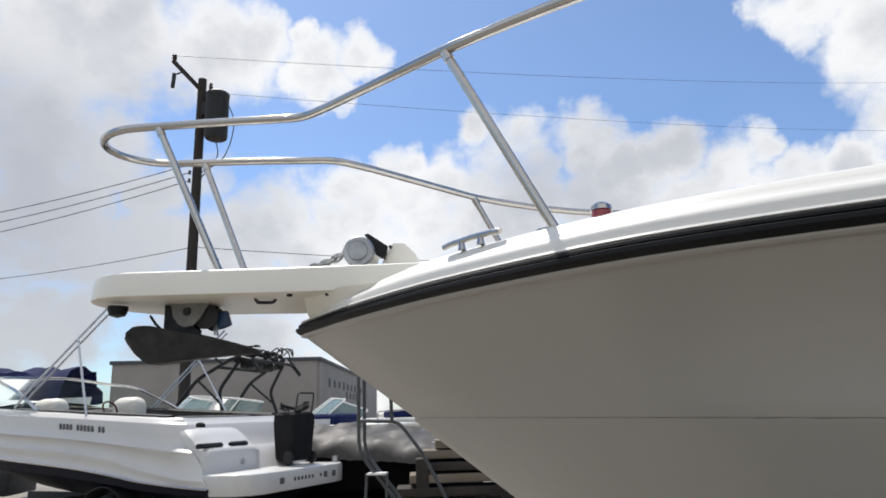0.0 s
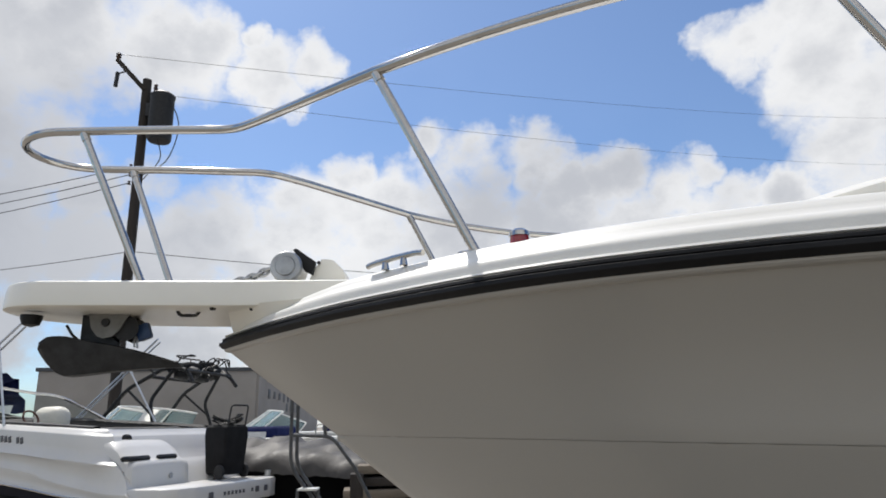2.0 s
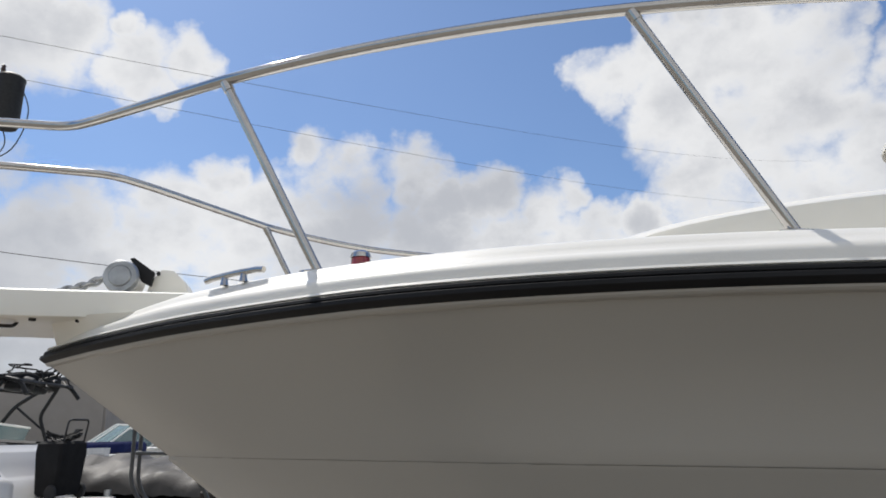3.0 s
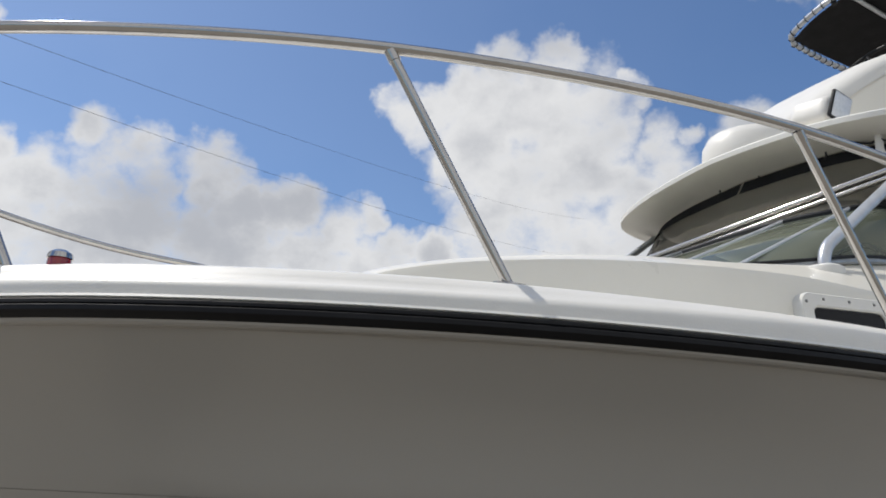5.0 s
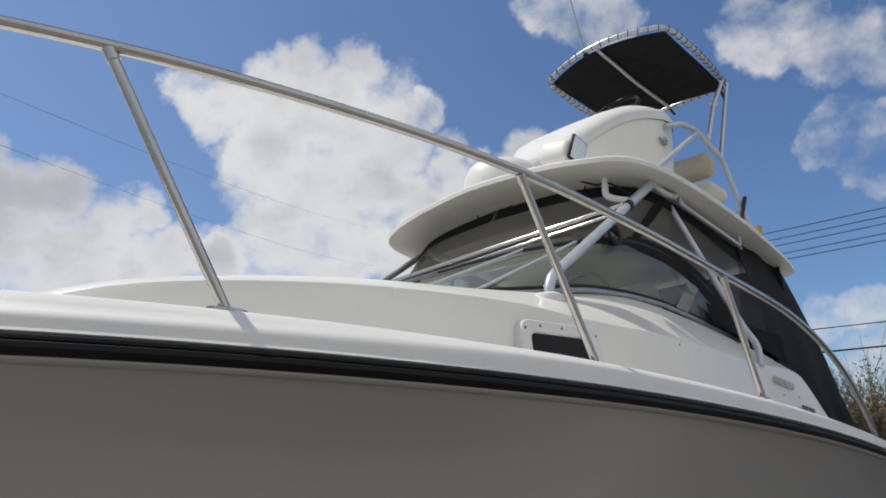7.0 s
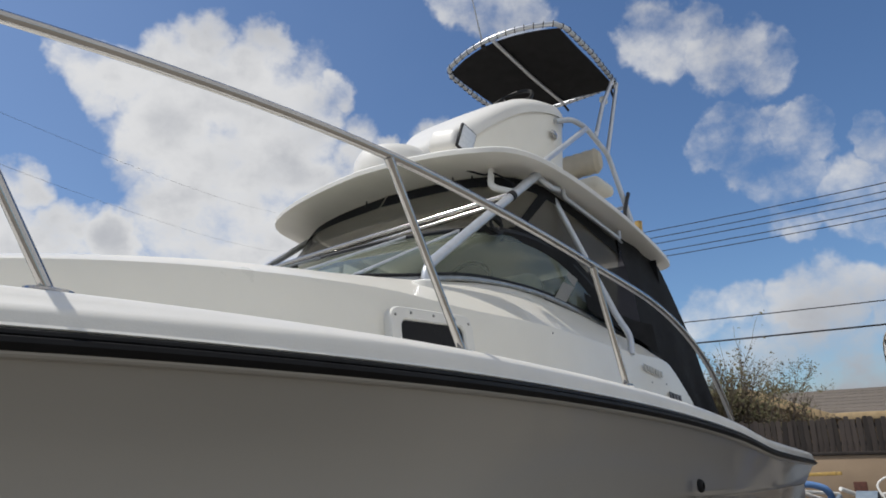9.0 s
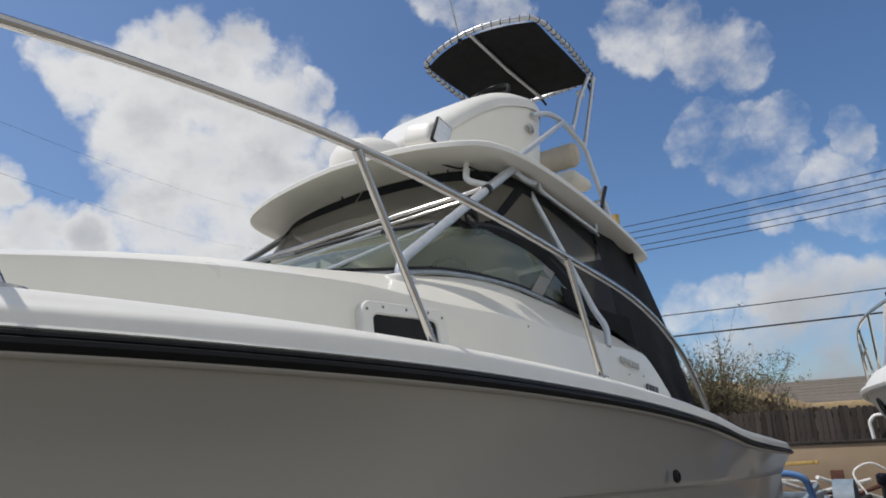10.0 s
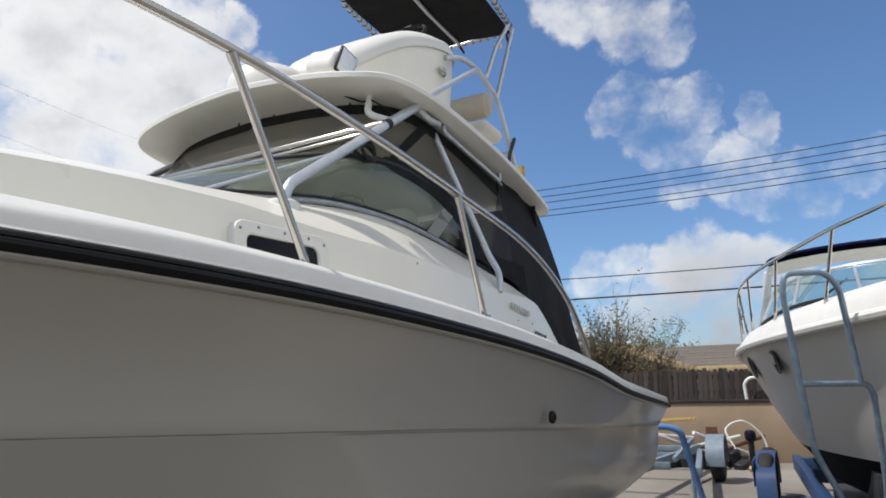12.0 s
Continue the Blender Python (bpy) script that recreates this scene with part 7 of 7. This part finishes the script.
        part("bunk", beam_box(None, (7.5, Y0 + s * 0.6, 0.70), (13.2, Y0 + s * 0.6, 0.60), 0.14, 0.30), IRON_DARK, tr)
    for x in (6.4, 9.0, 11.5, 13.0):
        part("cross_beam", beam_box(None, (x, Y0 - 1.2, 0.38), (x, Y0 + 1.2, 0.38), 0.10, 0.16), NAVY_PAINT, tr)


def build_hoop_ladder():
    l = thing("hoop_ladder", Matrix(), "blue-grey bent tube boarding ladder standing on the concrete", "ladder")
    r = 0.019
    part("hoop", tube(rounded([(7.0, -3.00, 0.0), (6.55, -2.88, 0.81), (6.42, -2.76, 1.10), (6.30, -2.73, 1.51), (6.15, -2.695, 2.06), (6.14, -2.715, 2.185), (6.25, -2.94, 2.19), (6.30, -3.01, 2.10), (6.47, -3.065, 1.51)], 0.07, 6), r, 12), LADDER_PAINT, l)
    part("step_rail", tube(rounded([(6.30, -2.73, 1.51), (6.50, -3.10, 1.505), (6.54, -3.13, 1.44), (6.70, -3.14, 0.9), (7.1, -3.1, 0.0)], 0.06), r, 12), LADDER_PAINT, l)


def build_yard_clutter():
    # blue hoop of a trailer guide behind the stern
    g = thing("trailer_guide", Matrix(), "pale blue bent steel trailer guide post", "trailer")
    part("guide_tube", tube(rounded([(10.86, -0.85, 1.00), (10.90, -1.12, 1.01), (10.95, -1.29, 0.95), (11.22, -1.47, 0.0)], 0.08), 0.042, 12), BLUE_PAINT, g)
    part("guide_arm", tube([(10.86, -0.85, 1.0), (10.86, 0.5, 1.0)], 0.035, 10), BLUE_PAINT, g)
    part("guide_leg", tube([(10.86, 0.45, 1.0), (10.86, 0.45, 0.0)], 0.035, 10), BLUE_PAINT, g)
    # empty trailer with one wheel towards the yard
    t = thing("empty_trailer", pose(13.6, 0, 0), "empty grey steel trailer with pale mudguards", "trailer")
    for s, y in ((1, -1.42), (-1, 0.45)):
        wheel_parts(t, (0.1, y, 0.32), 0.32, 0.20)
        part("mudguard", slab([[(0.1 + 0.42 * math_cos(a), y - 0.14 + d, 0.34 + 0.40 * math_sin(a)) for d in (0.0, 0.28)] for a in (radians(-10) + radians(200) * k / 12 for k in range(13))], 0.012), GREY_PAINT, t, "pale grey mudguard")
    for y in (-0.95, 0.30):
        part("side_beam", beam_box(None, (-2.6, y * 0.6, 0.40), (1.6, y, 0.40), 0.08, 0.13), GREY_PAINT, t)
    for x in (-1.6, 0.0, 1.4):
        part("cross_beam", beam_box(None, (x, -0.95, 0.40), (x, 0.35, 0.40), 0.07, 0.10), GREY_PAINT, t)
    part("drawbar", beam_box(None, (-2.3, -1.42, 0.40), (0.4, -1.12, 0.42), 0.08, 0.12), GREY_PAINT, t)
    part("drawbar_leg", tube([(-2.0, -1.3, 0.40), (-2.0, -1.3, 0.0)], 0.03, 8), GREY_PAINT, t)
    part("frame_strut", beam_box(None, (-0.9, -0.9, 0.42), (0.5, -1.0, 0.62), 0.06, 0.08), GREY_PAINT, t)
    rnd = random.Random(5)
    # loose pipes, timbers and scrap by the wall
    for k in range(7):
        y = -0.2 - 0.22 * k
        p = part("pipe", tube([(15.2 + rnd.uniform(-0.2, 0.2), y + 0.4, 0.03 + rnd.uniform(0.25, 0.75)), (16.4, y - 0.5, rnd.uniform(0.1, 0.6)), ], 0.035, 8), rnd.choice([PVC, RUST, PVC, PVC]))
        tagged(p, "loose length of pipe leaning on scrap by the wall", "pipe", "scrap by the wall")
    for k, y in enumerate((0.05, 0.13)):
        p = part("timber", beam_box(None, (15.6, -0.95 + y, 0.90), (15.9, 0.3 + y, 0.84), 0.05, 0.06), WOOD_GOLD)
        tagged(p, "pale timber length on the scrap pile", "timber", "scrap by the wall")
    heap = bmesh.new()
    for k in range(70):
        c = (16.0 + rnd.uniform(-0.7, 0.6), rnd.uniform(-1.7, 0.8), 0.0)
        s = (rnd.uniform(0.05, 0.22), rnd.uniform(0.05, 0.35), rnd.uniform(0.06, 0.38))
        box((c[0], c[1], s[2] * 0.5), s, 0.015, pose(0, 0, 0, rnd.uniform(-14, 14), rnd.uniform(-14, 14), rnd.uniform(0, 180)), bm=heap, seg=1)
    tagged(part("scrap_heap", heap, [IRON_DARK]), "dark heap of boat parts and scrap metal", "scrap", kind="stuff")
    hk = part("white_hose", tube(glide([(15.6, -1.55, 0.35), (15.7, -1.4, 0.70), (15.8, -1.7, 0.85), (15.9, -2.0, 0.60), (15.9, -2.1, 0.25)], 6), 0.018, 8), PVC)
    tagged(hk, "white bent hose lying over the scrap", "hose")
    om = thing("small_outboard", pose(15.2, -1.85, 0, 0, 0, 30), "small dark outboard motor clamped to a post", "outboard motor")
    part("cowl", box((0, 0, 0.62), (0.20, 0.16, 0.20), 0.06, seg=3), NAVY_GEL, om)
    part("leg", box((0, 0, 0.3), (0.10, 0.08, 0.6), 0.02), BLACK, om)
    ph = part("standpipe", tube(rounded([(16.86, -1.76, 1.20), (16.86, -1.74, 1.55), (16.86, -1.85, 1.66), (16.86, -1.98, 1.66)], 0.12), 0.032, 10), PVC)
    tagged(ph, "white plastic pipe with a bent top on the wall", "pipe")
    rc = part("rust_bracket", box((16.6, -1.05, 0.35), (0.06, 0.22, 0.70), 0.01), RUST)
    tagged(rc, "rusty iron bracket leaning on the wall", "scrap")


build_fence()
build_house()
build_bush("bare_bush", (18.2, 1.55, 0.0), 3.3, 1.25, 34, 9000, 3, "tall twiggy bush with sparse dry leaves")
build_bush("bare_bush", (18.5, 0.15, 0.0), 2.4, 0.7, 12, 1200, 8, "lower twiggy bush with dry leaves")
build_bush("leafy_tree", (38.0, 3.9, 0.0), 5.0, 0.8, 5, 7000, 21, "small dense dark green tree behind the house")
build_bush("leafy_tree", (42.0, 2.3, 0.0), 4.4, 0.6, 3, 4000, 33, "small dense dark green tree behind the house")
build_cruiser()
build_hoop_ladder()
build_yard_clutter()
